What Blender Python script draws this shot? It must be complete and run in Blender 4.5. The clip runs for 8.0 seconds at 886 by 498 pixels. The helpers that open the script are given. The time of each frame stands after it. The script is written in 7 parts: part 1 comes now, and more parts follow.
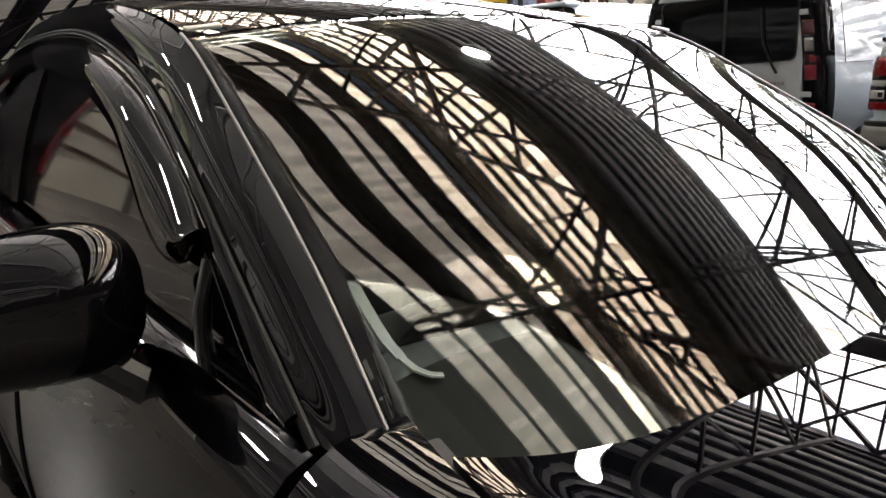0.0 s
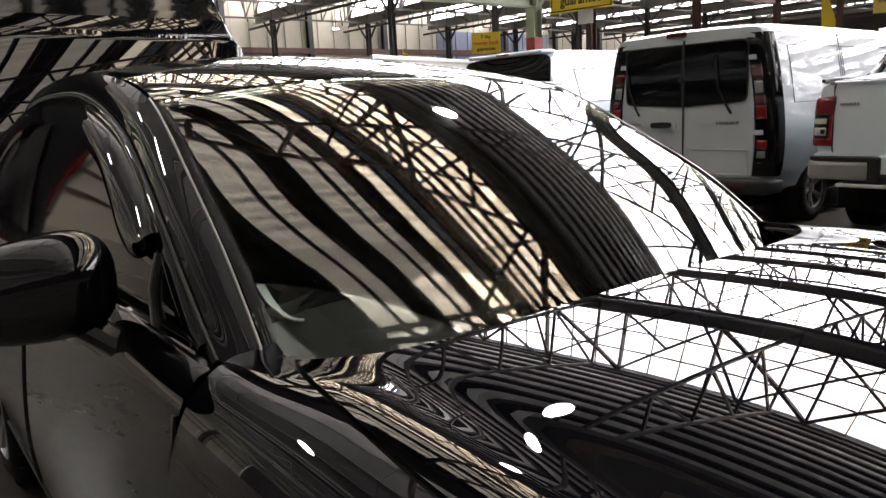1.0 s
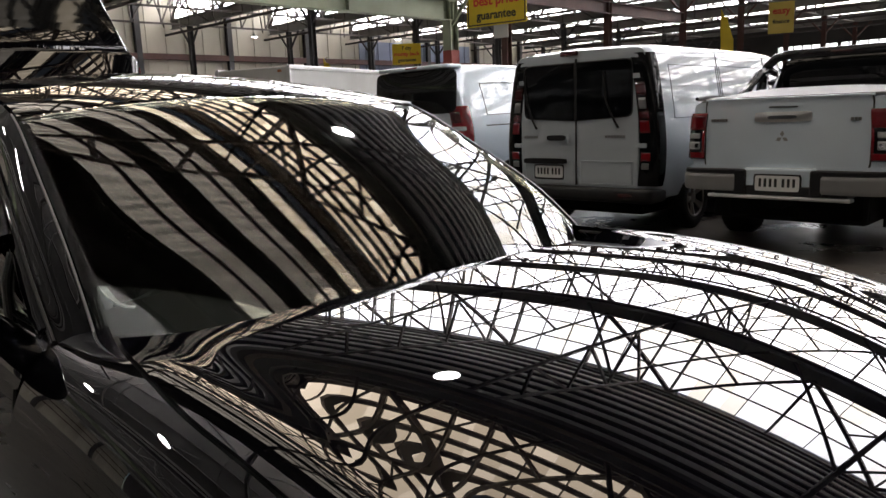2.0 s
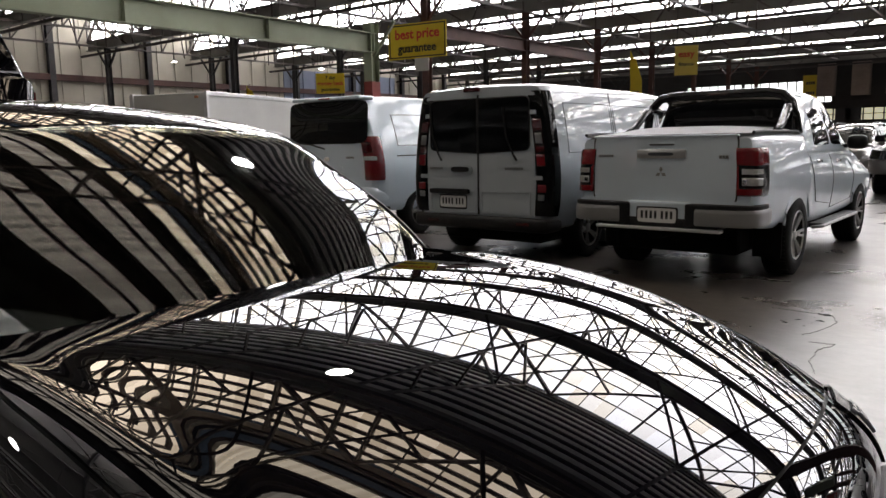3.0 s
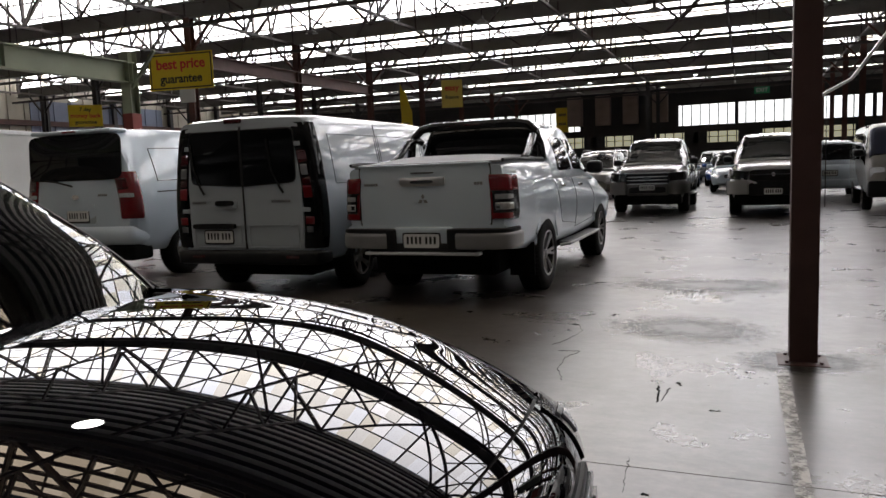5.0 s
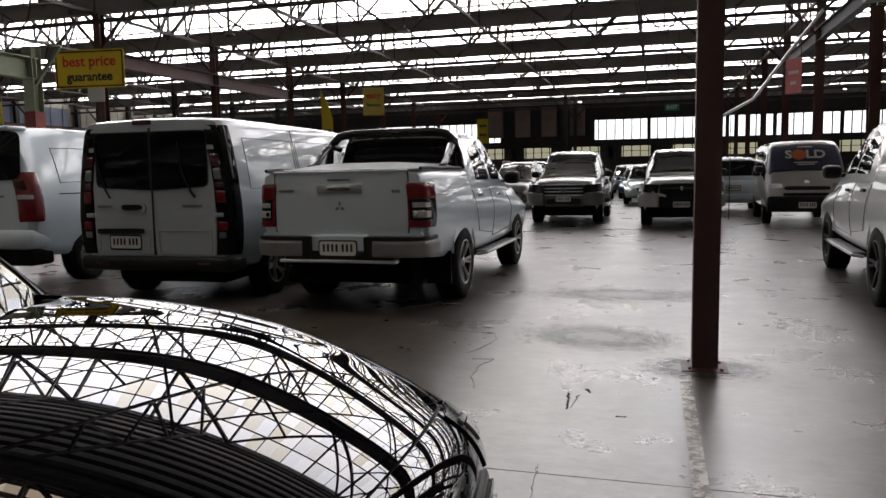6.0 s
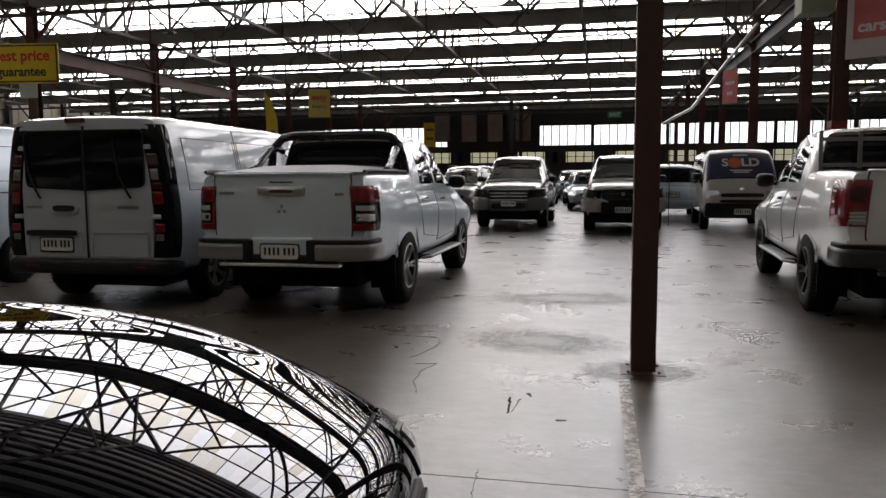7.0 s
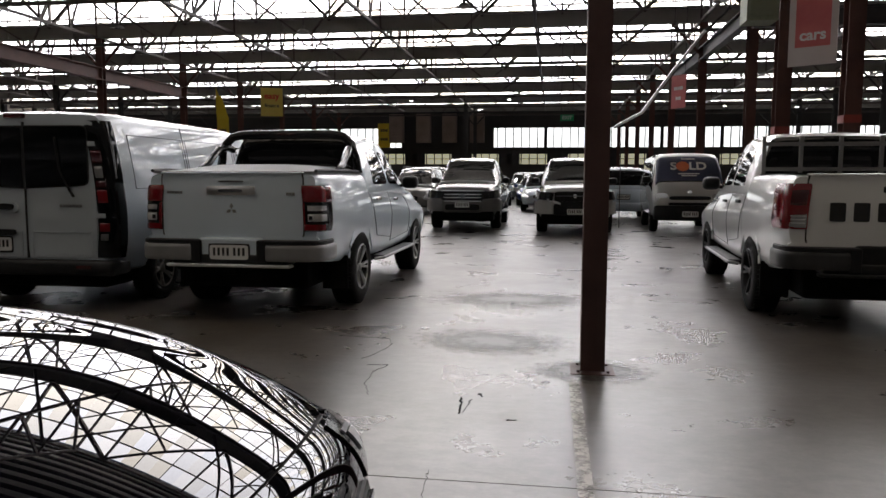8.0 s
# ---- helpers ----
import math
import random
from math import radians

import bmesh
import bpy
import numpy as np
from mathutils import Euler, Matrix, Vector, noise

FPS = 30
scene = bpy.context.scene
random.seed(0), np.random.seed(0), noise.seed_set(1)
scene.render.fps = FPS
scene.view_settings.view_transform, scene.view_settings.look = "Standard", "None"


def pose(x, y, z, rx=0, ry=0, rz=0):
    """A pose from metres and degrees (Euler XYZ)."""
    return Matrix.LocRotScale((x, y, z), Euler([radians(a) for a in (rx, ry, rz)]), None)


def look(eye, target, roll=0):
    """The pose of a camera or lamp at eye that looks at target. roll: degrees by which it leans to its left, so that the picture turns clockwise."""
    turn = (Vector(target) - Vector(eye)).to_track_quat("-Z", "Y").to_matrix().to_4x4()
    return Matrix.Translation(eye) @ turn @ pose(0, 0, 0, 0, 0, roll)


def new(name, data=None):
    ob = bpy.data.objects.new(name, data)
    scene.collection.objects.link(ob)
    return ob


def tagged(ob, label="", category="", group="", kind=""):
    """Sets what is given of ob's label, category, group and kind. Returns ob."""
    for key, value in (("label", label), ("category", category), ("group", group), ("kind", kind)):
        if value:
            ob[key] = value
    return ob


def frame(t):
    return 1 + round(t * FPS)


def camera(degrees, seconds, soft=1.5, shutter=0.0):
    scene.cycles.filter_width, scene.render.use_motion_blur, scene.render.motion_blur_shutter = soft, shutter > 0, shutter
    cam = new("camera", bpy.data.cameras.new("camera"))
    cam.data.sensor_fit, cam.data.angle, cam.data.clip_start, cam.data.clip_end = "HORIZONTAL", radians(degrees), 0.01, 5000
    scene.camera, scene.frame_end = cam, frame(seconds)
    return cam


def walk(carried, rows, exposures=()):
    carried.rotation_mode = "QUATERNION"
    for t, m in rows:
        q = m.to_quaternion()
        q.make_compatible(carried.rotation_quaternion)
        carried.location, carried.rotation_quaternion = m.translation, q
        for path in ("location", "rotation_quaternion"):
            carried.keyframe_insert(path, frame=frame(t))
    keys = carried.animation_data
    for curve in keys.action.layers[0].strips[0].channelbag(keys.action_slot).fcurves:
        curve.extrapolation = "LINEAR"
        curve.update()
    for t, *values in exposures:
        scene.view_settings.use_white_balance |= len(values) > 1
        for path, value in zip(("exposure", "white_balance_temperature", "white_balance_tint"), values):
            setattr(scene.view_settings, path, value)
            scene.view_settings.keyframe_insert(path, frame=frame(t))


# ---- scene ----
import functools

cam = camera(62.1, 8.0)
PATH = [
    (0, (-1.079, 0.242, 1.326), (-2.573, 1.478, 0.838), -2.0),
    (0.5, (-0.857, 0.21, 1.334), (-2.428, 1.377, 0.923), -3.6),
    (1, (-0.6, 0.143, 1.335), (-2.117, 1.39, 0.958), -2.9),
    (1.5, (-0.431, 0.143, 1.349), (-1.858, 1.495, 0.981), -2.7),
    (1.7, (-0.372, 0.151, 1.345), (-1.78, 1.522, 0.974), -2.5),
    (2.8, (0.046, 0.115, 1.36), (-1.242, 1.616, 1.06), -1.3),
    (3, (0.082, 0.126, 1.351), (-1.163, 1.665, 1.064), -0.9),
    (3.5, (0.152, 0.16, 1.346), (-0.958, 1.803, 1.089), -1.1),
    (4, (0.183, 0.178, 1.347), (-0.813, 1.893, 1.09), -1.9),
    (4.5, (0.197, 0.201, 1.35), (-0.689, 1.976, 1.095), -2.4),
    (5, (0.21, 0.241, 1.339), (-0.546, 2.08, 1.12), -2.2),
    (6.5, (0.255, 0.275, 1.333), (-0.225, 2.206, 1.131), -0.5),
    (7, (0.261, 0.293, 1.336), (-0.152, 2.24, 1.142), -0.3),
    (7.5, (0.263, 0.299, 1.34), (-0.088, 2.259, 1.154), -0.0),
    (8, (0.275, 0.302, 1.332), (-0.016, 2.271, 1.141), 0.2),
]
walk(cam, [(t, look(eye, target, roll)) for t, eye, target, roll in PATH],
     exposures=[(0, 1.32), (1.0, 1.1), (1.7, 0.52), (3.0, 0.06), (4.0, -0.34), (5.0, -0.46), (6.5, -0.42), (8.0, -0.35)])
scene.view_settings.exposure = 0.0

# ---- world and light: a dull sky outside, daylight through the sawtooth glazing ----
world = bpy.data.worlds.new("world")
scene.world = world
world.use_nodes = True
wn, wl = world.node_tree.nodes, world.node_tree.links
sky = wn.new("ShaderNodeTexSky")
sky.sky_type, sky.sun_disc = "NISHITA", False
sky.sun_elevation, sky.sun_rotation = radians(50), radians(20)
wn["Background"].inputs["Strength"].default_value = 0.12
wl.new(sky.outputs["Color"], wn["Background"].inputs["Color"])
sun = bpy.data.lights.new("sun", "SUN")
sun.energy, sun.angle, sun.color = 1.0, radians(12), (1.0, 0.96, 0.9)
new("sun", sun).matrix_world = look((10, 60, 80), (0, 20, 0))

# roof: sawtooth lines run along x, every bay rises towards +y and ends in a glazed face
S, Y0 = 6.2, 26.0
LINES = [6.6 if k == -3 else Y0 + S * k for k in range(-8, 6)]      # one line stands a little closer
ZB, ZG = 6.98, 2.55            # top of the valley beams, height of the glazing
X0, X1 = -40.0, 30.0
GLASS_RADIANCE = 11.0


def area(name, centre, normal, w, h, radiance, colour=(1, 1, 1)):
    d = bpy.data.lights.new(name, "AREA")
    d.shape, d.size, d.size_y = "RECTANGLE", w, h
    d.energy, d.color = radiance * math.pi * w * h, colour
    ob = new(name, d)
    ob.matrix_world = look(centre, Vector(centre) + Vector(normal))
    ob.visible_camera = True
    return ob


for y in LINES:
    area("daylight", ((X0 + X1) / 2, y + 0.25, ZB + ZG / 2 - 0.04), (0, -1, 0), X1 - X0, ZG + 0.2, GLASS_RADIANCE, (1.0, 0.94, 0.915))


# a bay near the camera has strips of translucent sheets in its slope
CREAM_BAYS = [y for y in LINES if 5 < y < 9]
CREAM_STRIPS = ((0.20, 0.38), (0.50, 0.68), (0.78, 0.95))
for y in CREAM_BAYS:
    span = y - LINES[LINES.index(y) - 1]
    rise = math.atan2(ZG + 0.1, span)
    area("daylight", (-1, y - span / 2, ZB + ZG / 2 + 0.5), (0, math.sin(rise), -math.cos(rise)), 34, span * 0.94, GLASS_RADIANCE * 0.85, (1.0, 0.97, 0.95))


# ---- materials ----
def material(name):
    m = bpy.data.materials.new(name)
    m.use_nodes = True
    return m, m.node_tree.nodes, m.node_tree.links, m.node_tree.nodes["Principled BSDF"]


def ramp(nt, fac, a, b, lo=0.3, hi=0.7):
    r = nt.nodes.new("ShaderNodeValToRGB")
    r.color_ramp.elements[0].position, r.color_ramp.elements[1].position = lo, hi
    r.color_ramp.elements[0].color, r.color_ramp.elements[1].color = (*a, 1), (*b, 1)
    nt.links.new(fac, r.inputs["Fac"])
    return r.outputs["Color"]


def noise_of(nt, scale, detail=6, rough=0.6, stretch=(1, 1, 1), obj=False):
    tc, mp, n = nt.nodes.new("ShaderNodeTexCoord"), nt.nodes.new("ShaderNodeMapping"), nt.nodes.new("ShaderNodeTexNoise")
    mp.inputs["Scale"].default_value = stretch
    n.inputs["Scale"].default_value, n.inputs["Detail"].default_value, n.inputs["Roughness"].default_value = scale, detail, rough
    nt.links.new(tc.outputs["Object"], mp.inputs["Vector"])
    nt.links.new(mp.outputs["Vector"], n.inputs["Vector"])
    return n.outputs["Fac"]


def surface(name, a, b, rough=0.5, metal=0.0, scale=3.0, bump=0.0, bump_scale=60.0, coat=0.0, rough2=None, stretch=(1, 1, 1), spec=0.5):
    """Two tones mixed by coarse noise, a finer noise in gloss and relief."""
    m, n, l, p = material(name)
    nt = m.node_tree
    fac = noise_of(nt, scale, stretch=stretch)
    l.new(ramp(nt, fac, a, b), p.inputs["Base Color"])
    p.inputs["Metallic"].default_value = metal
    p.inputs["Roughness"].default_value = rough
    p.inputs["Specular IOR Level"].default_value = spec
    if rough2 is not None:
        f2 = noise_of(nt, scale * 2.3)
        l.new(ramp(nt, f2, (rough,) * 3, (rough2,) * 3), p.inputs["Roughness"])
    if coat:
        p.inputs["Coat Weight"].default_value, p.inputs["Coat Roughness"].default_value = coat, 0.02
    if bump:
        b1 = n.new("ShaderNodeBump")
        b1.inputs["Strength"].default_value, b1.inputs["Distance"].default_value = bump, 0.01
        l.new(noise_of(nt, bump_scale), b1.inputs["Height"])
        l.new(b1.outputs["Normal"], p.inputs["Normal"])
    return m


def paint(name, colour, dirt=0.06, metal=0.0, rough=0.35):
    c2 = tuple(max(0, v * (1 - dirt)) for v in colour)
    return surface(name, c2, colour, rough, metal, 1.7, coat=1.0)


M_BLACK = paint("black_paint", (0.0016, 0.0016, 0.0026), 0.2, 0.0, 0.5)
M_BLACK.node_tree.nodes["Principled BSDF"].inputs["Specular IOR Level"].default_value = 0.0
M_BLACK.node_tree.nodes["Principled BSDF"].inputs["Coat Roughness"].default_value = 0.0
M_WHITE = paint("white_paint", (0.62, 0.71, 0.785))
M_WHITE2 = paint("white_van_paint", (0.42, 0.465, 0.50))
M_WARMWHITE = paint("warm_white_paint", (0.70, 0.71, 0.70))
M_CREAM = paint("cream_white_paint", (0.46, 0.455, 0.43))
M_SILVER = paint("silver_paint", (0.165, 0.158, 0.15), 0.06, 0.55)
M_BLUE = paint("blue_paint", (0.02, 0.06, 0.25))
M_DKBUMPER = surface("dark_grey_bumper_paint", (0.022, 0.022, 0.023), (0.034, 0.034, 0.035), 0.35, 0, 4)
M_GREY = paint("grey_paint", (0.10, 0.11, 0.12), 0.1, 0.3)
M_SILVER_BUMPER = surface("silver_bumper_plastic", (0.22, 0.22, 0.22), (0.26, 0.26, 0.26), 0.38, 0.3, 4)
M_PLASTIC = surface("black_plastic", (0.007, 0.007, 0.008), (0.013, 0.013, 0.014), 0.5, 0, 8, 0.1, 300, spec=0.3)
M_GLOSSPL = surface("gloss_black_plastic", (0.006, 0.006, 0.007), (0.01, 0.01, 0.011), 0.12, 0, 6)
M_RUBBER = surface("tyre_rubber", (0.006, 0.006, 0.006), (0.012, 0.0115, 0.011), 0.8, 0, 9, 0.2, 120, spec=0.15)
M_SEAL = surface("rubber_seal", (0.008, 0.008, 0.008), (0.014, 0.014, 0.014), 0.6, 0, 12)
M_UNDER = surface("underbody_dark", (0.004, 0.004, 0.004), (0.008, 0.008, 0.008), 0.85, 0, 5, spec=0.1)
M_CHROME = surface("chrome", (0.72, 0.72, 0.72), (0.82, 0.82, 0.82), 0.08, 1.0, 3)
M_SATIN = surface("satin_chrome", (0.62, 0.62, 0.61), (0.74, 0.74, 0.73), 0.32, 1.0, 6)
M_ALLOY = surface("alloy_rim", (0.26, 0.26, 0.26), (0.36, 0.36, 0.36), 0.3, 1.0, 6)
M_DARKRIM = surface("black_rim", (0.010, 0.010, 0.011), (0.016, 0.016, 0.016), 0.5, 0.0, 6, spec=0.25)
M_RED = surface("red_lens", (0.13, 0.003, 0.006), (0.18, 0.005, 0.008), 0.12, 0, 30, coat=1.0)
M_DRED = surface("dark_red_lens", (0.045, 0.004, 0.005), (0.07, 0.005, 0.007), 0.1, 0, 30, coat=1.0)
M_LENS = surface("clear_lens", (0.40, 0.40, 0.40), (0.62, 0.62, 0.61), 0.12, 0.4, 40, coat=1.0)
M_AMBER = surface("amber_lens", (0.40, 0.16, 0.08), (0.50, 0.22, 0.12), 0.12, 0, 30, coat=1.0)
M_PLATE = surface("number_plate_white", (0.68, 0.68, 0.66), (0.74, 0.74, 0.72), 0.4, 0, 12)
M_INK = surface("black_ink", (0.012, 0.012, 0.012), (0.02, 0.02, 0.02), 0.5, 0, 12)
M_TINT = surface("tinted_glass", (0.0025, 0.003, 0.0035), (0.004, 0.0045, 0.005), 0.04, 0, 4, spec=0.3)
M_SCREEN = surface("screen_glass", (0.016, 0.019, 0.018), (0.026, 0.030, 0.028), 0.04, 0, 4, coat=1.0, spec=0.8)
M_BADGE = surface("badge_grey", (0.22, 0.22, 0.22), (0.3, 0.3, 0.3), 0.3, 0.7, 12)
M_TONNEAU = surface("grey_vinyl", (0.16, 0.16, 0.165), (0.21, 0.21, 0.21), 0.5, 0, 5, 0.15, 40)
M_ORANGE = surface("orange_sticker", (0.6, 0.12, 0.04), (0.66, 0.15, 0.05), 0.4, 0, 8)
M_NAVY = surface("navy_banner", (0.015, 0.02, 0.06), (0.02, 0.028, 0.08), 0.4, 0, 3)
M_YELLOW = surface("yellow_sign", (0.72, 0.52, 0.02), (0.80, 0.60, 0.03), 0.45, 0, 1.2)
M_YELLOW2 = surface("light_yellow_sign", (0.70, 0.55, 0.10), (0.76, 0.6, 0.14), 0.45, 0, 1.2)
M_SIGNRED = surface("sign_red", (0.60, 0.03, 0.02), (0.68, 0.04, 0.03), 0.45, 0, 4)
M_PINK = surface("faded_red_banner", (0.5, 0.10, 0.10), (0.62, 0.16, 0.15), 0.5, 0, 2)
M_PALE = surface("pale_banner", (0.55, 0.47, 0.45), (0.62, 0.55, 0.52), 0.5, 0, 2)
M_GREENEXIT = surface("green_exit_sign", (0.02, 0.30, 0.12), (0.03, 0.36, 0.15), 0.4, 0, 9)
M_BROWN = surface("brown_column_paint", (0.050, 0.022, 0.018), (0.075, 0.034, 0.028), 0.45, 0, 2.5, 0.12, 40, rough2=0.6)
M_RUST = surface("rust_red_steel", (0.060, 0.022, 0.016), (0.10, 0.038, 0.027), 0.6, 0, 2.0, 0.1, 40)
M_REDPAINT = surface("red_band_paint", (0.20, 0.025, 0.018), (0.28, 0.04, 0.025), 0.5, 0, 3)
M_STEEL = surface("roof_steel", (0.042, 0.033, 0.029), (0.075, 0.060, 0.053), 0.6, 0, 1.5, 0.1, 30)
M_STEELG = surface("grey_beam_paint", (0.13, 0.125, 0.115), (0.20, 0.19, 0.175), 0.55, 0, 0.8, 0.1, 30)
M_GREENB = surface("pale_green_beam_paint", (0.24, 0.27, 0.18), (0.33, 0.36, 0.25), 0.55, 0, 0.9, 0.1, 30)
# one roof sheet in several tones: each bay's brightness is put into the colour
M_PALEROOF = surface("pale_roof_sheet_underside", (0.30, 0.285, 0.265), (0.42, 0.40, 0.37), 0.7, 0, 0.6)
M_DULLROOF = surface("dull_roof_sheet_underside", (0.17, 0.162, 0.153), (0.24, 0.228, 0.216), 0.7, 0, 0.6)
M_PURLIN = surface("purlin_paint", (0.022, 0.020, 0.018), (0.040, 0.036, 0.033), 0.6, 0, 1.5)
M_DARKSTEEL = surface("dark_steel", (0.02, 0.019, 0.02), (0.04, 0.036, 0.036), 0.6, 0, 2)
# near-black copy of the sheet, its shade put into the colour
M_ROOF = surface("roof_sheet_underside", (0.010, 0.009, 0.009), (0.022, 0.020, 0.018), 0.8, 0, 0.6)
M_CLAD = surface("cream_cladding", (0.42, 0.39, 0.31), (0.55, 0.51, 0.42), 0.6, 0, 0.5, stretch=(1, 1, 0.3))
M_BLUECLAD = surface("blue_cladding", (0.16, 0.19, 0.28), (0.22, 0.25, 0.34), 0.6, 0, 0.6)
M_DARKWALL = surface("dark_wall", (0.030, 0.027, 0.025), (0.055, 0.048, 0.045), 0.8, 0, 0.4)
M_GREYWALL = surface("grey_wall", (0.20, 0.20, 0.19), (0.28, 0.275, 0.26), 0.8, 0, 0.4)
M_DUSTBLIND = surface("brown_blind", (0.22, 0.17, 0.14), (0.32, 0.25, 0.21), 0.8, 0, 1.0)
M_WHITEWALL = surface("off_white_panel", (0.5, 0.5, 0.48), (0.6, 0.6, 0.57), 0.5, 0, 0.8)
M_MESHFENCE = surface("orange_mesh", (0.45, 0.12, 0.04), (0.55, 0.16, 0.06), 0.6, 0, 4)
M_SEAT = surface("seat_fabric", (0.018, 0.018, 0.019), (0.03, 0.03, 0.03), 0.85, 0, 30, 0.2, 200)
M_DASH = surface("dashboard_grey", (0.10, 0.11, 0.11), (0.13, 0.14, 0.14), 0.7, 0, 20, 0.2, 250)
M_HEAD = surface("headliner", (0.28, 0.27, 0.25), (0.33, 0.32, 0.3), 0.9, 0, 20)
M_STICKERBLUE = surface("blue_sticker", (0.10, 0.16, 0.62), (0.13, 0.20, 0.70), 0.4, 0, 9)
M_TRIMPALE = surface("pale_screen_edge", (0.55, 0.58, 0.55), (0.65, 0.68, 0.65), 0.35, 0, 10)


def transparent(name, colour, gloss=0.0, rough=0.02):
    """Clear sheet: straight through, with a Fresnel gloss on top."""
    m, n, l, p = material(name)
    t, g, mix, fr = n.new("ShaderNodeBsdfTransparent"), n.new("ShaderNodeBsdfGlossy"), n.new("ShaderNodeMixShader"), n.new("ShaderNodeFresnel")
    t.inputs["Color"].default_value = (*colour, 1)
    g.inputs["Roughness"].default_value = rough
    fr.inputs["IOR"].default_value = 1.0 + gloss
    l.new(fr.outputs["Fac"], mix.inputs["Fac"])
    l.new(t.outputs["BSDF"], mix.inputs[1])
    l.new(g.outputs["BSDF"], mix.inputs[2])
    l.new(mix.outputs["Shader"], n["Material Output"].inputs["Surface"])
    return m


M_GLASS = transparent("clear_glass", (0.80, 0.84, 0.82), 0.55)
M_SHIELD = transparent("smoked_acrylic", (0.10, 0.095, 0.09), 0.5)


def glazing_material():
    """Old translucent sheets, each of its own tint."""
    m, n, l, p = material("roof_glazing")
    t, g = n.new("ShaderNodeBsdfTransparent"), n.new("ShaderNodeNewGeometry")
    r = n.new("ShaderNodeValToRGB")
    r.color_ramp.elements[0].color, r.color_ramp.elements[1].color = (0.83, 0.81, 0.76, 1), (0.95, 0.95, 0.96, 1)
    e = r.color_ramp.elements.new(0.5)
    e.color = (0.88, 0.90, 0.94, 1)
    l.new(g.outputs["Random Per Island"], r.inputs["Fac"])
    l.new(r.outputs["Color"], t.inputs["Color"])
    l.new(t.outputs["BSDF"], n["Material Output"].inputs["Surface"])
    return m


M_GLAZE = glazing_material()


def cream_sheet_material():
    """Yellowed translucent roof sheets."""
    m, n, l, p = material("cream_translucent_sheet")
    t, g = n.new("ShaderNodeBsdfTransparent"), n.new("ShaderNodeNewGeometry")
    l.new(ramp(m.node_tree, g.outputs["Random Per Island"], (0.60, 0.55, 0.47), (0.76, 0.71, 0.63), 0.0, 1.0), t.inputs["Color"])
    l.new(t.outputs["BSDF"], n["Material Output"].inputs["Surface"])
    return m


def dim_sheet_material():
    """The same sheets dimmed: the weaker light through them is put into the tint."""
    m, n, l, p = material("dim_translucent_sheet")
    t, g = n.new("ShaderNodeBsdfTransparent"), n.new("ShaderNodeNewGeometry")
    l.new(ramp(m.node_tree, g.outputs["Random Per Island"], (0.34, 0.32, 0.29), (0.46, 0.44, 0.41), 0.0, 1.0), t.inputs["Color"])
    l.new(t.outputs["BSDF"], n["Material Output"].inputs["Surface"])
    return m


M_CREAMSHEET = cream_sheet_material()
M_DIMSHEET = dim_sheet_material()


def emitter(name, colour, strength):
    m, n, l, p = material(name)
    p.inputs["Base Color"].default_value = (*colour, 1)
    p.inputs["Emission Color"].default_value = (*colour, 1)
    p.inputs["Emission Strength"].default_value = strength
    return m


M_LAMP = emitter("lamp_glow", (1.0, 0.97, 0.92), 60.0)
M_FARSKY = emitter("bright_outdoors", (0.98, 1.0, 1.0), 2.0)
M_FARYELLOW = emitter("yellowed_outdoors", (0.88, 0.84, 0.58), 0.5)


def floor_material():
    """Worn polished concrete: broad stains, fine grain, dark scuffs, gloss that follows the wear."""
    m, n, l, p = material("polished_concrete")
    nt = m.node_tree
    broad = ramp(nt, noise_of(nt, 0.45, 8, 0.62), (0.070, 0.061, 0.053), (0.150, 0.132, 0.115), 0.3, 0.72)
    scuff = ramp(nt, noise_of(nt, 2.6, 12, 0.78, (0.8, 1.2, 1)), (0.62,) * 3, (1,) * 3, 0.32, 0.60)
    fine = ramp(nt, noise_of(nt, 38, 8, 0.7), (0.82,) * 3, (1.05,) * 3, 0.3, 0.7)
    mottle = ramp(nt, noise_of(nt, 11, 9, 0.72, (0.7, 1.3, 1)), (0.66,) * 3, (1.08,) * 3, 0.34, 0.62)
    a, b, c = n.new("ShaderNodeMix"), n.new("ShaderNodeMix"), n.new("ShaderNodeMix")
    for k, f in ((a, 0.75), (b, 1.0), (c, 1.0)):
        k.data_type, k.blend_type = "RGBA", "MULTIPLY"
        k.inputs["Factor"].default_value = f
    l.new(broad, a.inputs["A"]), l.new(scuff, a.inputs["B"])
    l.new(a.outputs["Result"], b.inputs["A"]), l.new(fine, b.inputs["B"])
    l.new(b.outputs["Result"], c.inputs["A"]), l.new(mottle, c.inputs["B"])
    l.new(c.outputs["Result"], p.inputs["Base Color"])
    l.new(ramp(nt, noise_of(nt, 1.1, 9, 0.65), (0.24,) * 3, (0.36,) * 3, 0.3, 0.7), p.inputs["Roughness"])
    p.inputs["Specular IOR Level"].default_value = 0.85
    bp = n.new("ShaderNodeBump")
    bp.inputs["Strength"].default_value, bp.inputs["Distance"].default_value = 0.15, 0.004
    l.new(noise_of(nt, 14, 8, 0.65), bp.inputs["Height"])
    l.new(bp.outputs["Normal"], p.inputs["Normal"])
    return m


M_FLOOR = floor_material()


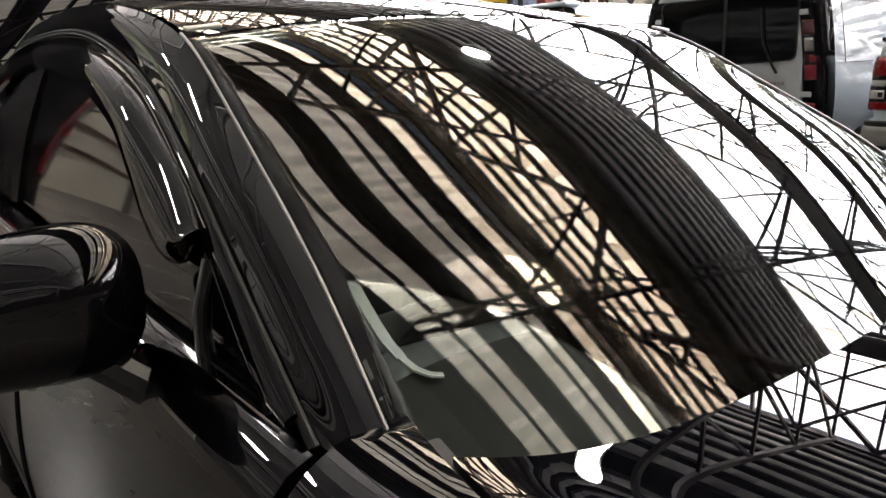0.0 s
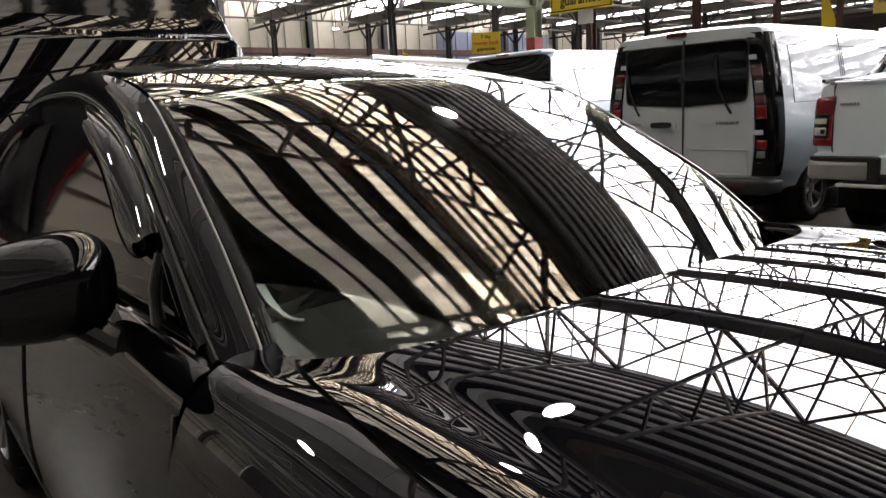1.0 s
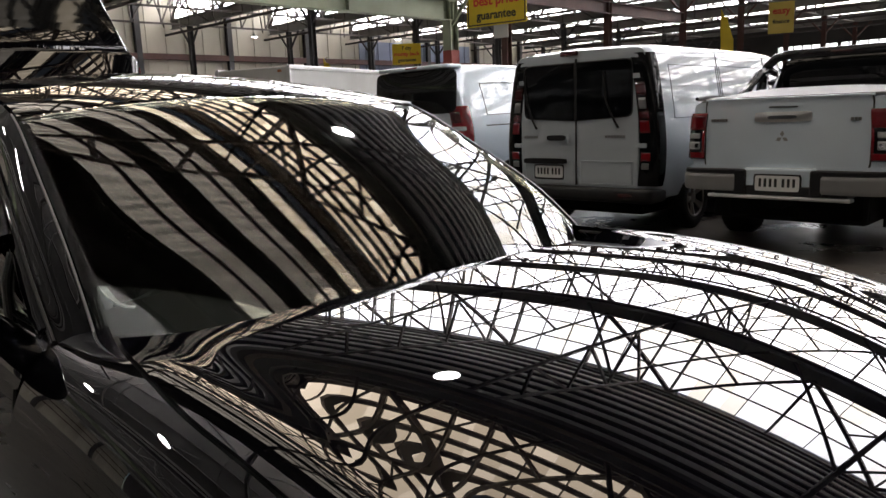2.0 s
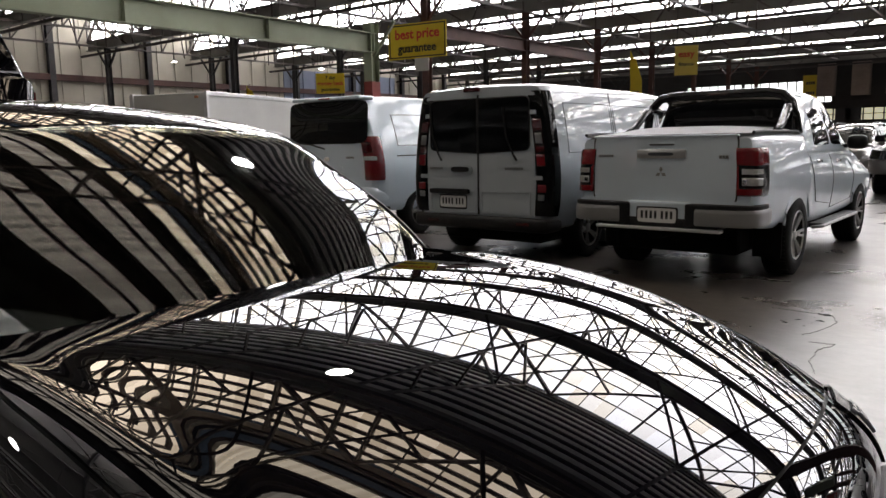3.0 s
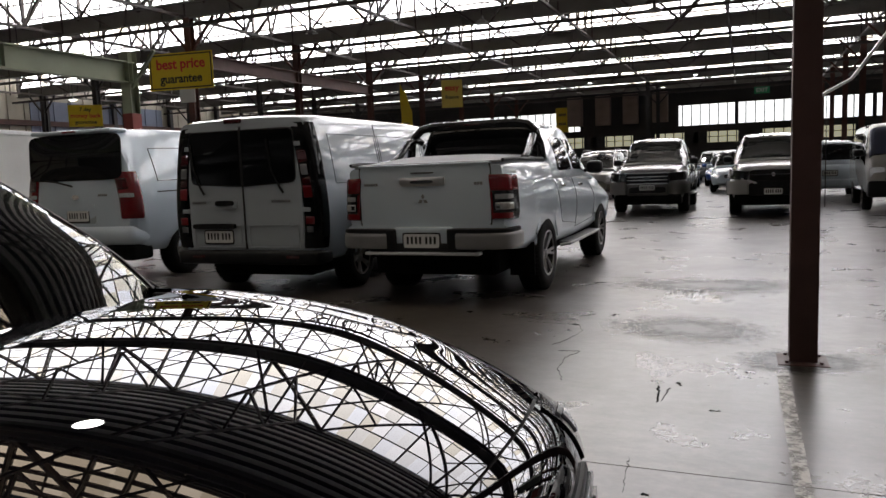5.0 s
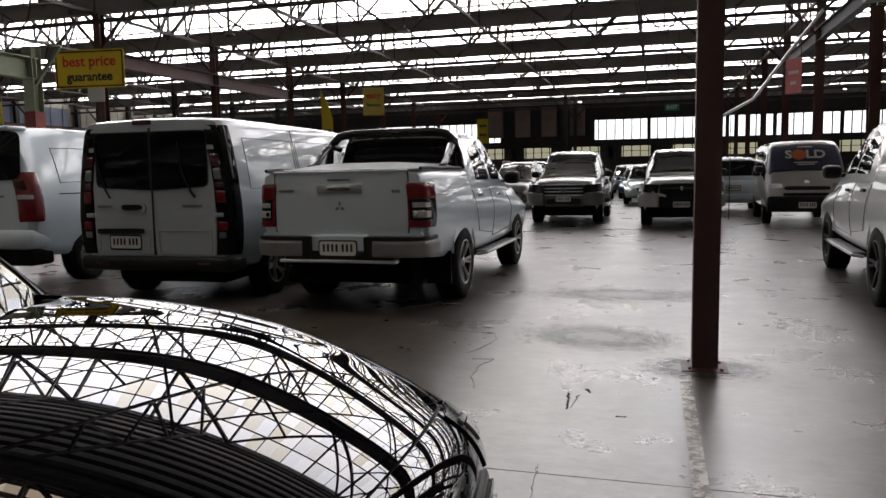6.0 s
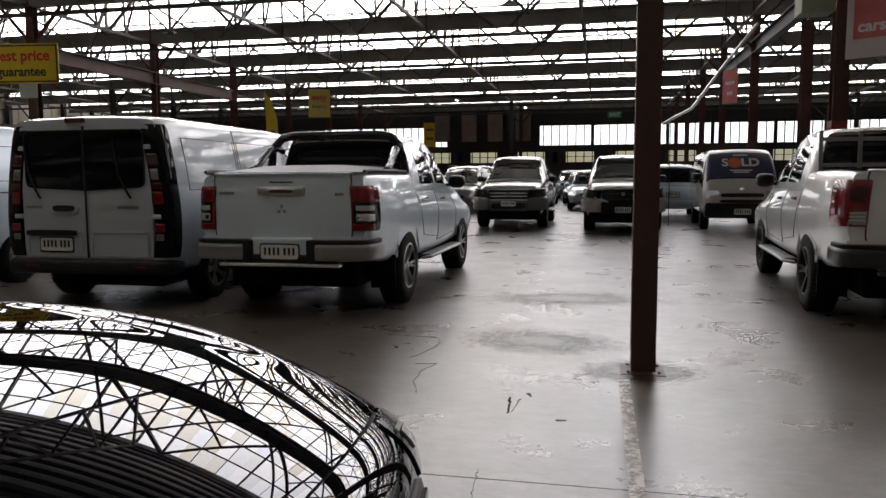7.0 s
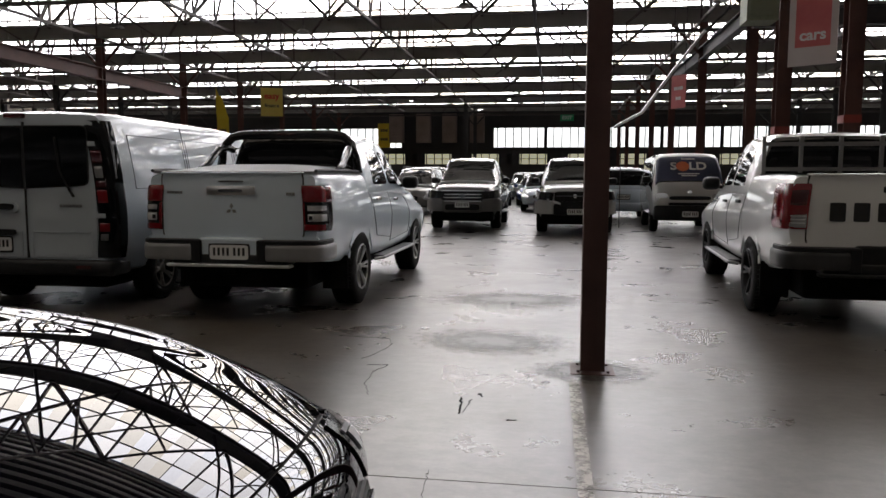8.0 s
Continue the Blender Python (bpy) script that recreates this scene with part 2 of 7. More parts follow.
def worn(name, colour, scale, lo, hi, rough, radial=False, stretch=(1, 1, 1)):
    """A thin worn coat or stain: noise lets the floor through; a radial one fades towards its rim."""
    m, n, l, p = material(name)
    nt = m.node_tree
    p.inputs["Roughness"].default_value = rough
    l.new(ramp(nt, noise_of(nt, scale * 3), tuple(0.8 * v for v in colour), colour), p.inputs["Base Color"])
    fac = noise_of(nt, scale, 10, 0.72, stretch)
    if radial:
        tc, gr, mu = n.new("ShaderNodeTexCoord"), n.new("ShaderNodeTexGradient"), n.new("ShaderNodeMath")
        gr.gradient_type = "SPHERICAL"
        mp = n.new("ShaderNodeMapping")
        l.new(tc.outputs["Object"], mp.inputs["Vector"])
        l.new(mp.outputs["Vector"], gr.inputs["Vector"])
        mu.operation = "MULTIPLY_ADD"
        l.new(gr.outputs["Fac"], mu.inputs[0])
        mu.inputs[1].default_value = 0.75
        l.new(fac, mu.inputs[2])
        sb = n.new("ShaderNodeMath")
        sb.operation = "SUBTRACT"
        l.new(mu.outputs[0], sb.inputs[0])
        sb.inputs[1].default_value = 0.22
        fac = sb.outputs[0]
    l.new(ramp(nt, fac, (0,) * 3, (1,) * 3, lo, hi), p.inputs["Alpha"])
    return m


M_LINE = worn("worn_white_line", (0.60, 0.59, 0.56), 16, 0.40, 0.56, 0.45)
M_STAIN = worn("dark_floor_stain", (0.030, 0.027, 0.024), 7.0, 0.44, 0.80, 0.34, True)
M_SMUDGE = worn("grey_floor_smudge", (0.038, 0.034, 0.030), 7.0, 0.52, 0.92, 0.36, True, (1.5, 1.0, 1))
# ---- building blocks ----
def part(name, bm, mat, parent=None, label="", smooth=False, angle=35):
    """One bmesh as one mesh object, under its thing where it has one."""
    me = bpy.data.meshes.new(name)
    bm.normal_update()
    bm.to_mesh(me)
    bm.free()
    mats = mat if isinstance(mat, (list, tuple)) else [mat]
    for k in mats:
        me.materials.append(k)
    if smooth:
        me.shade_smooth()
        if angle < 180:
            me.set_sharp_from_angle(angle=radians(angle))
    ob = new(name, me)
    if parent:
        ob.parent = parent
    if label:
        ob["label"] = label
    return ob


def thing(name, label, category, m=None, group=""):
    ob = new(name)
    ob.empty_display_size = 0.2
    if m is not None:
        ob.matrix_world = m
    return tagged(ob, label, category, group)


def structure(name, bm, mat, label="", smooth=False, angle=35):
    return tagged(part(name, bm, mat, None, label, smooth, angle), label, "", "", "structure")


def box(bm, x0, x1, y0, y1, z0, z1, bevel=0.0):
    vs = [bm.verts.new((x, y, z)) for x in (x0, x1) for y in (y0, y1) for z in (z0, z1)]
    fs = [bm.faces.new([vs[i] for i in q]) for q in ((0, 1, 3, 2), (4, 6, 7, 5), (0, 4, 5, 1), (2, 3, 7, 6), (0, 2, 6, 4), (1, 5, 7, 3))]
    if bevel:
        es = {e for f in fs for e in f.edges}
        bmesh.ops.bevel(bm, geom=list(es), offset=bevel, segments=2, affect="EDGES", profile=0.5)
    return bm


def bar(bm, p, q, w, h=None):
    """A bar of rectangular section from p to q."""
    p, q = Vector(p), Vector(q)
    h = h or w
    d = (q - p).normalized()
    up = Vector((0, 0, 1)) if abs(d.z) < 0.95 else Vector((0, 1, 0))
    s = d.cross(up).normalized() * (w / 2)
    u = s.cross(d).normalized() * (h / 2)
    vs = [bm.verts.new(c + a * s + b * u) for c in (p, q) for a, b in ((-1, -1), (1, -1), (1, 1), (-1, 1))]
    for q4 in ((0, 1, 2, 3), (7, 6, 5, 4), (0, 4, 5, 1), (1, 5, 6, 2), (2, 6, 7, 3), (3, 7, 4, 0)):
        bm.faces.new([vs[i] for i in q4])
    return bm


def ibeam(bm, p, q, w, h, t=0.03):
    """A rolled steel section: two flanges and a web."""
    p, q, k = Vector(p), Vector(q), Vector((0, 0, h / 2 - t / 2))
    bar(bm, p + k, q + k, w, t)
    bar(bm, p - k, q - k, w, t)
    bar(bm, p, q, t, h - 2 * t)


def icolumn(bm, x, y, z0, z1, w, d, t=0.02):
    box(bm, x - w / 2, x + w / 2, y - d / 2, y - d / 2 + t, z0, z1)
    box(bm, x - w / 2, x + w / 2, y + d / 2 - t, y + d / 2, z0, z1)
    box(bm, x - t / 2, x + t / 2, y - d / 2 + t, y + d / 2 - t, z0, z1)


def tube(bm, pts, r, n=8, closed=False):
    """A round tube along points."""
    pts = [Vector(p) for p in pts]
    rings = []
    up = Vector((0, 0, 1))
    for i, p in enumerate(pts):
        if closed:
            d = pts[(i + 1) % len(pts)] - pts[i - 1]
        else:
            d = pts[min(i + 1, len(pts) - 1)] - pts[max(i - 1, 0)]
        d.normalize()
        ref = up if abs(d.z) < 0.9 else Vector((1, 0, 0))
        s = d.cross(ref).normalized()
        u = s.cross(d)
        rings.append([bm.verts.new(p + r * (math.cos(a) * s + math.sin(a) * u)) for a in (2 * math.pi * k / n for k in range(n))])
    m = len(rings)
    for i in range(m if closed else m - 1):
        for k in range(n):
            bm.faces.new([rings[i][k], rings[i][(k + 1) % n], rings[(i + 1) % m][(k + 1) % n], rings[(i + 1) % m][k]])
    if not closed:
        bm.faces.new(rings[0][::-1])
        bm.faces.new(rings[-1])
    return bm


def lathe(bm, profile, n=32, axis="y"):
    """Turns (radius, along) pairs about an axis."""
    rings = []
    for r, a in profile:
        ring = []
        for k in range(n):
            c, s = math.cos(2 * math.pi * k / n) * r, math.sin(2 * math.pi * k / n) * r
            ring.append(bm.verts.new({"y": (c, a, s), "z": (c, s, a), "x": (a, c, s)}[axis]))
        rings.append(ring)
    for i in range(len(rings) - 1):
        for k in range(n):
            bm.faces.new([rings[i][k], rings[i][(k + 1) % n], rings[i + 1][(k + 1) % n], rings[i + 1][k]])
    return bm


def grid(bm, f, nu, nv, close=False):
    """A sheet of nu by nv cells through f(u, v), u and v from 0 to 1."""
    vs = [[bm.verts.new(f(i / nu, j / nv)) for j in range(nv + 1)] for i in range(nu + 1)]
    for i in range(nu):
        for j in range(nv):
            bm.faces.new([vs[i][j], vs[i + 1][j], vs[i + 1][j + 1], vs[i][j + 1]])
    return vs


def slab(bm, f, nu, nv, thick):
    """A sheet with thickness: f(u, v, offset)."""
    a = grid(bm, lambda u, v: f(u, v, 0.0), nu, nv)
    b = grid(bm, lambda u, v: f(u, v, -thick), nu, nv)
    ring = [(i, 0) for i in range(nu)] + [(nu, j) for j in range(nv)] + [(i, nv) for i in range(nu, 0, -1)] + [(0, j) for j in range(nv, 0, -1)]
    for k in range(len(ring)):
        (i, j), (i2, j2) = ring[k], ring[(k + 1) % len(ring)]
        bm.faces.new([a[i][j], a[i2][j2], b[i2][j2], b[i][j]])
    bmesh.ops.recalc_face_normals(bm, faces=bm.faces[:])
    return bm


def rounded(s, t, r):
    """Maps the square (-1..1) onto a square with rounded corners; r is the share of the half side that is round."""
    q = max(abs(s), abs(t))
    if q == 0:
        return s, t
    a = math.atan2(t, s)
    c, d = math.cos(a), math.sin(a)
    e = 2 / max(r, 0.05)
    k = (abs(c) ** e + abs(d) ** e) ** (-1 / e)
    return q * k * c, q * k * d


def plate(w, h, thick, r=0.2, n=10, bulge=0.0):
    """A rounded plate in the xz plane, its face towards -y."""
    bm = bmesh.new()

    def f(u, v, off):
        s, t = rounded(2 * u - 1, 2 * v - 1, r)
        return Vector((s * w / 2, -(off + thick) - bulge * (1 - s * s) * (1 - t * t), t * h / 2))
    return slab(bm, f, n, n, thick)


def put(bm, m):
    bmesh.ops.transform(bm, matrix=m, verts=bm.verts[:])
    return bm


def writing(name, text, size, mat, parent, m, depth=0.004, label="", bold=0.028):
    c = bpy.data.curves.new(name, "FONT")
    c.body, c.size, c.align_x, c.align_y, c.extrude = text, size, "CENTER", "CENTER", depth
    c.resolution_u, c.offset = 3, bold * size
    t = bpy.data.objects.new(name, c)
    scene.collection.objects.link(t)
    me = bpy.data.meshes.new_from_object(t.evaluated_get(bpy.context.evaluated_depsgraph_get()))
    bpy.data.objects.remove(t)
    me.materials.clear()
    me.materials.append(mat)
    ob = new(name, me)
    ob.parent = parent
    ob.matrix_local = m
    if label:
        ob["label"] = label
    return ob


# ---- floor ----
JOINTS_Y = (3.42, 8.82)
bm = bmesh.new()
edges_y = [-26.0, *JOINTS_Y, 14.1, 20.3, 26.5, 39.0, 62.0]
for a, b in zip(edges_y, edges_y[1:]):
    box(bm, -42, 32, a + 0.004, b - 0.004, -0.2, 0.0)
structure("floor", bm, M_FLOOR, "worn grey polished concrete floor with stains and saw joints")
bm = bmesh.new()
for y in edges_y[1:-1]:
    box(bm, -42, 32, y - 0.004, y + 0.004, -0.2, -0.006)
structure("floor_joint", bm, M_UNDER, "dark saw-cut joint in the concrete floor")
bm = bmesh.new()
box(bm, -42, 32, -26, 62, -0.5, -0.2)
structure("ground", bm, M_GREYWALL, "compacted base under the concrete slab")

bm = bmesh.new()
box(bm, 0.405, 0.475, -2.0, 5.30, 0.0005, 0.0015)
structure("floor_line", bm, M_LINE, "worn white painted line on the concrete floor")

# cracks, tyre scuffs and gouges near the column
def crack(pts, w, name="floor_crack"):
    bm = bmesh.new()
    rc = random.Random(len(pts))
    fine = []
    for (xa, ya), (xb, yb) in zip(pts, pts[1:]):
        for k in range(8):
            f = k / 8
            fine.append((xa + (xb - xa) * f + rc.uniform(-0.008, 0.008), ya + (yb - ya) * f + rc.uniform(-0.008, 0.008)))
    fine.append(pts[-1])
    for (xa, ya), (xb, yb) in zip(fine, fine[1:]):
        ww = w * rc.uniform(0.4, 1.2)
        bar(bm, (xa, ya, 0.001), (xb, yb, 0.001), ww, 0.003)
    return structure(name, bm, M_UNDER, "thin dark crack in the concrete floor")


crack([(-1.5, 6.25), (-1.05, 6.22), (-0.98, 6.0), (-1.02, 5.72), (-1.1, 5.5)], 0.002)
crack([(-1.02, 5.33), (-0.86, 5.37), (-0.93, 5.16), (-0.91, 4.87), (-0.83, 4.63)], 0.0022)
crack([(-0.26, 3.52), (-0.26, 3.38), (-0.24, 3.15)], 0.002)
crack([(-0.25, 4.66), (-0.24, 4.5), (-0.23, 4.35)], 0.013, "floor_gouge")
crack([(-0.15, 4.75), (-0.13, 4.69)], 0.018, "floor_gouge")
crack([(-0.19, 4.62), (-0.21, 4.38)], 0.005, "floor_gouge")
crack([(-0.16, 3.16), (-0.14, 3.15)], 0.012, "floor_gouge")
crack([(0.05, 4.28), (0.1, 4.28)], 0.010, "floor_gouge")

# stains and smudges lie as thin coats on the slab
def stain(x, y, rx, ry, a, mat, label, z=0.002):
    bm = bmesh.new()
    ring = [bm.verts.new((1.0 * math.cos(k * math.pi / 16), math.sin(k * math.pi / 16), 0)) for k in range(32)]
    bm.faces.new(ring)
    ob = structure("floor_stain", bm, mat, label)
    ob.matrix_world = pose(x, y, z, 0, 0, a) @ Matrix.Diagonal((rx, ry, 1, 1))
    return ob


stain(0.56, 5.42, 0.55, 0.42, 10, M_STAIN, "dark oily stain round the column foot")
stain(-0.2, 6.25, 1.0, 0.75, -4, M_SMUDGE, "grey tyre smudges on the concrete", 0.0024)
stain(-0.1, 8.4, 1.6, 0.8, 6, M_SMUDGE, "grey tyre smudges on the concrete", 0.0028)
# ---- near column ----
col = thing("steel_column", "dark brown painted steel column bolted to the concrete floor", "column", pose(0.57, 5.44, 0))
bm = bmesh.new()
box(bm, -0.082, 0.082, -0.085, -0.070, 0.016, 7.0, 0.002)
box(bm, -0.082, 0.082, 0.070, 0.085, 0.016, 7.0, 0.002)
box(bm, -0.008, 0.008, -0.070, 0.070, 0.016, 7.0)
box(bm, -0.080, -0.074, -0.070, 0.070, 0.016, 7.0)
part("post", bm, M_BROWN, col)
bm = bmesh.new()
box(bm, -0.15, 0.15, -0.14, 0.15, 0.0, 0.007, 0.002)
part("base_plate", bm, M_BROWN, col, "scuffed steel base plate")
for sx in (-0.097, 0.105):
    for sy in (-0.097, 0.105):
        bm = lathe(bmesh.new(), [(0, 0.024), (0.010, 0.024), (0.011, 0.02), (0.011, 0.010), (0, 0.010)], 6, "z")
        put(bm, pose(sx, sy, 0))
        part("bolt", bm, M_BROWN, col)

# ---- roof ----
XT = (-38.0, -27.2, -16.4, -5.65, 5.1, 15.8, 26.5)
for k, y in enumerate(LINES):
    near, cream = y < 35, y in CREAM_BAYS
    bm = bmesh.new()
    ibeam(bm, (X0, y, ZB - 0.30), (X1, y, ZB - 0.30), 0.26, 0.48)
    if near:
        for j in range(int((X1 - X0) / 2.7)):
            x = X0 + 1.0 + j * 2.7
            box(bm, x - 0.008, x + 0.008, y - 0.105, y + 0.105, ZB - 0.51, ZB - 0.13)
    # added sill, ledge and back board that shut off slits of daylight
    box(bm, X0, X1, y + 0.13, y + 0.15, ZB - 0.10, ZB + (0.05 if y > 8 else 0.24))
    box(bm, X0, X1, y + 0.15, y + 0.31, ZB - 0.17, ZB - 0.15)
    box(bm, X0, X1, y + 0.29, y + 0.31, ZB - 0.15, ZB + 0.30)
    # unseen plate added under the near beams to hide the glazing's bright sliver
    if y < 8:
        box(bm, X0, X1, y - 0.42, y + 0.132, ZB - 0.56, ZB - 0.542)
    structure("valley_beam", bm, M_STEELG, "grey painted steel valley beam under the roof")
    # glazing with its bars and the lattice girder before it
    bm = bmesh.new()
    for j in range(int((X1 - X0) / 0.45)):
        x = X0 + j * 0.45
        for za, zb in ((-0.09, 0.75), (0.80, 1.65), (1.70, ZG + 0.05)):
            box(bm, x + 0.002, x + 0.448, y + 0.12, y + 0.124, ZB + za, ZB + zb)
    structure("roof_glazing", bm, M_CREAMSHEET if y in CREAM_BAYS else M_GLAZE, "row of old translucent roof glazing sheets")
    bm = bmesh.new()
    for z in ((-0.12, 0.30, 0.775, 1.25, 1.675, 2.1, ZG + 0.08) if cream else (-0.12, 0.775, 1.675, ZG + 0.08)):
        k2 = 0.07 if cream else 0.024
        box(bm, X0, X1, y + 0.07, y + 0.115, ZB + z - k2, ZB + z + k2)
    for j in range(int((X1 - X0) / 0.9) + 1):
        x = X0 + j * 0.9
        box(bm, x - 0.011, x + 0.011, y + 0.07, y + 0.118, ZB - 0.15, ZB + ZG + 0.1)
    structure("glazing_bars", bm, M_STEEL, "dark steel glazing bars")
    bm = bmesh.new()
    for x in (X0 + 5.4 * j for j in range(int((X1 - X0) / 5.4))):
        bar(bm, (x, y, ZB - 0.15), (x, y, ZB + ZG + 0.05), 0.07)
        bar(bm, (x, y - 0.02, ZB - 0.1), (x + 2.7, y - 0.02, ZB + ZG), 0.10)
        bar(bm, (x + 2.7, y - 0.02, ZB + ZG), (x + 5.4, y - 0.02, ZB - 0.1), 0.10)
        bar(bm, (x + 1.35, y - 0.02, ZB + ZG * 0.46), (x + 2.7, y - 0.02, ZB - 0.1), 0.06)
        bar(bm, (x + 4.05, y - 0.02, ZB + ZG * 0.46), (x + 2.7, y - 0.02, ZB - 0.1), 0.06)
        bar(bm, (x + 2.7, y, ZB - 0.15), (x + 2.7, y, ZB + ZG + 0.05), 0.06)
    bar(bm, (X0, y, ZB + ZG + 0.07), (X1, y, ZB + ZG + 0.07), 0.16, 0.14)
    bar(bm, (X0, y - 0.4, ZB - 0.85), (X1, y - 0.4, ZB - 0.85), 0.11)
    structure("lattice_girder", bm, M_STEEL, "dark steel lattice girder before the roof glazing")
    # the sheeted slope that falls towards -y, its purlins and the trusses under it
    ya = LINES[k - 1] if k else y - S
    yb, za, zb, span = y, ZB + 0.06, ZB + ZG + 0.17, y - ya
    bm = bmesh.new()

    def rise(f, x, up=0.0):
        return (x, ya + span * f, za + (zb - za) * f + 0.09 + up)
    wide = 0.35 if y > 2 else 3.5
    for i in range(int((X1 - X0) / wide)):
        x = X0 + wide / 2 + wide * i
        up = 0.016 * (i % 2)
        solid = [0.0, *(f for strip in CREAM_STRIPS for f in strip), 1.0] if cream and -18 < x < 16 else [0.0, 1.0]
        for f0, f1 in zip(solid[::2], solid[1::2]):
            bar(bm, rise(f0, x, up), rise(f1, x, up), wide + 0.01, 0.03)
    # the tone chosen per bay stands in for how lit its underside looks
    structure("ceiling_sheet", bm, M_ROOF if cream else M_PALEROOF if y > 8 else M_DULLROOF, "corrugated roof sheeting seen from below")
    if cream:
        for g, (f0, f1) in enumerate(CREAM_STRIPS):
            bm = bmesh.new()
            for i in range(226):
                x = -18.0 + 0.15 * i
                bar(bm, rise(f0 - 0.004, x, 0.006 * (i % 2) - 0.01), rise(f1 + 0.004, x, 0.006 * (i % 2) - 0.01), 0.154, 0.004)
            # the first two strips get the tint that holds daylight back
            structure("ceiling_skylight", bm, M_DIMSHEET if g < 2 else M_CREAMSHEET, "dimmer translucent roof sheets" if g < 2 else "cream translucent roof sheets")
    bm = bmesh.new()
    for f in ([f for strip in CREAM_STRIPS for f in (strip[0] - 0.02, (strip[0] + strip[1]) / 2, strip[1] + 0.02)] if cream else [(j + 0.6) / 11 for j in range(11)] if y > 2 else [0.25, 0.5, 0.75]):
        bar(bm, (X0, ya + span * f, za + (zb - za) * f - 0.03), (X1, ya + span * f, za + (zb - za) * f - 0.02), 0.07, 0.10)
    structure("purlins", bm, M_PURLIN if y > 2 else M_DULLROOF, "roof purlins under the sheeting")
    bm = bmesh.new()
    for x in (X0 + 2.0 + 5.375 * j for j in range(0, 13, 1 if y > 2 else 2)):
        bar(bm, (x, ya, za - 0.12), (x, yb, zb - 0.14), 0.10)
        bar(bm, (x, ya, ZB - 0.5), (x, yb, ZB - 0.5), 0.09)
        top = lambda f: (x, ya + span * f, za + (zb - za) * f - 0.14)
        low = lambda f: (x, ya + span * f, ZB - 0.5)
        for f0, f1 in ((0.25, 0.5), (0.5, 0.75), (0.75, 1.0)):
            bar(bm, low(f0), top(f1 - 0.02), 0.06)
            bar(bm, low(f1), top(f1 - 0.02), 0.06)
        bar(bm, low(0.25), top(0.25), 0.06)
        # knee braces down to the next valley beam
        bar(bm, (x - 2.4, y - 0.2, ZB - 0.55), (x, y - 2.0, ZB + 1.3), 0.06)
        bar(bm, (x + 2.4, y - 0.2, ZB - 0.55), (x, y - 2.0, ZB + 1.3), 0.06)
    structure("roof_truss", bm, M_STEEL if y > 2 else M_DULLROOF, "painted steel roof trusses")

# columns of the hall
def hall_column(x, y, mat, label, w=0.24, top=ZB - 0.54, band=None):
    c = thing("hall_column", label, "column", pose(x, y, 0), "hall columns")
    bm = bmesh.new()
    icolumn(bm, 0, 0, 0.02, top, w, w)
    part("post", bm, mat, c)
    bm = bmesh.new()
    box(bm, -w, w, -w, w, 0, 0.02)
    part("base_plate", bm, M_STEEL, c)
    bm = bmesh.new()
    for s in (-1, 1):
        bar(bm, (s * 0.1, 0, top - 1.0), (s * 1.0, 0, top - 0.03), 0.08)
    part("knee_brace", bm, mat, c)
    if band:
        bm = bmesh.new()
        box(bm, -w / 2 - 0.006, w / 2 + 0.006, -w / 2 - 0.006, w / 2 + 0.006, band[0], band[1])
        part("painted_band", bm, M_REDPAINT, c, "red painted warning band")
    return c


for x in XT:
    for k, y in enumerate(LINES):
        if y < -5 or (x in (-5.65,) and y < 45):
            continue
        if x in (-16.4, -27.2) and y < 18:
            continue
        if x == 5.1 and y < 15:
            continue
        mat, label = (M_RUST, "rust red steel hall column") if x in (5.1, -16.4) and y > 15 else (M_DARKSTEEL, "dark steel hall column")
        hall_column(x, y, mat, label)
hall_column(5.1, 17.2, M_RUST, "rust red steel hall column with a red band", 0.3, band=(2.3, 2.46))
hall_column(5.05, 13.3, M_RUST, "rust red steel hall column with a red band", 0.26, band=(2.25, 2.38))

# crane beam on its column, and the painted sign by it
bm = bmesh.new()
ibeam(bm, (-16.3, -18, 4.42), (-16.3, 17.1, 4.42), 0.3, 0.6, 0.035)
for k in range(9):
    y = 17.0 - k * 4.0
    box(bm, -16.45, -16.15, y - 0.012, y + 0.012, 4.16, 4.68)
structure("crane_beam", bm, M_GREENB, "pale green painted steel crane beam")
c = hall_column(-16.3, 17.0, M_GREENB, "pale green steel column with a red painted foot", 0.34, 5.0, (0.1, 3.25))

def roof_z(y):
    """Height of the roof's underside."""
    a = max(k for k in LINES if k <= y)
    b = min(k for k in LINES if k > y)
    return ZB + 0.06 + (ZG + 0.11) * (y - a) / (b - a)


# ---- walls ----
bm = bmesh.new()
for k in range(150):
    y = -24 + k * 0.55
    a = 0.05 if k % 2 else 0.0
    box(bm, X0 - 0.35, X0 - 0.2 + a, y, y + 0.55, 0, 10)
structure("wall_west", bm, M_CLAD, "cream corrugated sheet wall")
bm = bmesh.new()
for k in range(14):
    y = -20 + k * 5.4
    box(bm, X0 - 0.15, X0 + 0.15, y - 0.15, y + 0.15, 0, 9.0)
structure("wall_posts", bm, M_DARKSTEEL, "dark steel posts of the sheet wall")
bm = bmesh.new()
for z in (3.2, 5.0):
    box(bm, X0 - 0.12, X0 + 0.14, -24, 60, z - 0.16, z + 0.16)
structure("wall_rail", bm, M_RUST, "rust red steel wall rails")
bm = bmesh.new()
for k in range(20):
    y = 33 + k * 0.55
    a = 0.05 if k % 2 else 0.0
    box(bm, X0 - 0.19, X0 - 0.1 + a, y, y + 0.55, 3.4, 6.4)
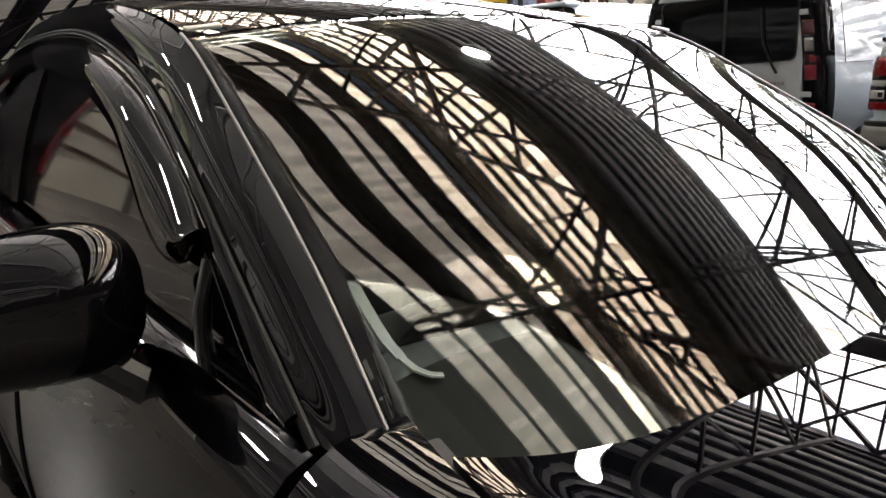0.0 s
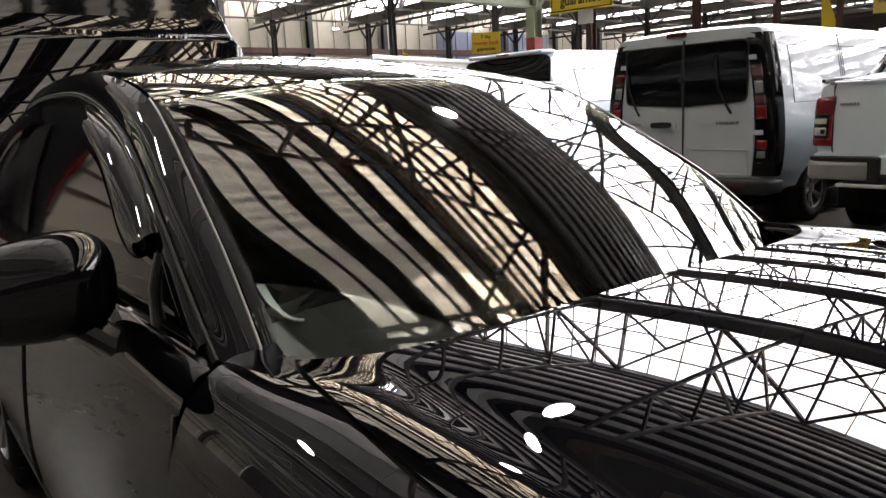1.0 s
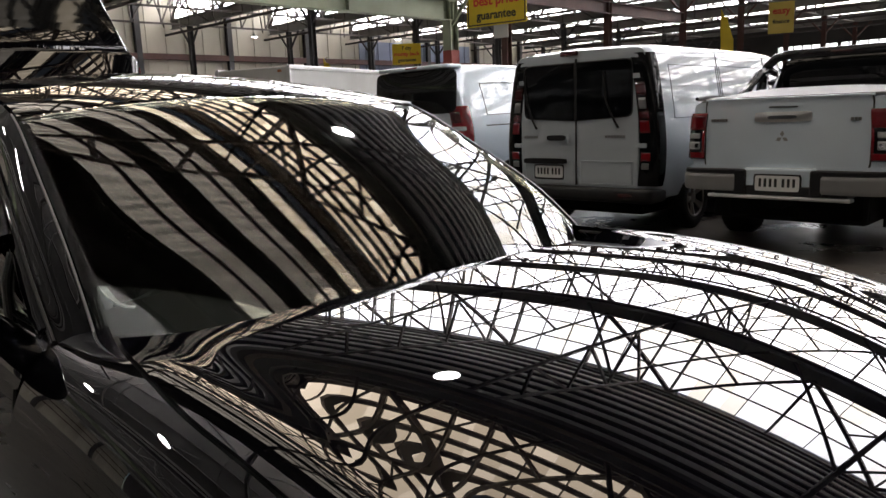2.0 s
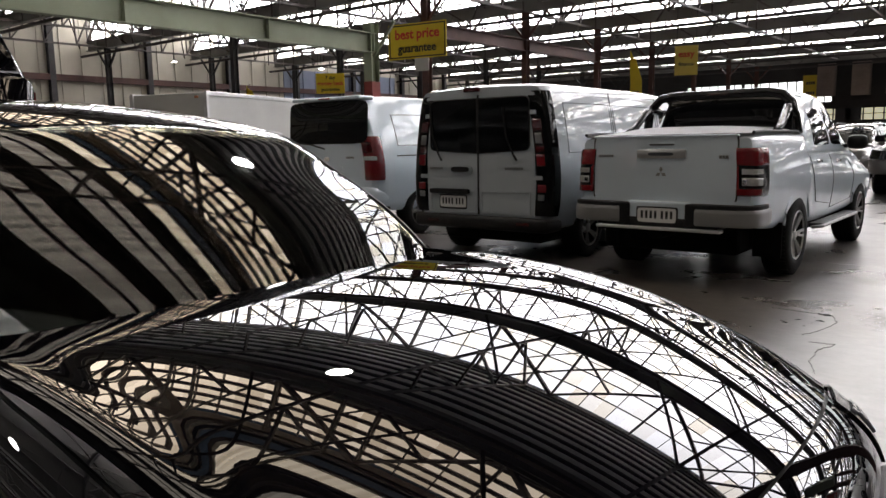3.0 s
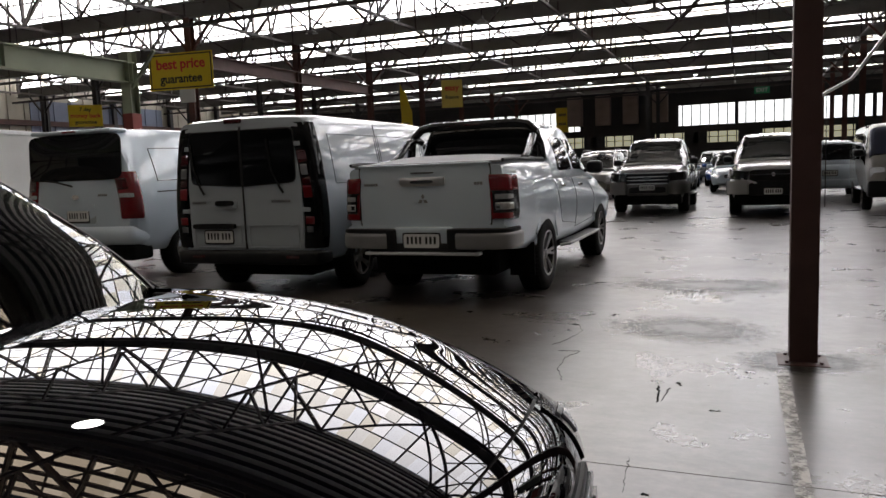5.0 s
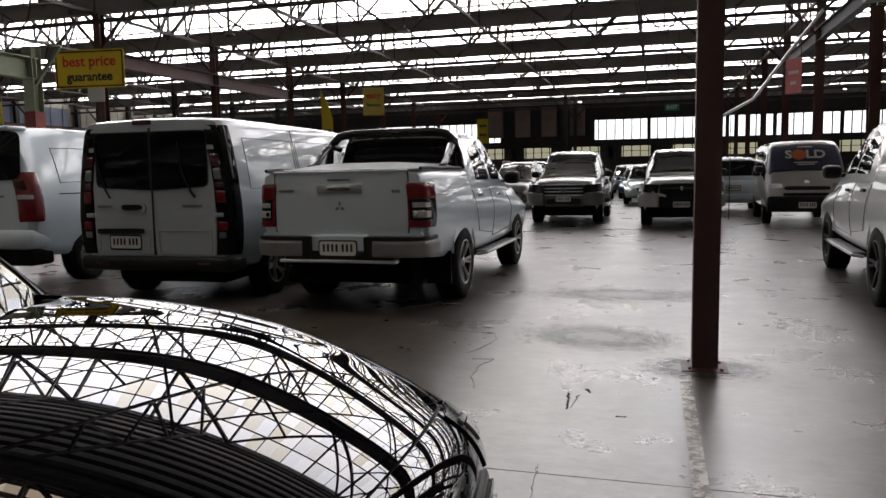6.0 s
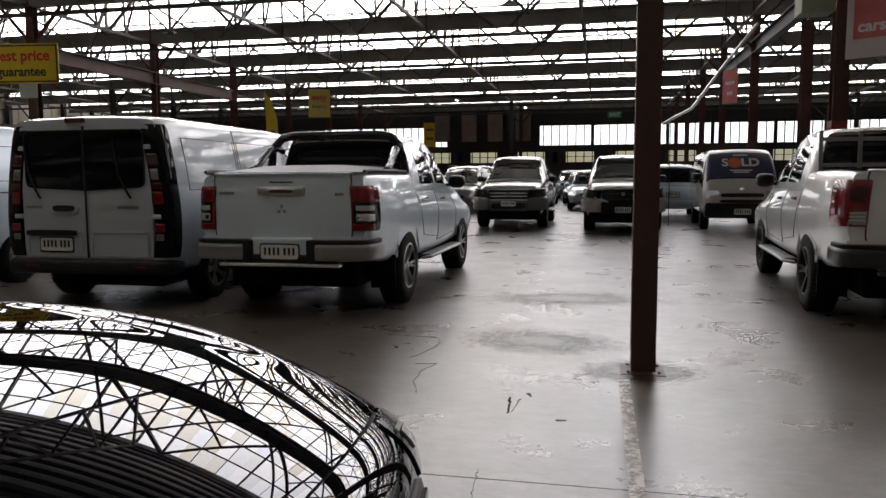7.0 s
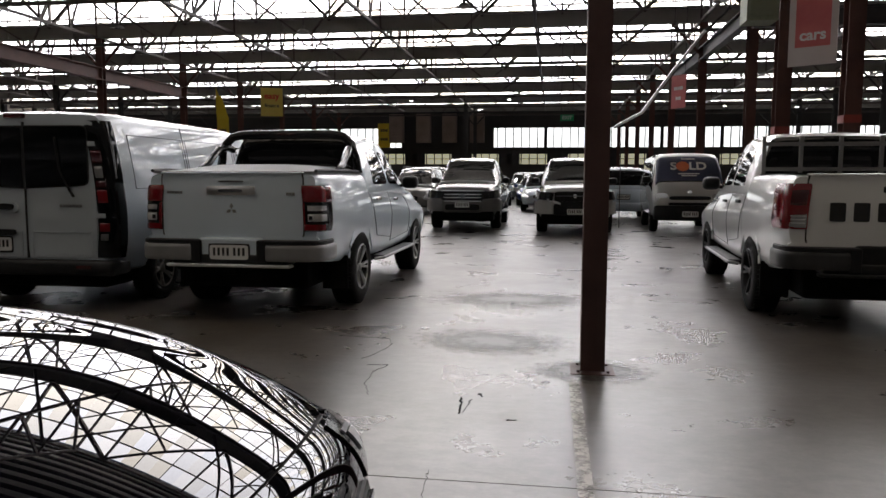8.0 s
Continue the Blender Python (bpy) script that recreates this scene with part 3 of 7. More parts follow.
structure("wall_panel", bm, M_BLUECLAD, "blue-grey corrugated wall panel")

YW = 58.0
bm = bmesh.new()
box(bm, X0, X1, YW, YW + 0.3, 0, 2.45)
box(bm, X0, X1, YW, YW + 0.3, 3.25, 3.75)
box(bm, X0, X1, YW, YW + 0.3, 5.25, 9.5)
box(bm, X0, -22, YW, YW + 0.3, 2.45, 5.25)
box(bm, -11.6, -4.3, YW - 0.05, YW + 0.3, 3.75, 5.25)
structure("wall_north", bm, M_DARKWALL, "dark far wall with a band of windows")
bm = bmesh.new()
for k in range(84):
    x = -22 + k * 0.62
    if -11.6 < x < -4.5:
        continue
    w = 0.13 if k % 7 == 0 else 0.035
    box(bm, x - w, x + w, YW + 0.05, YW + 0.15, 3.75, 5.25)
for k in range(84):
    x = -22 + k * 0.62
    w = 0.5 if k % 6 in (0, 1) else 0.04
    box(bm, x - w, x + w, YW + 0.05, YW + 0.15, 2.45, 3.25)
box(bm, -22, X1, YW + 0.06, YW + 0.14, 2.84, 2.89)
structure("window_bars", bm, M_DARKSTEEL, "dark steel window bars of the far wall")
bm = bmesh.new()
box(bm, -22, X1, YW + 0.9, YW + 0.95, 3.6, 5.4)
structure("backdrop", bm, M_FARSKY, "bright sky outside the far windows")
bm = bmesh.new()
box(bm, -22, X1, YW + 0.9, YW + 0.95, 2.3, 3.4)
structure("backdrop_low", bm, M_FARYELLOW, "yellowed daylight behind the low far windows")
bm = bmesh.new()
box(bm, X0, X1, -24.3, -24.0, 0, 10.5)
structure("wall_south", bm, M_DARKWALL, "plain dark rear wall")
bm = bmesh.new()
box(bm, X1, X1 + 0.3, -24, YW, 0, 9.5)
structure("wall_east", bm, M_DARKWALL, "plain dark side wall")
# ---- vehicle hulls: stations along the length, one rounded cross-section each ----
@functools.lru_cache(maxsize=None)
def slopes(xs, ys):
    n = len(xs)
    h = [xs[i + 1] - xs[i] for i in range(n - 1)]
    d = [(ys[i + 1] - ys[i]) / h[i] for i in range(n - 1)]
    g = [d[0]] + [0.0 if d[i - 1] * d[i] <= 0 else 3 * (h[i - 1] + h[i]) / ((2 * h[i] + h[i - 1]) / d[i - 1] + (h[i] + 2 * h[i - 1]) / d[i]) for i in range(1, n - 1)] + [d[-1]]
    return h, g


def pchip(xs, ys, x):
    """Smooth curve through points with no overshoot."""
    if x <= xs[0]:
        return ys[0]
    if x >= xs[-1]:
        return ys[-1]
    h, g = slopes(tuple(xs), tuple(ys))
    i = max(k for k in range(len(xs) - 1) if xs[k] <= x)
    t = (x - xs[i]) / h[i]
    return (1 + 2 * t) * (1 - t) ** 2 * ys[i] + t * (1 - t) ** 2 * h[i] * g[i] + t * t * (3 - 2 * t) * ys[i + 1] + t * t * (t - 1) * h[i] * g[i + 1]


class Hull:
    """Rows: x, bottom z, top z, bottom half width, widest half width, its z, top half width, top corner radius, crown.
    point(x, a): a = 0 is the top centre line, 1 the bottom centre line; a > 0 is the left side."""

    def __init__(self, rows):
        self.x = tuple(r[0] for r in rows)
        self.c = [tuple(r[k] for r in rows) for k in range(1, 9)]

    def point(self, x, a, off=0.0):
        p = self.raw(x, a)
        if off:
            e = 0.004
            du = self.raw(min(x + e, self.x[-1]), a) - self.raw(max(x - e, self.x[0]), a)
            dv = self.raw(x, a + e) - self.raw(x, a - e)
            nrm = dv.cross(du)
            if nrm.length > 1e-9:
                nrm.normalize()
                mid = Vector((p.x, 0, 0.5 * (pchip(self.x, self.c[0], x) + pchip(self.x, self.c[1], x))))
                if nrm.dot(p - mid) < 0:
                    nrm = -nrm
                p = p + nrm * off
        return p

    def raw(self, x, a):
        zb, zt, wb, wm, zm, wt, rt, cr = (pchip(self.x, k, x) for k in self.c)
        s, v = (1 if a >= 0 else -1), 1 - min(abs(a), 1)
        rb = min(0.07, (zm - zb) * 0.4)
        rt = min(rt, (zt - zm) * 0.6, wt * 0.9)
        if v < 0.12:
            y, z = (wb - rb) * v / 0.12, zb
        elif v < 0.20:
            t = (v - 0.12) / 0.08 * math.pi / 2
            y, z = wb - rb + rb * math.sin(t), zb + rb - rb * math.cos(t)
        elif v < 0.45:
            t = (v - 0.20) / 0.25
            y, z = wm - (wm - wb) * (1 - t) ** 2, zb + rb + (zm - zb - rb) * t
        elif v < 0.75:
            t = (v - 0.45) / 0.30
            y, z = wm - (wm - wt) * t ** 1.6, zm + (zt - rt - zm) * t
        elif v < 0.88:
            t = (v - 0.75) / 0.13 * math.pi / 2
            y, z = wt - rt + rt * math.cos(t), zt - rt + rt * math.sin(t)
        else:
            t = (v - 0.88) / 0.12
            y, z = (wt - rt) * (1 - t), zt + cr * (1 - (1 - t) ** 2)
        return Vector((x, s * y, z))

    def mesh(self, bm, n=48, m=40):
        xs, lo, hi = [], self.x[0], self.x[-1]
        for i in range(n + 1):
            xs.append(lo + (hi - lo) * i / n)
        xs = sorted(set(xs) | set(self.x))
        rings = []
        for x in xs:
            rings.append([bm.verts.new(self.raw(x, -1 + 2 * k / m)) for k in range(m)])
        for a, b in zip(rings, rings[1:]):
            for k in range(m):
                bm.faces.new([a[k], a[(k + 1) % m], b[(k + 1) % m], b[k]])
        bm.faces.new(rings[0])
        bm.faces.new(rings[-1][::-1])
        bmesh.ops.remove_doubles(bm, verts=bm.verts[:], dist=1e-5)
        bmesh.ops.recalc_face_normals(bm, faces=bm.faces[:])
        return bm

    def skin(self, bm, corners, off=0.006, thick=0.01, r=0.25, n=12):
        """A rounded panel that lies on the hull between four (x, a) corners."""
        (xa, aa), (xb, ab), (xc, ac), (xd, ad) = corners

        def f(u, v, o):
            s, t = rounded(2 * u - 1, 2 * v - 1, r)
            u2, v2 = (s + 1) / 2, (t + 1) / 2
            x = (xa * (1 - u2) + xb * u2) * (1 - v2) + (xd * (1 - u2) + xc * u2) * v2
            a = (aa * (1 - u2) + ab * u2) * (1 - v2) + (ad * (1 - u2) + ac * u2) * v2
            return self.point(x, a, off + o)
        return slab(bm, f, n, n, thick)

    def gap(self, bm, pts, w=0.007, off=0.001):
        fine = []
        for (xa, aa), (xb, ab) in zip(pts, pts[1:]):
            fine += [(xa + (xb - xa) * k / 8, aa + (ab - aa) * k / 8) for k in range(8)]
        fine.append(pts[-1])
        for p, q in zip(fine, fine[1:]):
            bar(bm, self.point(*p, off), self.point(*q, off), w, w)
        return bm


def carved(ob, wells, depth=0.42):
    """Cuts wheel wells (x, z, radius, half width of the body) into a body."""
    me = bpy.data.meshes.new("well")
    bm = bmesh.new()
    for x, z, r, w in wells:
        for s in (-1, 1):
            c = bmesh.new()
            lathe(c, [(0.0, w - depth), (r, w - depth), (r, w + 0.3), (0.0, w + 0.3)], 40, "y")
            bmesh.ops.remove_doubles(c, verts=c.verts[:], dist=1e-5)
            put(c, pose(x, 0, z) @ Matrix.Diagonal((1, s, 1, 1)))
            bmesh.ops.recalc_face_normals(c, faces=c.faces[:])
            tmp = bpy.data.meshes.new("t")
            c.to_mesh(tmp)
            c.free()
            bm.from_mesh(tmp)
            bpy.data.meshes.remove(tmp)
    for f in bm.faces:
        f.material_index = 1
    bm.to_mesh(me)
    bm.free()
    for k in ob.data.materials:
        me.materials.append(k)
    cutter = new("well", me)
    mod = ob.modifiers.new("cut", "BOOLEAN")
    mod.operation, mod.solver, mod.object = "DIFFERENCE", "EXACT", cutter
    dg = bpy.context.evaluated_depsgraph_get()
    dg.update()
    made = bpy.data.meshes.new_from_object(ob.evaluated_get(dg))
    ob.modifiers.clear()
    ob.data = made
    bpy.data.objects.remove(cutter)
    made.shade_smooth()
    made.set_sharp_from_angle(angle=radians(38))
    return ob


def wheel(parent, x, y, r, w, rim=0.62, spokes=6, mat=None):
    """A road wheel with tyre and spoked rim; its outer face points away from the body."""
    s = 1 if y > 0 else -1
    hub = new("wheel")
    hub.parent = parent
    hub.matrix_local = pose(x, y, r) @ Matrix.Diagonal((1, s, 1, 1)).to_4x4() if s > 0 else pose(x, y, r, 0, 0, 180)
    rr = r * rim
    bm = lathe(bmesh.new(), [(rr, -w / 2 + 0.01), (rr + 0.02, -w / 2), (r - 0.05, -w / 2), (r - 0.015, -w / 2 + 0.02), (r, -w / 2 + 0.05), (r, w / 2 - 0.05),
                             (r - 0.015, w / 2 - 0.02), (r - 0.05, w / 2), (rr + 0.02, w / 2), (rr, w / 2 - 0.01)], 40)
    for k in range(56):
        a = 2 * math.pi * (k + 0.5) / 56
        c, d = math.cos(a), math.sin(a)
        for t in (-0.25, 0.25):
            bar(bm, ((r - 0.002) * c, w * t - w * 0.16, (r - 0.002) * d), ((r - 0.002) * c, w * t + w * 0.16, (r - 0.002) * d), 0.020, 0.008)
    part("tyre", bm, M_RUBBER, hub, smooth=True)
    bm = lathe(bmesh.new(), [(rr - 0.016, w / 2 - 0.015), (rr - 0.02, w / 2 - 0.03), (rr - 0.03, -w / 2 + 0.03), (0.0, -w / 2 + 0.03)], 40)
    part("rim_barrel", bm, M_DARKRIM, hub, smooth=True)
    bm = lathe(bmesh.new(), [(rr + 0.006, w / 2 - 0.004), (rr - 0.008, w / 2 + 0.001), (rr - 0.014, w / 2 - 0.014)], 40)
    for k in range(spokes):
        a = 2 * math.pi * k / spokes
        for da in (-0.13, 0.13):
            c, d = math.cos(a + da), math.sin(a + da)
            bar(bm, (0.04 * math.cos(a), w / 2 - 0.045, 0.04 * math.sin(a)), ((rr - 0.012) * c, w / 2 - 0.012, (rr - 0.012) * d), 0.022, 0.026)
    lathe(bm, [(0.0, w / 2 - 0.02), (0.035, w / 2 - 0.02), (0.06, w / 2 - 0.035), (0.065, w / 2 - 0.07)], 20)
    part("rim", bm, mat or M_ALLOY, hub, smooth=True)
    return hub


def number_plate(parent, m, w=0.372, h=0.134):
    """A white plate whose characters are plain bars."""
    ob = part("number_plate", put(plate(w, h, 0.006, 0.12, 6), m), M_PLATE, parent, "white number plate in a black surround")
    bm = put(plate(w + 0.03, h + 0.035, 0.006, 0.12, 6), m @ pose(0, 0.006, -0.004))
    part("plate_surround", bm, M_PLASTIC, ob)
    x = -w * 0.42
    for k in range(7):
        if k == 4:
            x += 0.02
        part("plate_mark", put(box(bmesh.new(), x + 0.004, x + 0.026, -0.0085, -0.006, -0.030, 0.042), m), M_INK, ob)
        x += 0.044
    return ob


def fin_mirror(parent, x, y, z, mat, s):
    """A door mirror on a short arm."""
    bm = bmesh.new()

    def f(u, v):
        a, b = 2 * math.pi * u, math.pi * v
        k = 0.5 + 0.5 * math.cos(b)
        sx = 0.045 + 0.05 * k
        c = math.copysign(abs(math.cos(a)) ** 0.6, math.cos(a))
        d = math.copysign(abs(math.sin(a)) ** 0.6, math.sin(a))
        return Vector((x - 0.03 + 0.09 * math.cos(b), y + s * (0.13 + 0.11 * math.sin(b) ** 0.5 * c), z + 0.085 * math.sin(b) ** 0.5 * d))
    grid(bm, f, 24, 12)
    bmesh.ops.remove_doubles(bm, verts=bm.verts[:], dist=1e-4)
    bar(bm, (x, y - s * 0.03, z - 0.05), (x - 0.02, y + s * 0.06, z - 0.04), 0.05, 0.04)
    return part("door_mirror", bm, mat, parent, smooth=True)


def rear(x, y, z):
    """Pose for plates on a rear face: their face looks back."""
    return pose(x, y, z, 0, 0, -90)


def front(x, y, z):
    return pose(x, y, z, 0, 0, 90)


def bars(parent, name, mat, m, widths, h, gap=0.25, t=0.004):
    """Lettering as plain bars."""
    bm = bmesh.new()
    x = -(sum(widths) + gap * h * (len(widths) - 1)) / 2
    for w in widths:
        box(bm, x, x + w, -t, 0.001, -h / 2, h / 2)
        x += w + gap * h
    return part(name, put(bm, m), mat, parent)


def wrapped(parent, name, mat, s, plan, z0, z1, lean=None, thick=0.02, label="", n=16, slant=0.0, nz=8):
    """A piece that bends round a body's corner: plan is (x, half width) from its inner to its outer end."""
    xs, ys = [q[0] for q in plan], [q[1] for q in plan]
    ds = [0.0]
    for (xa, ya), (xb, yb) in zip(plan, plan[1:]):
        ds.append(ds[-1] + math.hypot(xb - xa, yb - ya))

    def f(u, v, off):
        d = u * ds[-1]
        x, y = pchip(ds, xs, d), pchip(ds, ys, d)
        e = 0.004
        dx, dy = pchip(ds, xs, d + e) - pchip(ds, xs, d - e), pchip(ds, ys, d + e) - pchip(ds, ys, d - e)
        k = math.hypot(dx, dy) or 1.0
        nx, ny = -dy / k, dx / k
        rim = 0.012 * (max(0, abs(2 * v - 1) - 0.8) / 0.2) ** 2 + 0.012 * (max(0, abs(2 * u - 1) - 0.9) / 0.1) ** 2
        o = off - rim if off == 0 else off
        z = lerp_z(z0, z1, v) + slant * (u - 0.5)
        yy = y - (lean(z) if lean else 0.0)
        return Vector((x + nx * o, s * (yy + ny * o), z))
    return part(name, slab(bmesh.new(), f, n, nz, thick), mat, parent, label, True, 50)


def lerp_z(a, b, t):
    return a + (b - a) * t
# ---- parked utes ----
def ute(label, m, coat, rear_style=None, front_style=None, cover="soft", roll=True, rim=None, group="parked utes", top=1.84, spokes=6):
    """Dual-cab ute; local x runs forward from the rear bumper, y to its left."""
    t = thing("ute", label, "ute", m, group)
    low = Hull([(0.13, 0.62, 1.355, 0.76, 0.825, 0.95, 0.80, 0.05, 0), (0.25, 0.56, 1.375, 0.80, 0.86, 0.95, 0.82, 0.06, 0), (0.9, 0.50, 1.385, 0.87, 0.925, 0.95, 0.84, 0.07, 0),
                (1.70, 0.48, 1.375, 0.87, 0.925, 0.93, 0.84, 0.07, 0), (1.82, 0.46, 1.27, 0.87, 0.915, 0.92, 0.84, 0.07, 0), (2.6, 0.44, 1.25, 0.87, 0.91, 0.90, 0.84, 0.07, 0),
                (3.75, 0.46, 1.22, 0.88, 0.92, 0.88, 0.82, 0.10, 0.01), (4.35, 0.48, 1.19, 0.88, 0.925, 0.86, 0.80, 0.14, 0.03), (4.9, 0.42, 1.15, 0.86, 0.91, 0.82, 0.76, 0.13, 0.03),
                (5.15, 0.38, 1.10, 0.82, 0.875, 0.78, 0.72, 0.10, 0.02), (5.26, 0.40, 1.03, 0.74, 0.80, 0.76, 0.66, 0.07, 0.01)])
    body = part("body", low.mesh(bmesh.new(), 60, 44), [coat, M_UNDER], t, smooth=True)
    carved(body, [(1.30, 0.40, 0.47, 0.92), (4.30, 0.40, 0.47, 0.92)])
    cab = Hull([(1.74, 1.12, 1.32, 0.80, 0.83, 1.2, 0.78, 0.05, 0), (1.775, 1.12, 1.56, 0.82, 0.84, 1.2, 0.71, 0.09, 0.01), (1.84, 1.12, top - 0.06, 0.83, 0.85, 1.2, 0.665, 0.10, 0.015),
                (2.25, 1.12, top - 0.01, 0.84, 0.86, 1.2, 0.655, 0.12, 0.02), (2.8, 1.12, top, 0.84, 0.86, 1.2, 0.655, 0.12, 0.02), (3.2, 1.12, top - 0.045, 0.84, 0.86, 1.2, 0.66, 0.11, 0.02),
                (3.6, 1.10, 1.57, 0.83, 0.85, 1.18, 0.70, 0.09, 0.02), (4.12, 1.08, 1.23, 0.80, 0.83, 1.12, 0.76, 0.05, 0.02)])
    part("cab", cab.mesh(bmesh.new(), 44, 44), coat, t, smooth=True)
    # glass
    for s in (-1, 1):
        part("rear_door_glass", cab.skin(bmesh.new(), [(2.02, s * 0.515), (2.72, s * 0.515), (2.72, s * 0.285), (2.22, s * 0.285)], 0.004, 0.008, 0.22), M_TINT, t)
        part("front_door_glass", cab.skin(bmesh.new(), [(2.80, s * 0.515), (3.68, s * 0.515), (3.24, s * 0.285), (2.80, s * 0.285)], 0.004, 0.008, 0.22), M_TINT, t)
        bm = bmesh.new()
        low.gap(bm, [(1.86, s * 0.30), (1.86, s * 0.55), (2.02, s * 0.70), (2.74, s * 0.74)])
        low.gap(bm, [(2.76, s * 0.26), (2.76, s * 0.77)])
        low.gap(bm, [(3.72, s * 0.30), (3.80, s * 0.55), (3.78, s * 0.75), (2.74, s * 0.77)])
        part("door_gap", bm, M_SEAL, t)
        for x in (2.12, 3.02):
            p = low.point(x, s * 0.36, 0.02)
            part("door_handle", box(bmesh.new(), x - 0.10, x + 0.10, p.y - 0.015, p.y + 0.015, p.z - 0.018, p.z + 0.018, 0.01), M_CHROME if rear_style == "chrome" else M_PLASTIC, t, smooth=True)
        fin_mirror(t, 3.55, s * 0.86, 1.28, M_PLASTIC, s)
        # side step, arch lips and mudflap
        bm = bmesh.new()
        box(bm, 1.95, 3.65, s * 0.86 if s > 0 else -1.0, s * 1.0 if s > 0 else -0.86, 0.40, 0.45, 0.012)
        step = part("side_step", bm, M_PLASTIC, t)
        bm = tube(bmesh.new(), [(1.90, s * 0.90, 0.41), (1.95, s * 1.0, 0.425), (3.65, s * 1.0, 0.425), (3.70, s * 0.90, 0.41)], 0.018)
        part("step_tube", bm, M_SILVER_BUMPER, step, smooth=True)
        part("mudflap", box(bmesh.new(), 0.80, 0.83, s * 0.64 if s > 0 else -0.90, s * 0.90 if s > 0 else -0.64, 0.22, 0.56, 0.005), M_UNDER, t)
        for x in (1.30, 4.30):
            bm = bmesh.new()
            pts = [(x + 0.48 * math.cos(a), 0, 0.40 + 0.48 * math.sin(a)) for a in (math.pi * (0.09 + k / 20 * 0.82) for k in range(21))]
            tube(bm, [(px, s * 0.905, pz) for px, _, pz in pts], 0.012, 6)
            part("arch_lip", bm, coat, t, smooth=True)
    part("rear_glass", cab.skin(bmesh.new(), [(1.748, -0.245), (1.748, 0.245), (1.832, 0.20), (1.832, -0.20)], 0.004, 0.008, 0.18), M_TINT, t)
    part("windscreen", cab.skin(bmesh.new(), [(4.05, -0.235), (4.05, 0.235), (3.24, 0.205), (3.24, -0.205)], 0.004, 0.008, 0.15), M_SCREEN, t)
    part("underbody", box(bmesh.new(), 0.45, 4.95, -0.62, 0.62, 0.26, 0.60, 0.05), M_UNDER, t)
    part("rear_axle", lathe(bmesh.new(), [(0.05, -0.75), (0.05, -0.12), (0.13, -0.08), (0.13, 0.08), (0.05, 0.12), (0.05, 0.75)], 14), M_UNDER, t).matrix_local = pose(1.30, 0, 0.40)
    for x in (1.30, 4.30):
        for s in (-1, 1):
            wheel(t, x, s * 0.79, 0.395, 0.265, 0.60, spokes, rim)
    # tray cover and sports bar
    if cover == "soft":
        bm = bmesh.new()
        slab(bm, lambda u, v, o: Vector((0.17 + 1.50 * u, (2 * v - 1) * 0.80, 1.392 + 0.075 * (1 - (2 * v - 1) ** 4) * min(1, 2.5 * u) + o)), 12, 20, 0.02)
        part("tonneau_cover", bm, M_TONNEAU, t, "grey vinyl tonneau cover")
        for s in (-1, 1):
            bm = tube(bmesh.new(), [(0.16, s * 0.80, 1.395), (0.4, s * 0.81, 1.405), (1.68, s * 0.81, 1.40)], 0.016)
            part("cover_rail", bm, M_PLASTIC, t, smooth=True)
    if roll:
        for s in (-1, 1):
            bm = tube(bmesh.new(), [(0.95, s * 0.76, 1.39), (1.15, s * 0.75, 1.46), (1.42, s * 0.74, 1.64), (1.58, s * 0.70, 1.665), (1.64, s * 0.66, 1.64)], 0.04, 10)
            part("sports_bar_leg", bm, M_GLOSSPL, t, smooth=True)
        bm = tube(bmesh.new(), [(1.58, s, z) for s, z in ((0.80, 1.39), (0.775, 1.55), (0.73, 1.70), (0.64, 1.785), (0.5, 1.81), (-0.5, 1.81), (-0.64, 1.785), (-0.73, 1.70), (-0.775, 1.55), (-0.80, 1.39))], 0.048, 12)
        part("sports_bar", bm, M_GLOSSPL, t, "gloss black sports bar behind the cab", True)
        part("brake_light", box(bmesh.new(), 1.525, 1.56, -0.1, 0.1, 1.80, 1.82, 0.004), M_DRED, t)
    # tailgate end
    gate = part("tailgate", put(plate(1.365, 0.59, 0.03, 0.05, 12, 0.012), rear(0.155, 0, 1.075)), coat, t, smooth=True)
    part("tailgate_gap", put(plate(1.39, 0.615, 0.010, 0.05, 12), rear(0.136, 0, 1.075)), M_SEAL, t)
    part("tailgate_cap", box(bmesh.new(), 0.105, 0.2, -0.685, 0.685, 1.365, 1.385, 0.007), coat, gate)
    part("valance", put(plate(1.66, 0.12, 0.03, 0.10, 10), rear(0.15, 0, 0.735)), coat, t)
    for s in (-1, 1):
        tilt = lambda z: 0.03 * max(0.0, (z - 0.95) / 0.38) ** 1.6
        if rear_style == "black":
            plan = [(0.104, 0.69), (0.107, 0.78), (0.14, 0.862), (0.24, 0.902), (0.42, 0.928)]
            lamp = wrapped(t, "tail_lamp", M_RED, s, plan, 0.91, 1.30, lambda z: tilt(z) + 0.01, 0.06, "large red tail lamp with a clear foot")
            wrapped(lamp, "lamp_core", M_DRED, s, [(0.100, 0.71), (0.103, 0.78), (0.128, 0.850)], 1.10, 1.26, lambda z: tilt(z) + 0.01, 0.02)
            wrapped(lamp, "lamp_middle", M_LENS, s, [(0.100, 0.70), (0.103, 0.78), (0.128, 0.845)], 0.925, 1.045, lambda z: tilt(z) + 0.01, 0.02, "clear reversing lens")
            for z in (0.96, 0.99, 1.02):
                wrapped(lamp, "lens_rib", M_SATIN, s, [(0.096, 0.71), (0.099, 0.78), (0.122, 0.84)], z, z + 0.008, lambda z: tilt(z) + 0.01, 0.006)
        else:
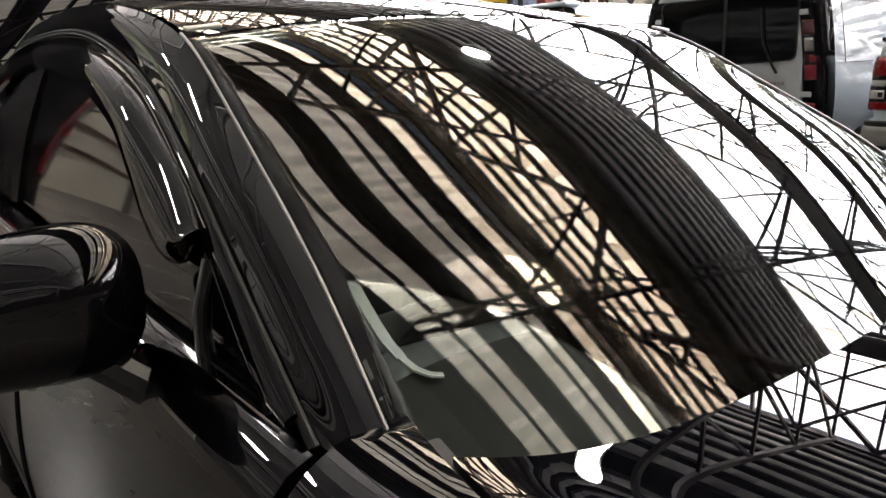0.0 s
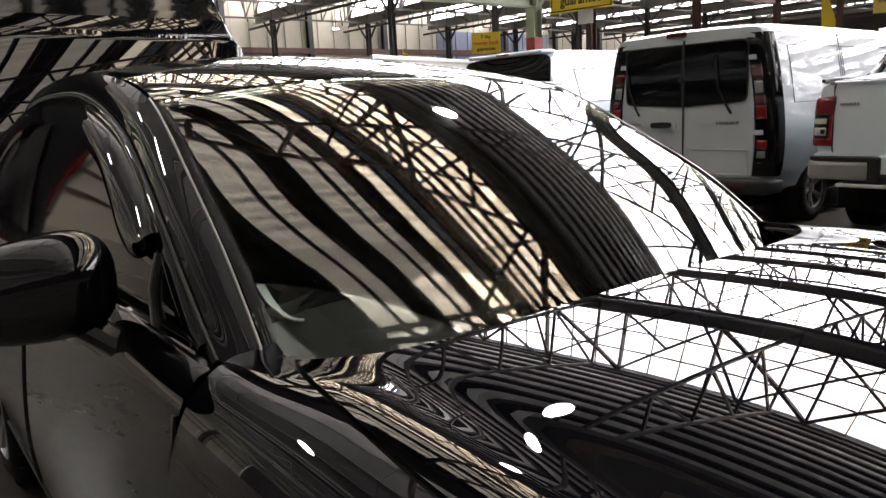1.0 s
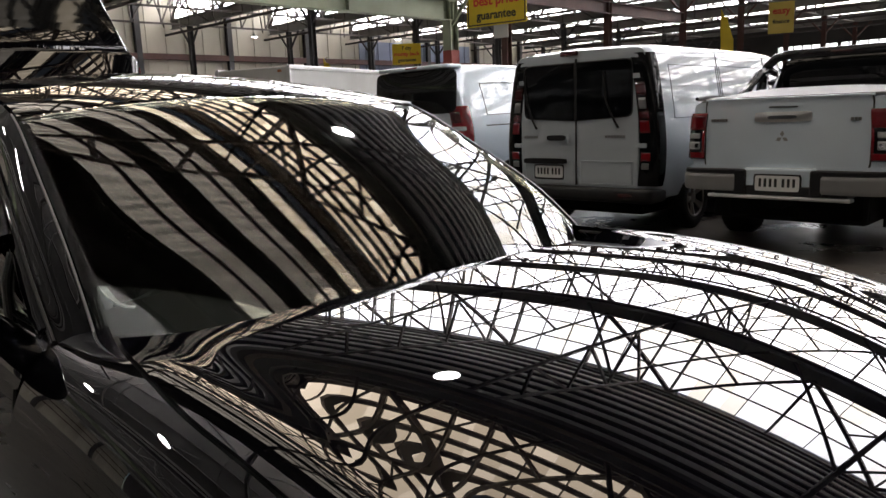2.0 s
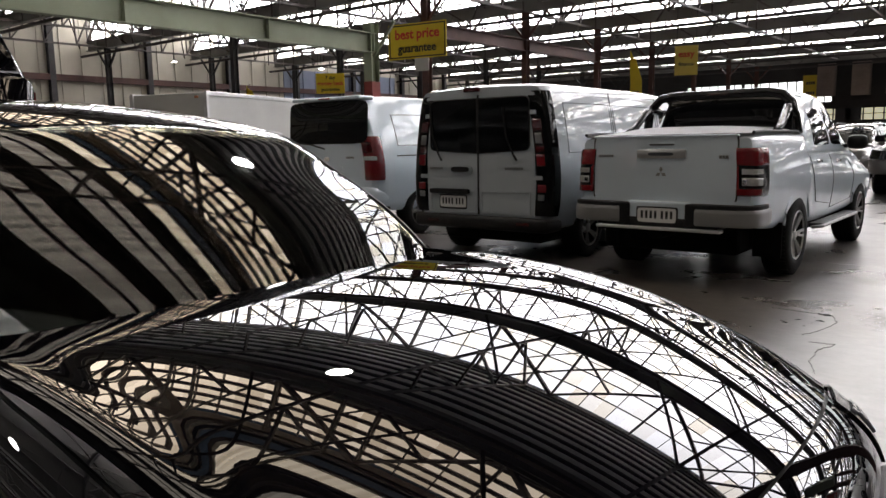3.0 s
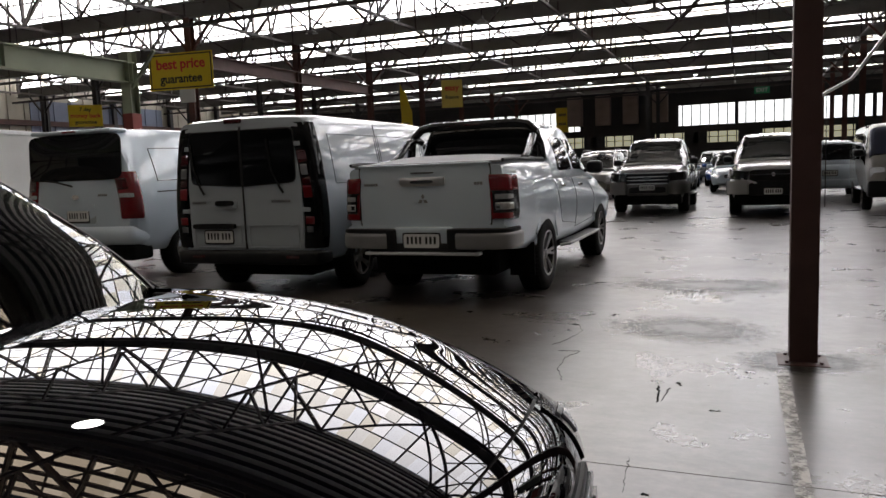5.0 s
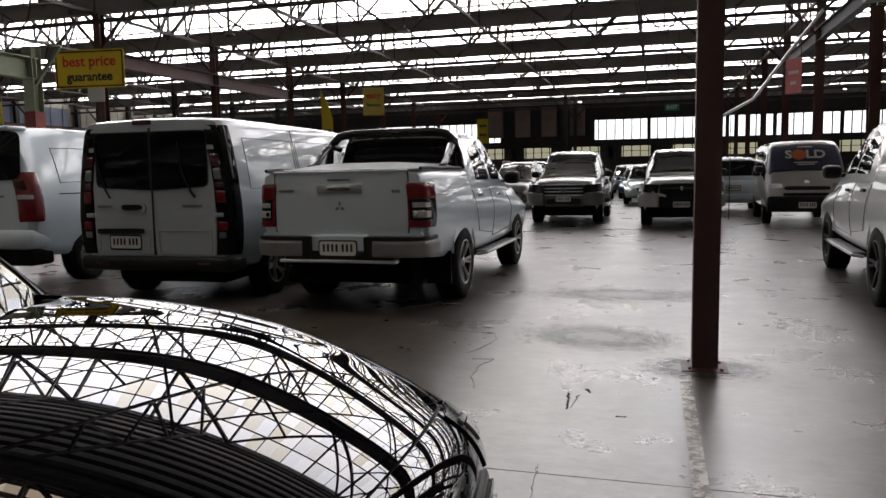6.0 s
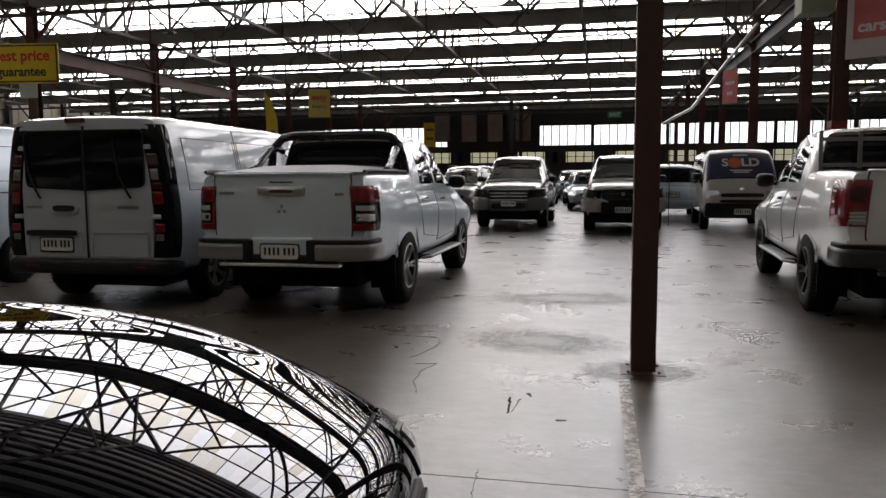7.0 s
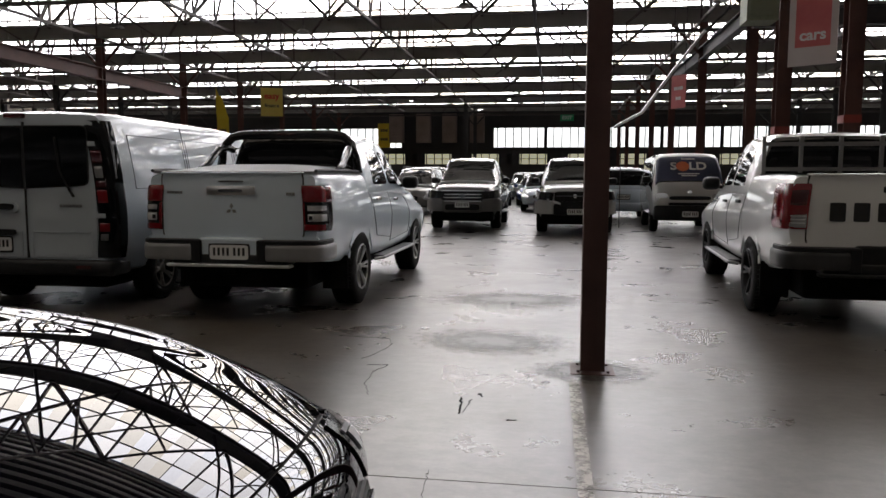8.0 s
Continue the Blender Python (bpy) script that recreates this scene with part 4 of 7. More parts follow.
            plan = [(0.104, 0.69), (0.107, 0.775), (0.138, 0.850), (0.22, 0.888), (0.34, 0.910)]
            lamp = wrapped(t, "tail_lamp", M_GLOSSPL, s, plan, 0.845, 1.265, tilt, 0.06, "tall red tail lamp with a clear middle")
            wrapped(lamp, "lamp_head", M_RED, s, [(x - 0.004, y + 0.003) for x, y in plan], 1.10, 1.262, tilt, 0.03)
            wrapped(lamp, "lamp_stripe", M_RED, s, [(0.098, 0.692), (0.099, 0.715)], 0.90, 1.11, tilt, 0.03)
            wrapped(lamp, "lamp_middle", M_LENS, s, [(0.099, 0.73), (0.104, 0.785), (0.134, 0.852), (0.22, 0.892)], 1.030, 1.085, tilt, 0.03, "clear indicator lens")
            wrapped(lamp, "reversing_lens", M_LENS, s, [(0.099, 0.73), (0.104, 0.785), (0.134, 0.852), (0.22, 0.892)], 0.930, 1.010, tilt, 0.03, "clear reversing lens")
            wrapped(lamp, "lamp_bulb", M_CHROME, s, [(0.094, 0.745), (0.098, 0.785)], 0.945, 0.995, tilt, 0.01)
            wrapped(lamp, "lamp_foot", M_RED, s, [(x - 0.004, y + 0.003) for x, y in plan[:-1]], 0.847, 0.915, tilt, 0.03)
        # bumper ends
        end = M_SILVER_BUMPER if rear_style != "black" else M_DKBUMPER
        wrapped(t, "bumper_end", end, s, [(0.0, 0.36), (0.0, 0.60), (0.012, 0.74), (0.06, 0.845), (0.16, 0.895), (0.44, 0.915)], 0.575, 0.725, None, 0.06)
        wrapped(t, "bumper_cap", M_PLASTIC, s, [(0.004, 0.36), (0.006, 0.60), (0.02, 0.74), (0.068, 0.84), (0.165, 0.885), (0.40, 0.90)], 0.725, 0.765, None, 0.12)
        part("bumper_notch", box(bmesh.new(), 0.012, 0.14, min(s * 0.27, s * 0.37), max(s * 0.27, s * 0.37), 0.545, 0.765, 0.015), M_PLASTIC, t)
    part("bumper_middle", box(bmesh.new(), 0.035, 0.30, -0.56, 0.56, 0.53, 0.63, 0.02), M_PLASTIC, t, smooth=True, angle=60)
    part("bumper_lip", box(bmesh.new(), -0.005, 0.1, -0.60, 0.60, 0.515, 0.545, 0.01), M_SATIN if rear_style == "chrome" else M_PLASTIC, t)
    part("plate_recess", box(bmesh.new(), 0.05, 0.16, -0.30, 0.30, 0.60, 0.78, 0.02), coat if rear_style == "chrome" else M_PLASTIC, t)
    part("tow_bar", box(bmesh.new(), 0.03, 0.5, -0.06, 0.06, 0.44, 0.52, 0.01), M_UNDER, t)
    if rear_style == "chrome":
        number_plate(t, rear(0.040, 0, 0.65))
        part("gate_handle", put(plate(0.47, 0.085, 0.022, 0.22, 10, 0.008), rear(0.122, 0, 1.215)), M_SATIN, gate, "chrome tailgate handle", True)
        part("handle_recess", put(plate(0.24, 0.030, 0.030, 0.5, 8), rear(0.121, 0, 1.212)), M_GREY, gate)
        part("brake_light", put(plate(0.24, 0.016, 0.014, 0.4, 8), rear(0.122, 0, 1.298)), M_GREY, gate)
        for k in range(3):
            bm = bmesh.new()
            vs = [bm.verts.new(Vector((x, -0.012, z))) for x, z in ((0, 0.003), (0.018, 0.030), (0, 0.058), (-0.018, 0.030))]
            top_f = bm.faces.new(vs)
            ex = bmesh.ops.extrude_face_region(bm, geom=[top_f])
            bmesh.ops.translate(bm, vec=(0, 0.012, 0), verts=[v for v in ex["geom"] if isinstance(v, bmesh.types.BMVert)])
            put(bm, rear(0.125, 0, 1.04) @ pose(0, 0, 0, 0, 120 * k, 0))
            part("badge", bm, M_BADGE, gate)
        bars(gate, "lettering", M_BADGE, rear(0.118, 0.56, 1.195), [0.020] * 6, 0.024, 0.25)
        bars(gate, "lettering", M_BADGE, rear(0.118, -0.57, 1.185), [0.025, 0.02, 0.025], 0.028, 0.2)
    if rear_style == "black":
        for k in range(6):
            bm = put(plate(0.125, 0.16, 0.006, 0.12, 6), rear(0.118, 0.45 - 0.185 * k, 1.06))
            part("lettering", bm, M_INK, gate)
        part("gate_handle", put(plate(0.22, 0.06, 0.02, 0.3, 8), rear(0.125, 0, 1.25)), M_PLASTIC, gate)
    if cover == "open":
        part("tray_floor", box(bmesh.new(), 0.2, 1.68, -0.78, 0.78, 1.385, 1.392), M_UNDER, t)
        bm = bmesh.new()
        for z in (1.44, 1.70):
            bar(bm, (1.66, -0.74, z), (1.66, 0.74, z), 0.04)
        for y in (-0.74, -0.38, 0.0, 0.38, 0.74):
            bar(bm, (1.66, y, 1.39), (1.66, y, 1.78), 0.035)
        part("headboard_frame", bm, M_SILVER_BUMPER, t, "silver frame behind the cab window")
    # nose
    if front_style:
        nose(t, low, front_style)
    return t


def nose(t, low, style):
    """Grille, lamps and bumper of a ute that faces the camera."""
    chrome = style == "bright"
    coat = M_SILVER if chrome else M_CREAM
    lean = lambda z: 0.07 * max(0.0, (z - 0.8) / 0.3)
    if chrome:
        part("grille", put(plate(1.06, 0.29, 0.05, 0.30, 12), front(5.26, 0, 0.885)), M_PLASTIC, t)
        part("grille_surround", put(plate(1.12, 0.024, 0.06, 0.5, 8), front(5.27, 0, 1.02)), M_SATIN, t)
        part("grille_surround", put(plate(0.98, 0.024, 0.06, 0.5, 8), front(5.27, 0, 0.755)), M_SATIN, t)
        for z in (0.925, 0.845):
            part("grille_bar", put(plate(0.96, 0.022, 0.03, 0.5, 8), front(5.305, 0, z)), M_SATIN, t)
        part("badge", put(plate(0.20, 0.085, 0.018, 0.9, 10), front(5.335, 0, 0.885)), M_GREY, t, smooth=True)
    else:
        part("grille", put(plate(0.98, 0.26, 0.05, 0.30, 12), front(5.26, 0, 0.90)), M_GLOSSPL, t)
        part("lower_grille", put(plate(0.86, 0.26, 0.05, 0.30, 12), front(5.29, 0, 0.66)), M_PLASTIC, t)
        part("grille_bar", put(plate(0.90, 0.022, 0.03, 0.5, 8), front(5.315, 0, 0.925)), M_GREY, t)
        part("badge", put(plate(0.08, 0.08, 0.014, 0.6, 6), front(5.33, 0, 0.925) @ pose(0, 0, 0, 0, 45, 0)), M_SATIN, t)
    for s in (-1, 1):
        plan = [(5.31, 0.53), (5.30, 0.67), (5.235, 0.82), (5.08, 0.905), (4.93, 0.93)]
        lamp = wrapped(t, "headlamp", M_GLOSSPL, s, plan, 0.835, 1.03, lean, 0.05, "clear headlamp in a dark housing", slant=0.05)
        wrapped(lamp, "lamp_lens", M_LENS, s, [(x + 0.008, y) for x, y in plan[:4]], 0.86, 1.0, lean, 0.03, "clear lens", slant=0.05)
        wrapped(lamp, "lamp_bulb", M_CHROME, s, [(5.325, 0.60), (5.31, 0.68)], 0.90, 0.97, lean, 0.01)
        wrapped(t, "bumper_corner", coat, s, [(5.30, 0.52), (5.285, 0.64), (5.21, 0.79), (5.06, 0.895), (4.86, 0.925)], 0.50, 0.79, None, 0.06)
        part("fog_lamp", put(plate(0.17, 0.13, 0.02, 0.6, 10), front(5.285, s * 0.66, 0.62) @ pose(0, 0, 0, 0, 0, s * 18)), M_GLOSSPL, t, smooth=True)
        part("fog_lens", put(plate(0.07, 0.07, 0.02, 0.9, 8), front(5.302, s * 0.664, 0.60) @ pose(0, 0, 0, 0, 0, s * 18)), M_LENS, t, smooth=True)
        if not chrome:
            part("chrome_blade", put(plate(0.34, 0.05, 0.03, 0.4, 6), front(5.325, s * 0.50, 0.79) @ pose(0, 0, 0, 0, -s * 18, 0)), M_SATIN, t)
    part("bumper", box(bmesh.new(), 5.0, 5.33, -0.50, 0.50, 0.46, 0.74, 0.05), M_SILVER if chrome else M_PLASTIC, t, smooth=True, angle=60)
    part("air_intake", put(plate(0.88, 0.15, 0.02, 0.3, 10), front(5.33, 0, 0.60)), M_PLASTIC, t)
    part("skid_plate", box(bmesh.new(), 4.75, 5.28, -0.80, 0.80, 0.24, 0.50, 0.05), M_UNDER, t)
    number_plate(t, front(5.36, 0, 0.66) if chrome else front(5.36, 0, 0.55))
    for s in (-1, 1):
        bm = bmesh.new()
        bar(bm, (4.02, s * 0.05, 1.28), (3.75, s * 0.5, 1.46), 0.015)
        part("wiper", bm, M_PLASTIC, t)


ute("white dual-cab ute with grey tonneau and black sports bar", pose(-2.65, 6.62, 0, 0, 0, 89.5), M_WHITE, "chrome", None, "soft", True)
ute("white dual-cab ute with black bumper and framed cab window", pose(3.10, 6.78, 0, 0, 0, 86.5), M_WARMWHITE, "black", None, "open", False, M_DARKRIM, spokes=5)
ute("silver dual-cab ute with chrome grille facing the aisle", pose(-2.0, 24.35, 0, 0, 0, -90), M_SILVER, None, "bright", "soft", False, top=1.90)
ute("white dual-cab ute with black grille facing the aisle", pose(0.86, 23.4, 0, 0, 0, -90.5), M_CREAM, None, "dark", "soft", True, top=1.88)


# ---- parked vans ----
def van_wheels(t, xs, y, r=0.34, w=0.23):
    for x in xs:
        for s in (-1, 1):
            wheel(t, x, s * y, r, w, 0.60, 5, M_STEELG)


def panel_van(label, m):
    """Panel van seen from the rear: twin glazed doors, black lamp pillars, grey bumper."""
    t = thing("panel_van", label, "van", m, "parked vans")
    h = Hull([(0.06, 0.50, 1.93, 0.84, 0.90, 0.9, 0.80, 0.08, 0.02), (0.16, 0.42, 1.955, 0.90, 0.955, 0.9, 0.835, 0.10, 0.025), (0.5, 0.38, 1.965, 0.92, 0.975, 0.9, 0.84, 0.11, 0.03),
              (2.6, 0.36, 1.97, 0.92, 0.98, 0.9, 0.84, 0.11, 0.03), (3.4, 0.36, 1.95, 0.92, 0.975, 0.9, 0.83, 0.11, 0.03), (3.8, 0.36, 1.80, 0.92, 0.965, 0.9, 0.82, 0.1, 0.03),
              (4.35, 0.36, 1.28, 0.90, 0.95, 0.85, 0.80, 0.1, 0.03), (4.8, 0.34, 1.02, 0.84, 0.90, 0.75, 0.70, 0.1, 0.02), (4.98, 0.36, 0.80, 0.66, 0.74, 0.62, 0.56, 0.08, 0.01)])
    body = part("body", h.mesh(bmesh.new(), 60, 48), [M_WHITE2, M_UNDER], t, smooth=True)
    carved(body, [(0.95, 0.35, 0.40, 0.975), (4.05, 0.35, 0.40, 0.975)])
    van_wheels(t, (0.95, 4.05), 0.84)
    part("underbody", box(bmesh.new(), 0.3, 4.7, -0.68, 0.68, 0.20, 0.5, 0.05), M_UNDER, t)
    # rear doors
    for s, name in ((1, "rear_door"), (-1, "rear_door")):
        door = part(name, put(plate(0.735, 1.36, 0.03, 0.08, 12, 0.01), rear(0.075, s * 0.372, 1.20)), M_WHITE2, t, smooth=True)
        def pane(u, v, off, e=0.0):
            a, b = rounded(2 * u - 1, 2 * v - 1, 0.16)
            a, b = (2 * u - 1, 2 * v - 1) if s * (2 * u - 1) < 0 else (a, b)
            y = 0.345 + s * a * (0.327 + e)
            return Vector((0.034 - off, s * y, 1.525 + (0.298 + e) * b + (0.035 * (y / 0.7) if b < 0 else 0.0)))
        part("door_glass", slab(bmesh.new(), lambda u, v, o: pane(u, v, o + 0.010), 14, 14, 0.012), M_TINT, door, "dark tinted rear door glass", True, 40)
        part("glass_rim", slab(bmesh.new(), lambda u, v, o: pane(u, v, o + 0.006, 0.012), 14, 14, 0.010), M_SEAL, door)
        frame_bm = bmesh.new()
        for za, zb, ya, yb in ((0.545, 0.557, 0.05, 0.69), (0.785, 0.797, 0.05, 0.69), (0.557, 0.785, 0.05, 0.062), (0.557, 0.785, 0.678, 0.69)):
            box(frame_bm, 0.030, 0.040, min(s * ya, s * yb), max(s * ya, s * yb), za, zb, 0.003)
        part("pressed_rib", frame_bm, M_WHITE2, door)
        part("pressed_panel", put(plate(0.60, 0.20, 0.004, 0.12, 10), rear(0.043, s * 0.372, 0.67)), M_WHITE2, door, smooth=True)
        # wiper
        bm = tube(bmesh.new(), [(0.010, s * 0.372 + x, z) for x, z in ((-0.16, 1.14), (-0.12, 1.20), (-0.02, 1.40), (0.01, 1.62), (0.02, 1.72))] if s < 0 else
                  [(0.010, s * 0.372 + x, z) for x, z in ((0.13, 1.14), (0.18, 1.22), (0.26, 1.42), (0.285, 1.62), (0.29, 1.72))], 0.013, 6)
        part("wiper", bm, M_PLASTIC, door, smooth=True)
    part("door_seam", box(bmesh.new(), 0.030, 0.06, -0.006, 0.006, 0.53, 1.87), M_SEAL, t)
    part("door_surround", put(plate(1.50, 1.39, 0.012, 0.06, 10), rear(0.075, 0, 1.20)), M_SEAL, t)
    for s in (-1, 1):
        slope = lambda z: 0.125 * max(0.0, (z - 0.9) / 0.95) ** 1.6 + 0.03 * max(0.0, (0.9 - z) / 0.4) ** 2
        plan = [(0.038, 0.755), (0.040, 0.86), (0.052, 0.925), (0.085, 0.966), (0.19, 0.992)]
        pillar = wrapped(t, "lamp_pillar", M_TINT, s, plan, 0.54, 1.88, slope, 0.05, "black lamp pillar", 20, nz=24)
        face = [(0.033, 0.775), (0.034, 0.82), (0.038, 0.885)]
        for z0, z1, mt in ((1.45, 1.60, M_DRED), (1.22, 1.30, M_DRED), (1.07, 1.22, M_RED), (0.79, 0.89, M_RED)):
            wrapped(pillar, "lamp_lens", mt, s, face, z0, z1, slope, 0.02)
        for z0, z1 in ((1.32, 1.44), (0.71, 0.78)):
            wrapped(pillar, "clear_lens", M_BADGE, s, [(0.030, 0.785), (0.031, 0.87)], z0, z1, slope, 0.02, "clear reversing lens")
        for z in (1.63, 0.93):
            wrapped(pillar, "hinge_cover", M_WHITE2, s, [(0.028, 0.745), (0.030, 0.80), (0.033, 0.845)], z, z + 0.05, slope, 0.03)
    part("bumper", box(bmesh.new(), -0.01, 0.35, -0.92, 0.92, 0.36, 0.515, 0.04), M_PLASTIC, t, "dark grey plastic bumper", True, 60)
    for s in (-1, 1):
        part("reflector", box(bmesh.new(), -0.014, 0.02, s * 0.62 - 0.08, s * 0.62 + 0.08, 0.43, 0.46, 0.004), M_DRED, t)
    part("brake_light", box(bmesh.new(), 0.03, 0.12, -0.02, 0.20, 1.905, 1.96, 0.012), M_DRED, t)
    part("door_handle", put(plate(0.32, 0.115, 0.03, 0.6, 10), rear(0.05, 0.24, 1.03)), M_WHITE2, t, smooth=True)
    part("handle_grip", put(plate(0.24, 0.06, 0.045, 0.5, 10), rear(0.045, 0.24, 1.04)), M_PLASTIC, t, smooth=True)
    part("plate_light_bar", put(plate(0.56, 0.06, 0.05, 0.3, 8), rear(0.045, 0.40, 0.785)), M_PLASTIC, t)
    number_plate(t, rear(0.036, 0.36, 0.665))
    bars(t, "lettering", M_BADGE, rear(0.036, 0.60, 1.05), [0.024] * 6, 0.028, 0.3)
    bars(t, "lettering", M_BADGE, rear(0.036, -0.48, 1.05), [0.026] * 7, 0.028, 0.3)
    # sides: pressed panels, sill cladding, rail
    for s in (-1, 1):
        bm = bmesh.new()
        for xa, xb in ((0.42, 1.55), (1.65, 2.95)):
            h.gap(bm, [(xa, s * 0.28), (xb, s * 0.28), (xb, s * 0.45), (xa, s * 0.45), (xa, s * 0.28)], 0.006)
        h.gap(bm, [(1.60, s * 0.22), (1.60, s * 0.76)], 0.008)
        h.gap(bm, [(3.02, s * 0.22), (3.02, s * 0.76)], 0.008)
        part("panel_gap", bm, M_SEAL, t)
        part("side_cladding", h.skin(bmesh.new(), [(1.45, s * 0.74), (3.6, s * 0.74), (3.6, s * 0.66), (1.45, s * 0.66)], 0.01, 0.02, 0.1), M_PLASTIC, t)
        part("front_door_glass", h.skin(bmesh.new(), [(3.10, s * 0.47), (4.12, s * 0.47), (3.72, s * 0.28), (3.10, s * 0.28)], 0.004, 0.008, 0.2), M_TINT, t)
        fin_mirror(t, 3.95, s * 0.93, 1.25, M_PLASTIC, s)
    part("windscreen", h.skin(bmesh.new(), [(4.30, -0.235), (4.30, 0.235), (3.60, 0.205), (3.60, -0.205)], 0.004, 0.008, 0.15), M_SCREEN, t)
    return t


panel_van("white panel van with twin glazed rear doors and black lamp pillars", pose(-4.88, 6.88, 0, 0, 0, 91.0))


def people_van(label, m):
    """Van with a one-piece tailgate, dark wide rear glass and tall red lamps."""
    t = thing("van", label, "van", m, "parked vans")
    h = Hull([(0.05, 0.52, 1.50, 0.80, 0.88, 0.95, 0.74, 0.10, 0.01), (0.12, 0.42, 1.86, 0.86, 0.93, 0.95, 0.70, 0.12, 0.02), (0.3, 0.38, 1.90, 0.90, 0.955, 0.95, 0.72, 0.14, 0.03),
              (1.0, 0.36, 1.925, 0.91, 0.96, 0.95, 0.74, 0.14, 0.03), (3.2, 0.36, 1.92, 0.91, 0.96, 0.95, 0.74, 0.14, 0.03), (3.6, 0.36, 1.80, 0.91, 0.955, 0.95, 0.74, 0.13, 0.03),
              (4.2, 0.36, 1.24, 0.89, 0.94, 0.85, 0.76, 0.12, 0.03), (4.85, 0.34, 1.0, 0.82, 0.88, 0.75, 0.66, 0.1, 0.02), (5.1, 0.36, 0.78, 0.62, 0.7, 0.62, 0.5, 0.08, 0.01)])
    body = part("body", h.mesh(bmesh.new(), 60, 44), [M_WHITE, M_UNDER], t, smooth=True)
    carved(body, [(1.0, 0.35, 0.40, 0.955), (4.2, 0.35, 0.40, 0.955)])
    van_wheels(t, (1.0, 4.2), 0.83)
    gate = part("tailgate", put(plate(1.36, 1.25, 0.03, 0.10, 14, 0.03), rear(0.08, 0, 1.18)), M_WHITE, t, smooth=True)
    part("rear_glass", put(plate(1.62, 0.58, 0.012, 0.22, 14, 0.045), rear(0.052, 0, 1.575) @ pose(0, 0, 0, -4, 0, 0)), M_TINT, gate, "wide dark tinted rear glass", True)
    part("spoiler", box(bmesh.new(), 0.0, 0.3, -0.70, 0.70, 1.87, 1.92, 0.02), M_WHITE, gate, smooth=True, angle=60)
    part("brake_light", box(bmesh.new(), -0.01, 0.1, -0.12, 0.12, 1.885, 1.91, 0.008), M_RED, gate)
    part("rear_wiper", tube(bmesh.new(), [(-0.01, 0.02, 1.22), (-0.015, 0.3, 1.28), (-0.012, 0.5, 1.30)], 0.012, 6), M_PLASTIC, gate)
    part("badge", put(plate(0.12, 0.06, 0.012, 0.9, 10), rear(0.022, 0, 1.08)), M_CHROME, gate, smooth=True)
    bars(gate, "lettering", M_BADGE, rear(0.03, -0.46, 1.10), [0.024] * 5, 0.026, 0.3)
    part("plate_recess", put(plate(0.62, 0.20, 0.012, 0.2, 8), rear(0.045, 0, 0.84)), M_WHITE2, gate)
    part("plate_grip", put(plate(0.62, 0.045, 0.03, 0.3, 8), rear(0.045, 0, 0.96)), M_WHITE, gate, smooth=True)
    number_plate(t, rear(0.028, 0, 0.84))
    for s in (-1, 1):
        tilt = lambda z: 0.235 * max(0.0, (z - 0.95) / 0.81) ** 1.6 - 0.012
        plan = [(0.026, 0.72), (0.030, 0.82), (0.055, 0.905), (0.11, 0.958), (0.20, 0.978)]
        lamp = wrapped(t, "tail_lamp", M_RED, s, plan, 0.80, 1.38, tilt, 0.08, "tall red tail lamp", nz=16)
        wrapped(lamp, "lamp_middle", M_LENS, s, [(0.021, 0.73), (0.025, 0.82), (0.049, 0.908), (0.09, 0.95)], 1.06, 1.12, tilt, 0.02, "clear lens across the lamp")
        wrapped(lamp, "lamp_core", M_DRED, s, [(0.021, 0.74), (0.025, 0.82), (0.049, 0.905)], 1.15, 1.32, tilt, 0.02)
        bm = bmesh.new()
        for xa, xb in ((0.55, 1.6), (1.7, 2.9)):
            h.gap(bm, [(xa, s * 0.29), (xb, s * 0.29), (xb, s * 0.44), (xa, s * 0.44), (xa, s * 0.29)], 0.008)
        h.gap(bm, [(1.65, s * 0.22), (1.65, s * 0.76)], 0.008)
        h.gap(bm, [(0.5, s * 0.49), (3.0, s * 0.49)], 0.014)
        part("panel_gap", bm, M_SEAL, t)
        part("front_door_glass", h.skin(bmesh.new(), [(3.0, s * 0.47), (4.0, s * 0.47), (3.6, s * 0.29), (3.0, s * 0.29)], 0.004, 0.008, 0.2), M_TINT, t)
        fin_mirror(t, 3.8, s * 0.93, 1.25, M_PLASTIC, s)
    part("bumper", box(bmesh.new(), -0.01, 0.4, -0.925, 0.925, 0.46, 0.72, 0.09), M_WHITE, t, smooth=True, angle=60)
    part("bumper_foot", box(bmesh.new(), 0.02, 0.4, -0.90, 0.90, 0.28, 0.48, 0.04), M_UNDER, t)
    return t


people_van("white van with wide dark rear glass and tall red lamps", pose(-8.0, 7.45, 0, 0, 0, 90.5) @ Matrix.Diagonal((1, 1, 1.05, 1)))


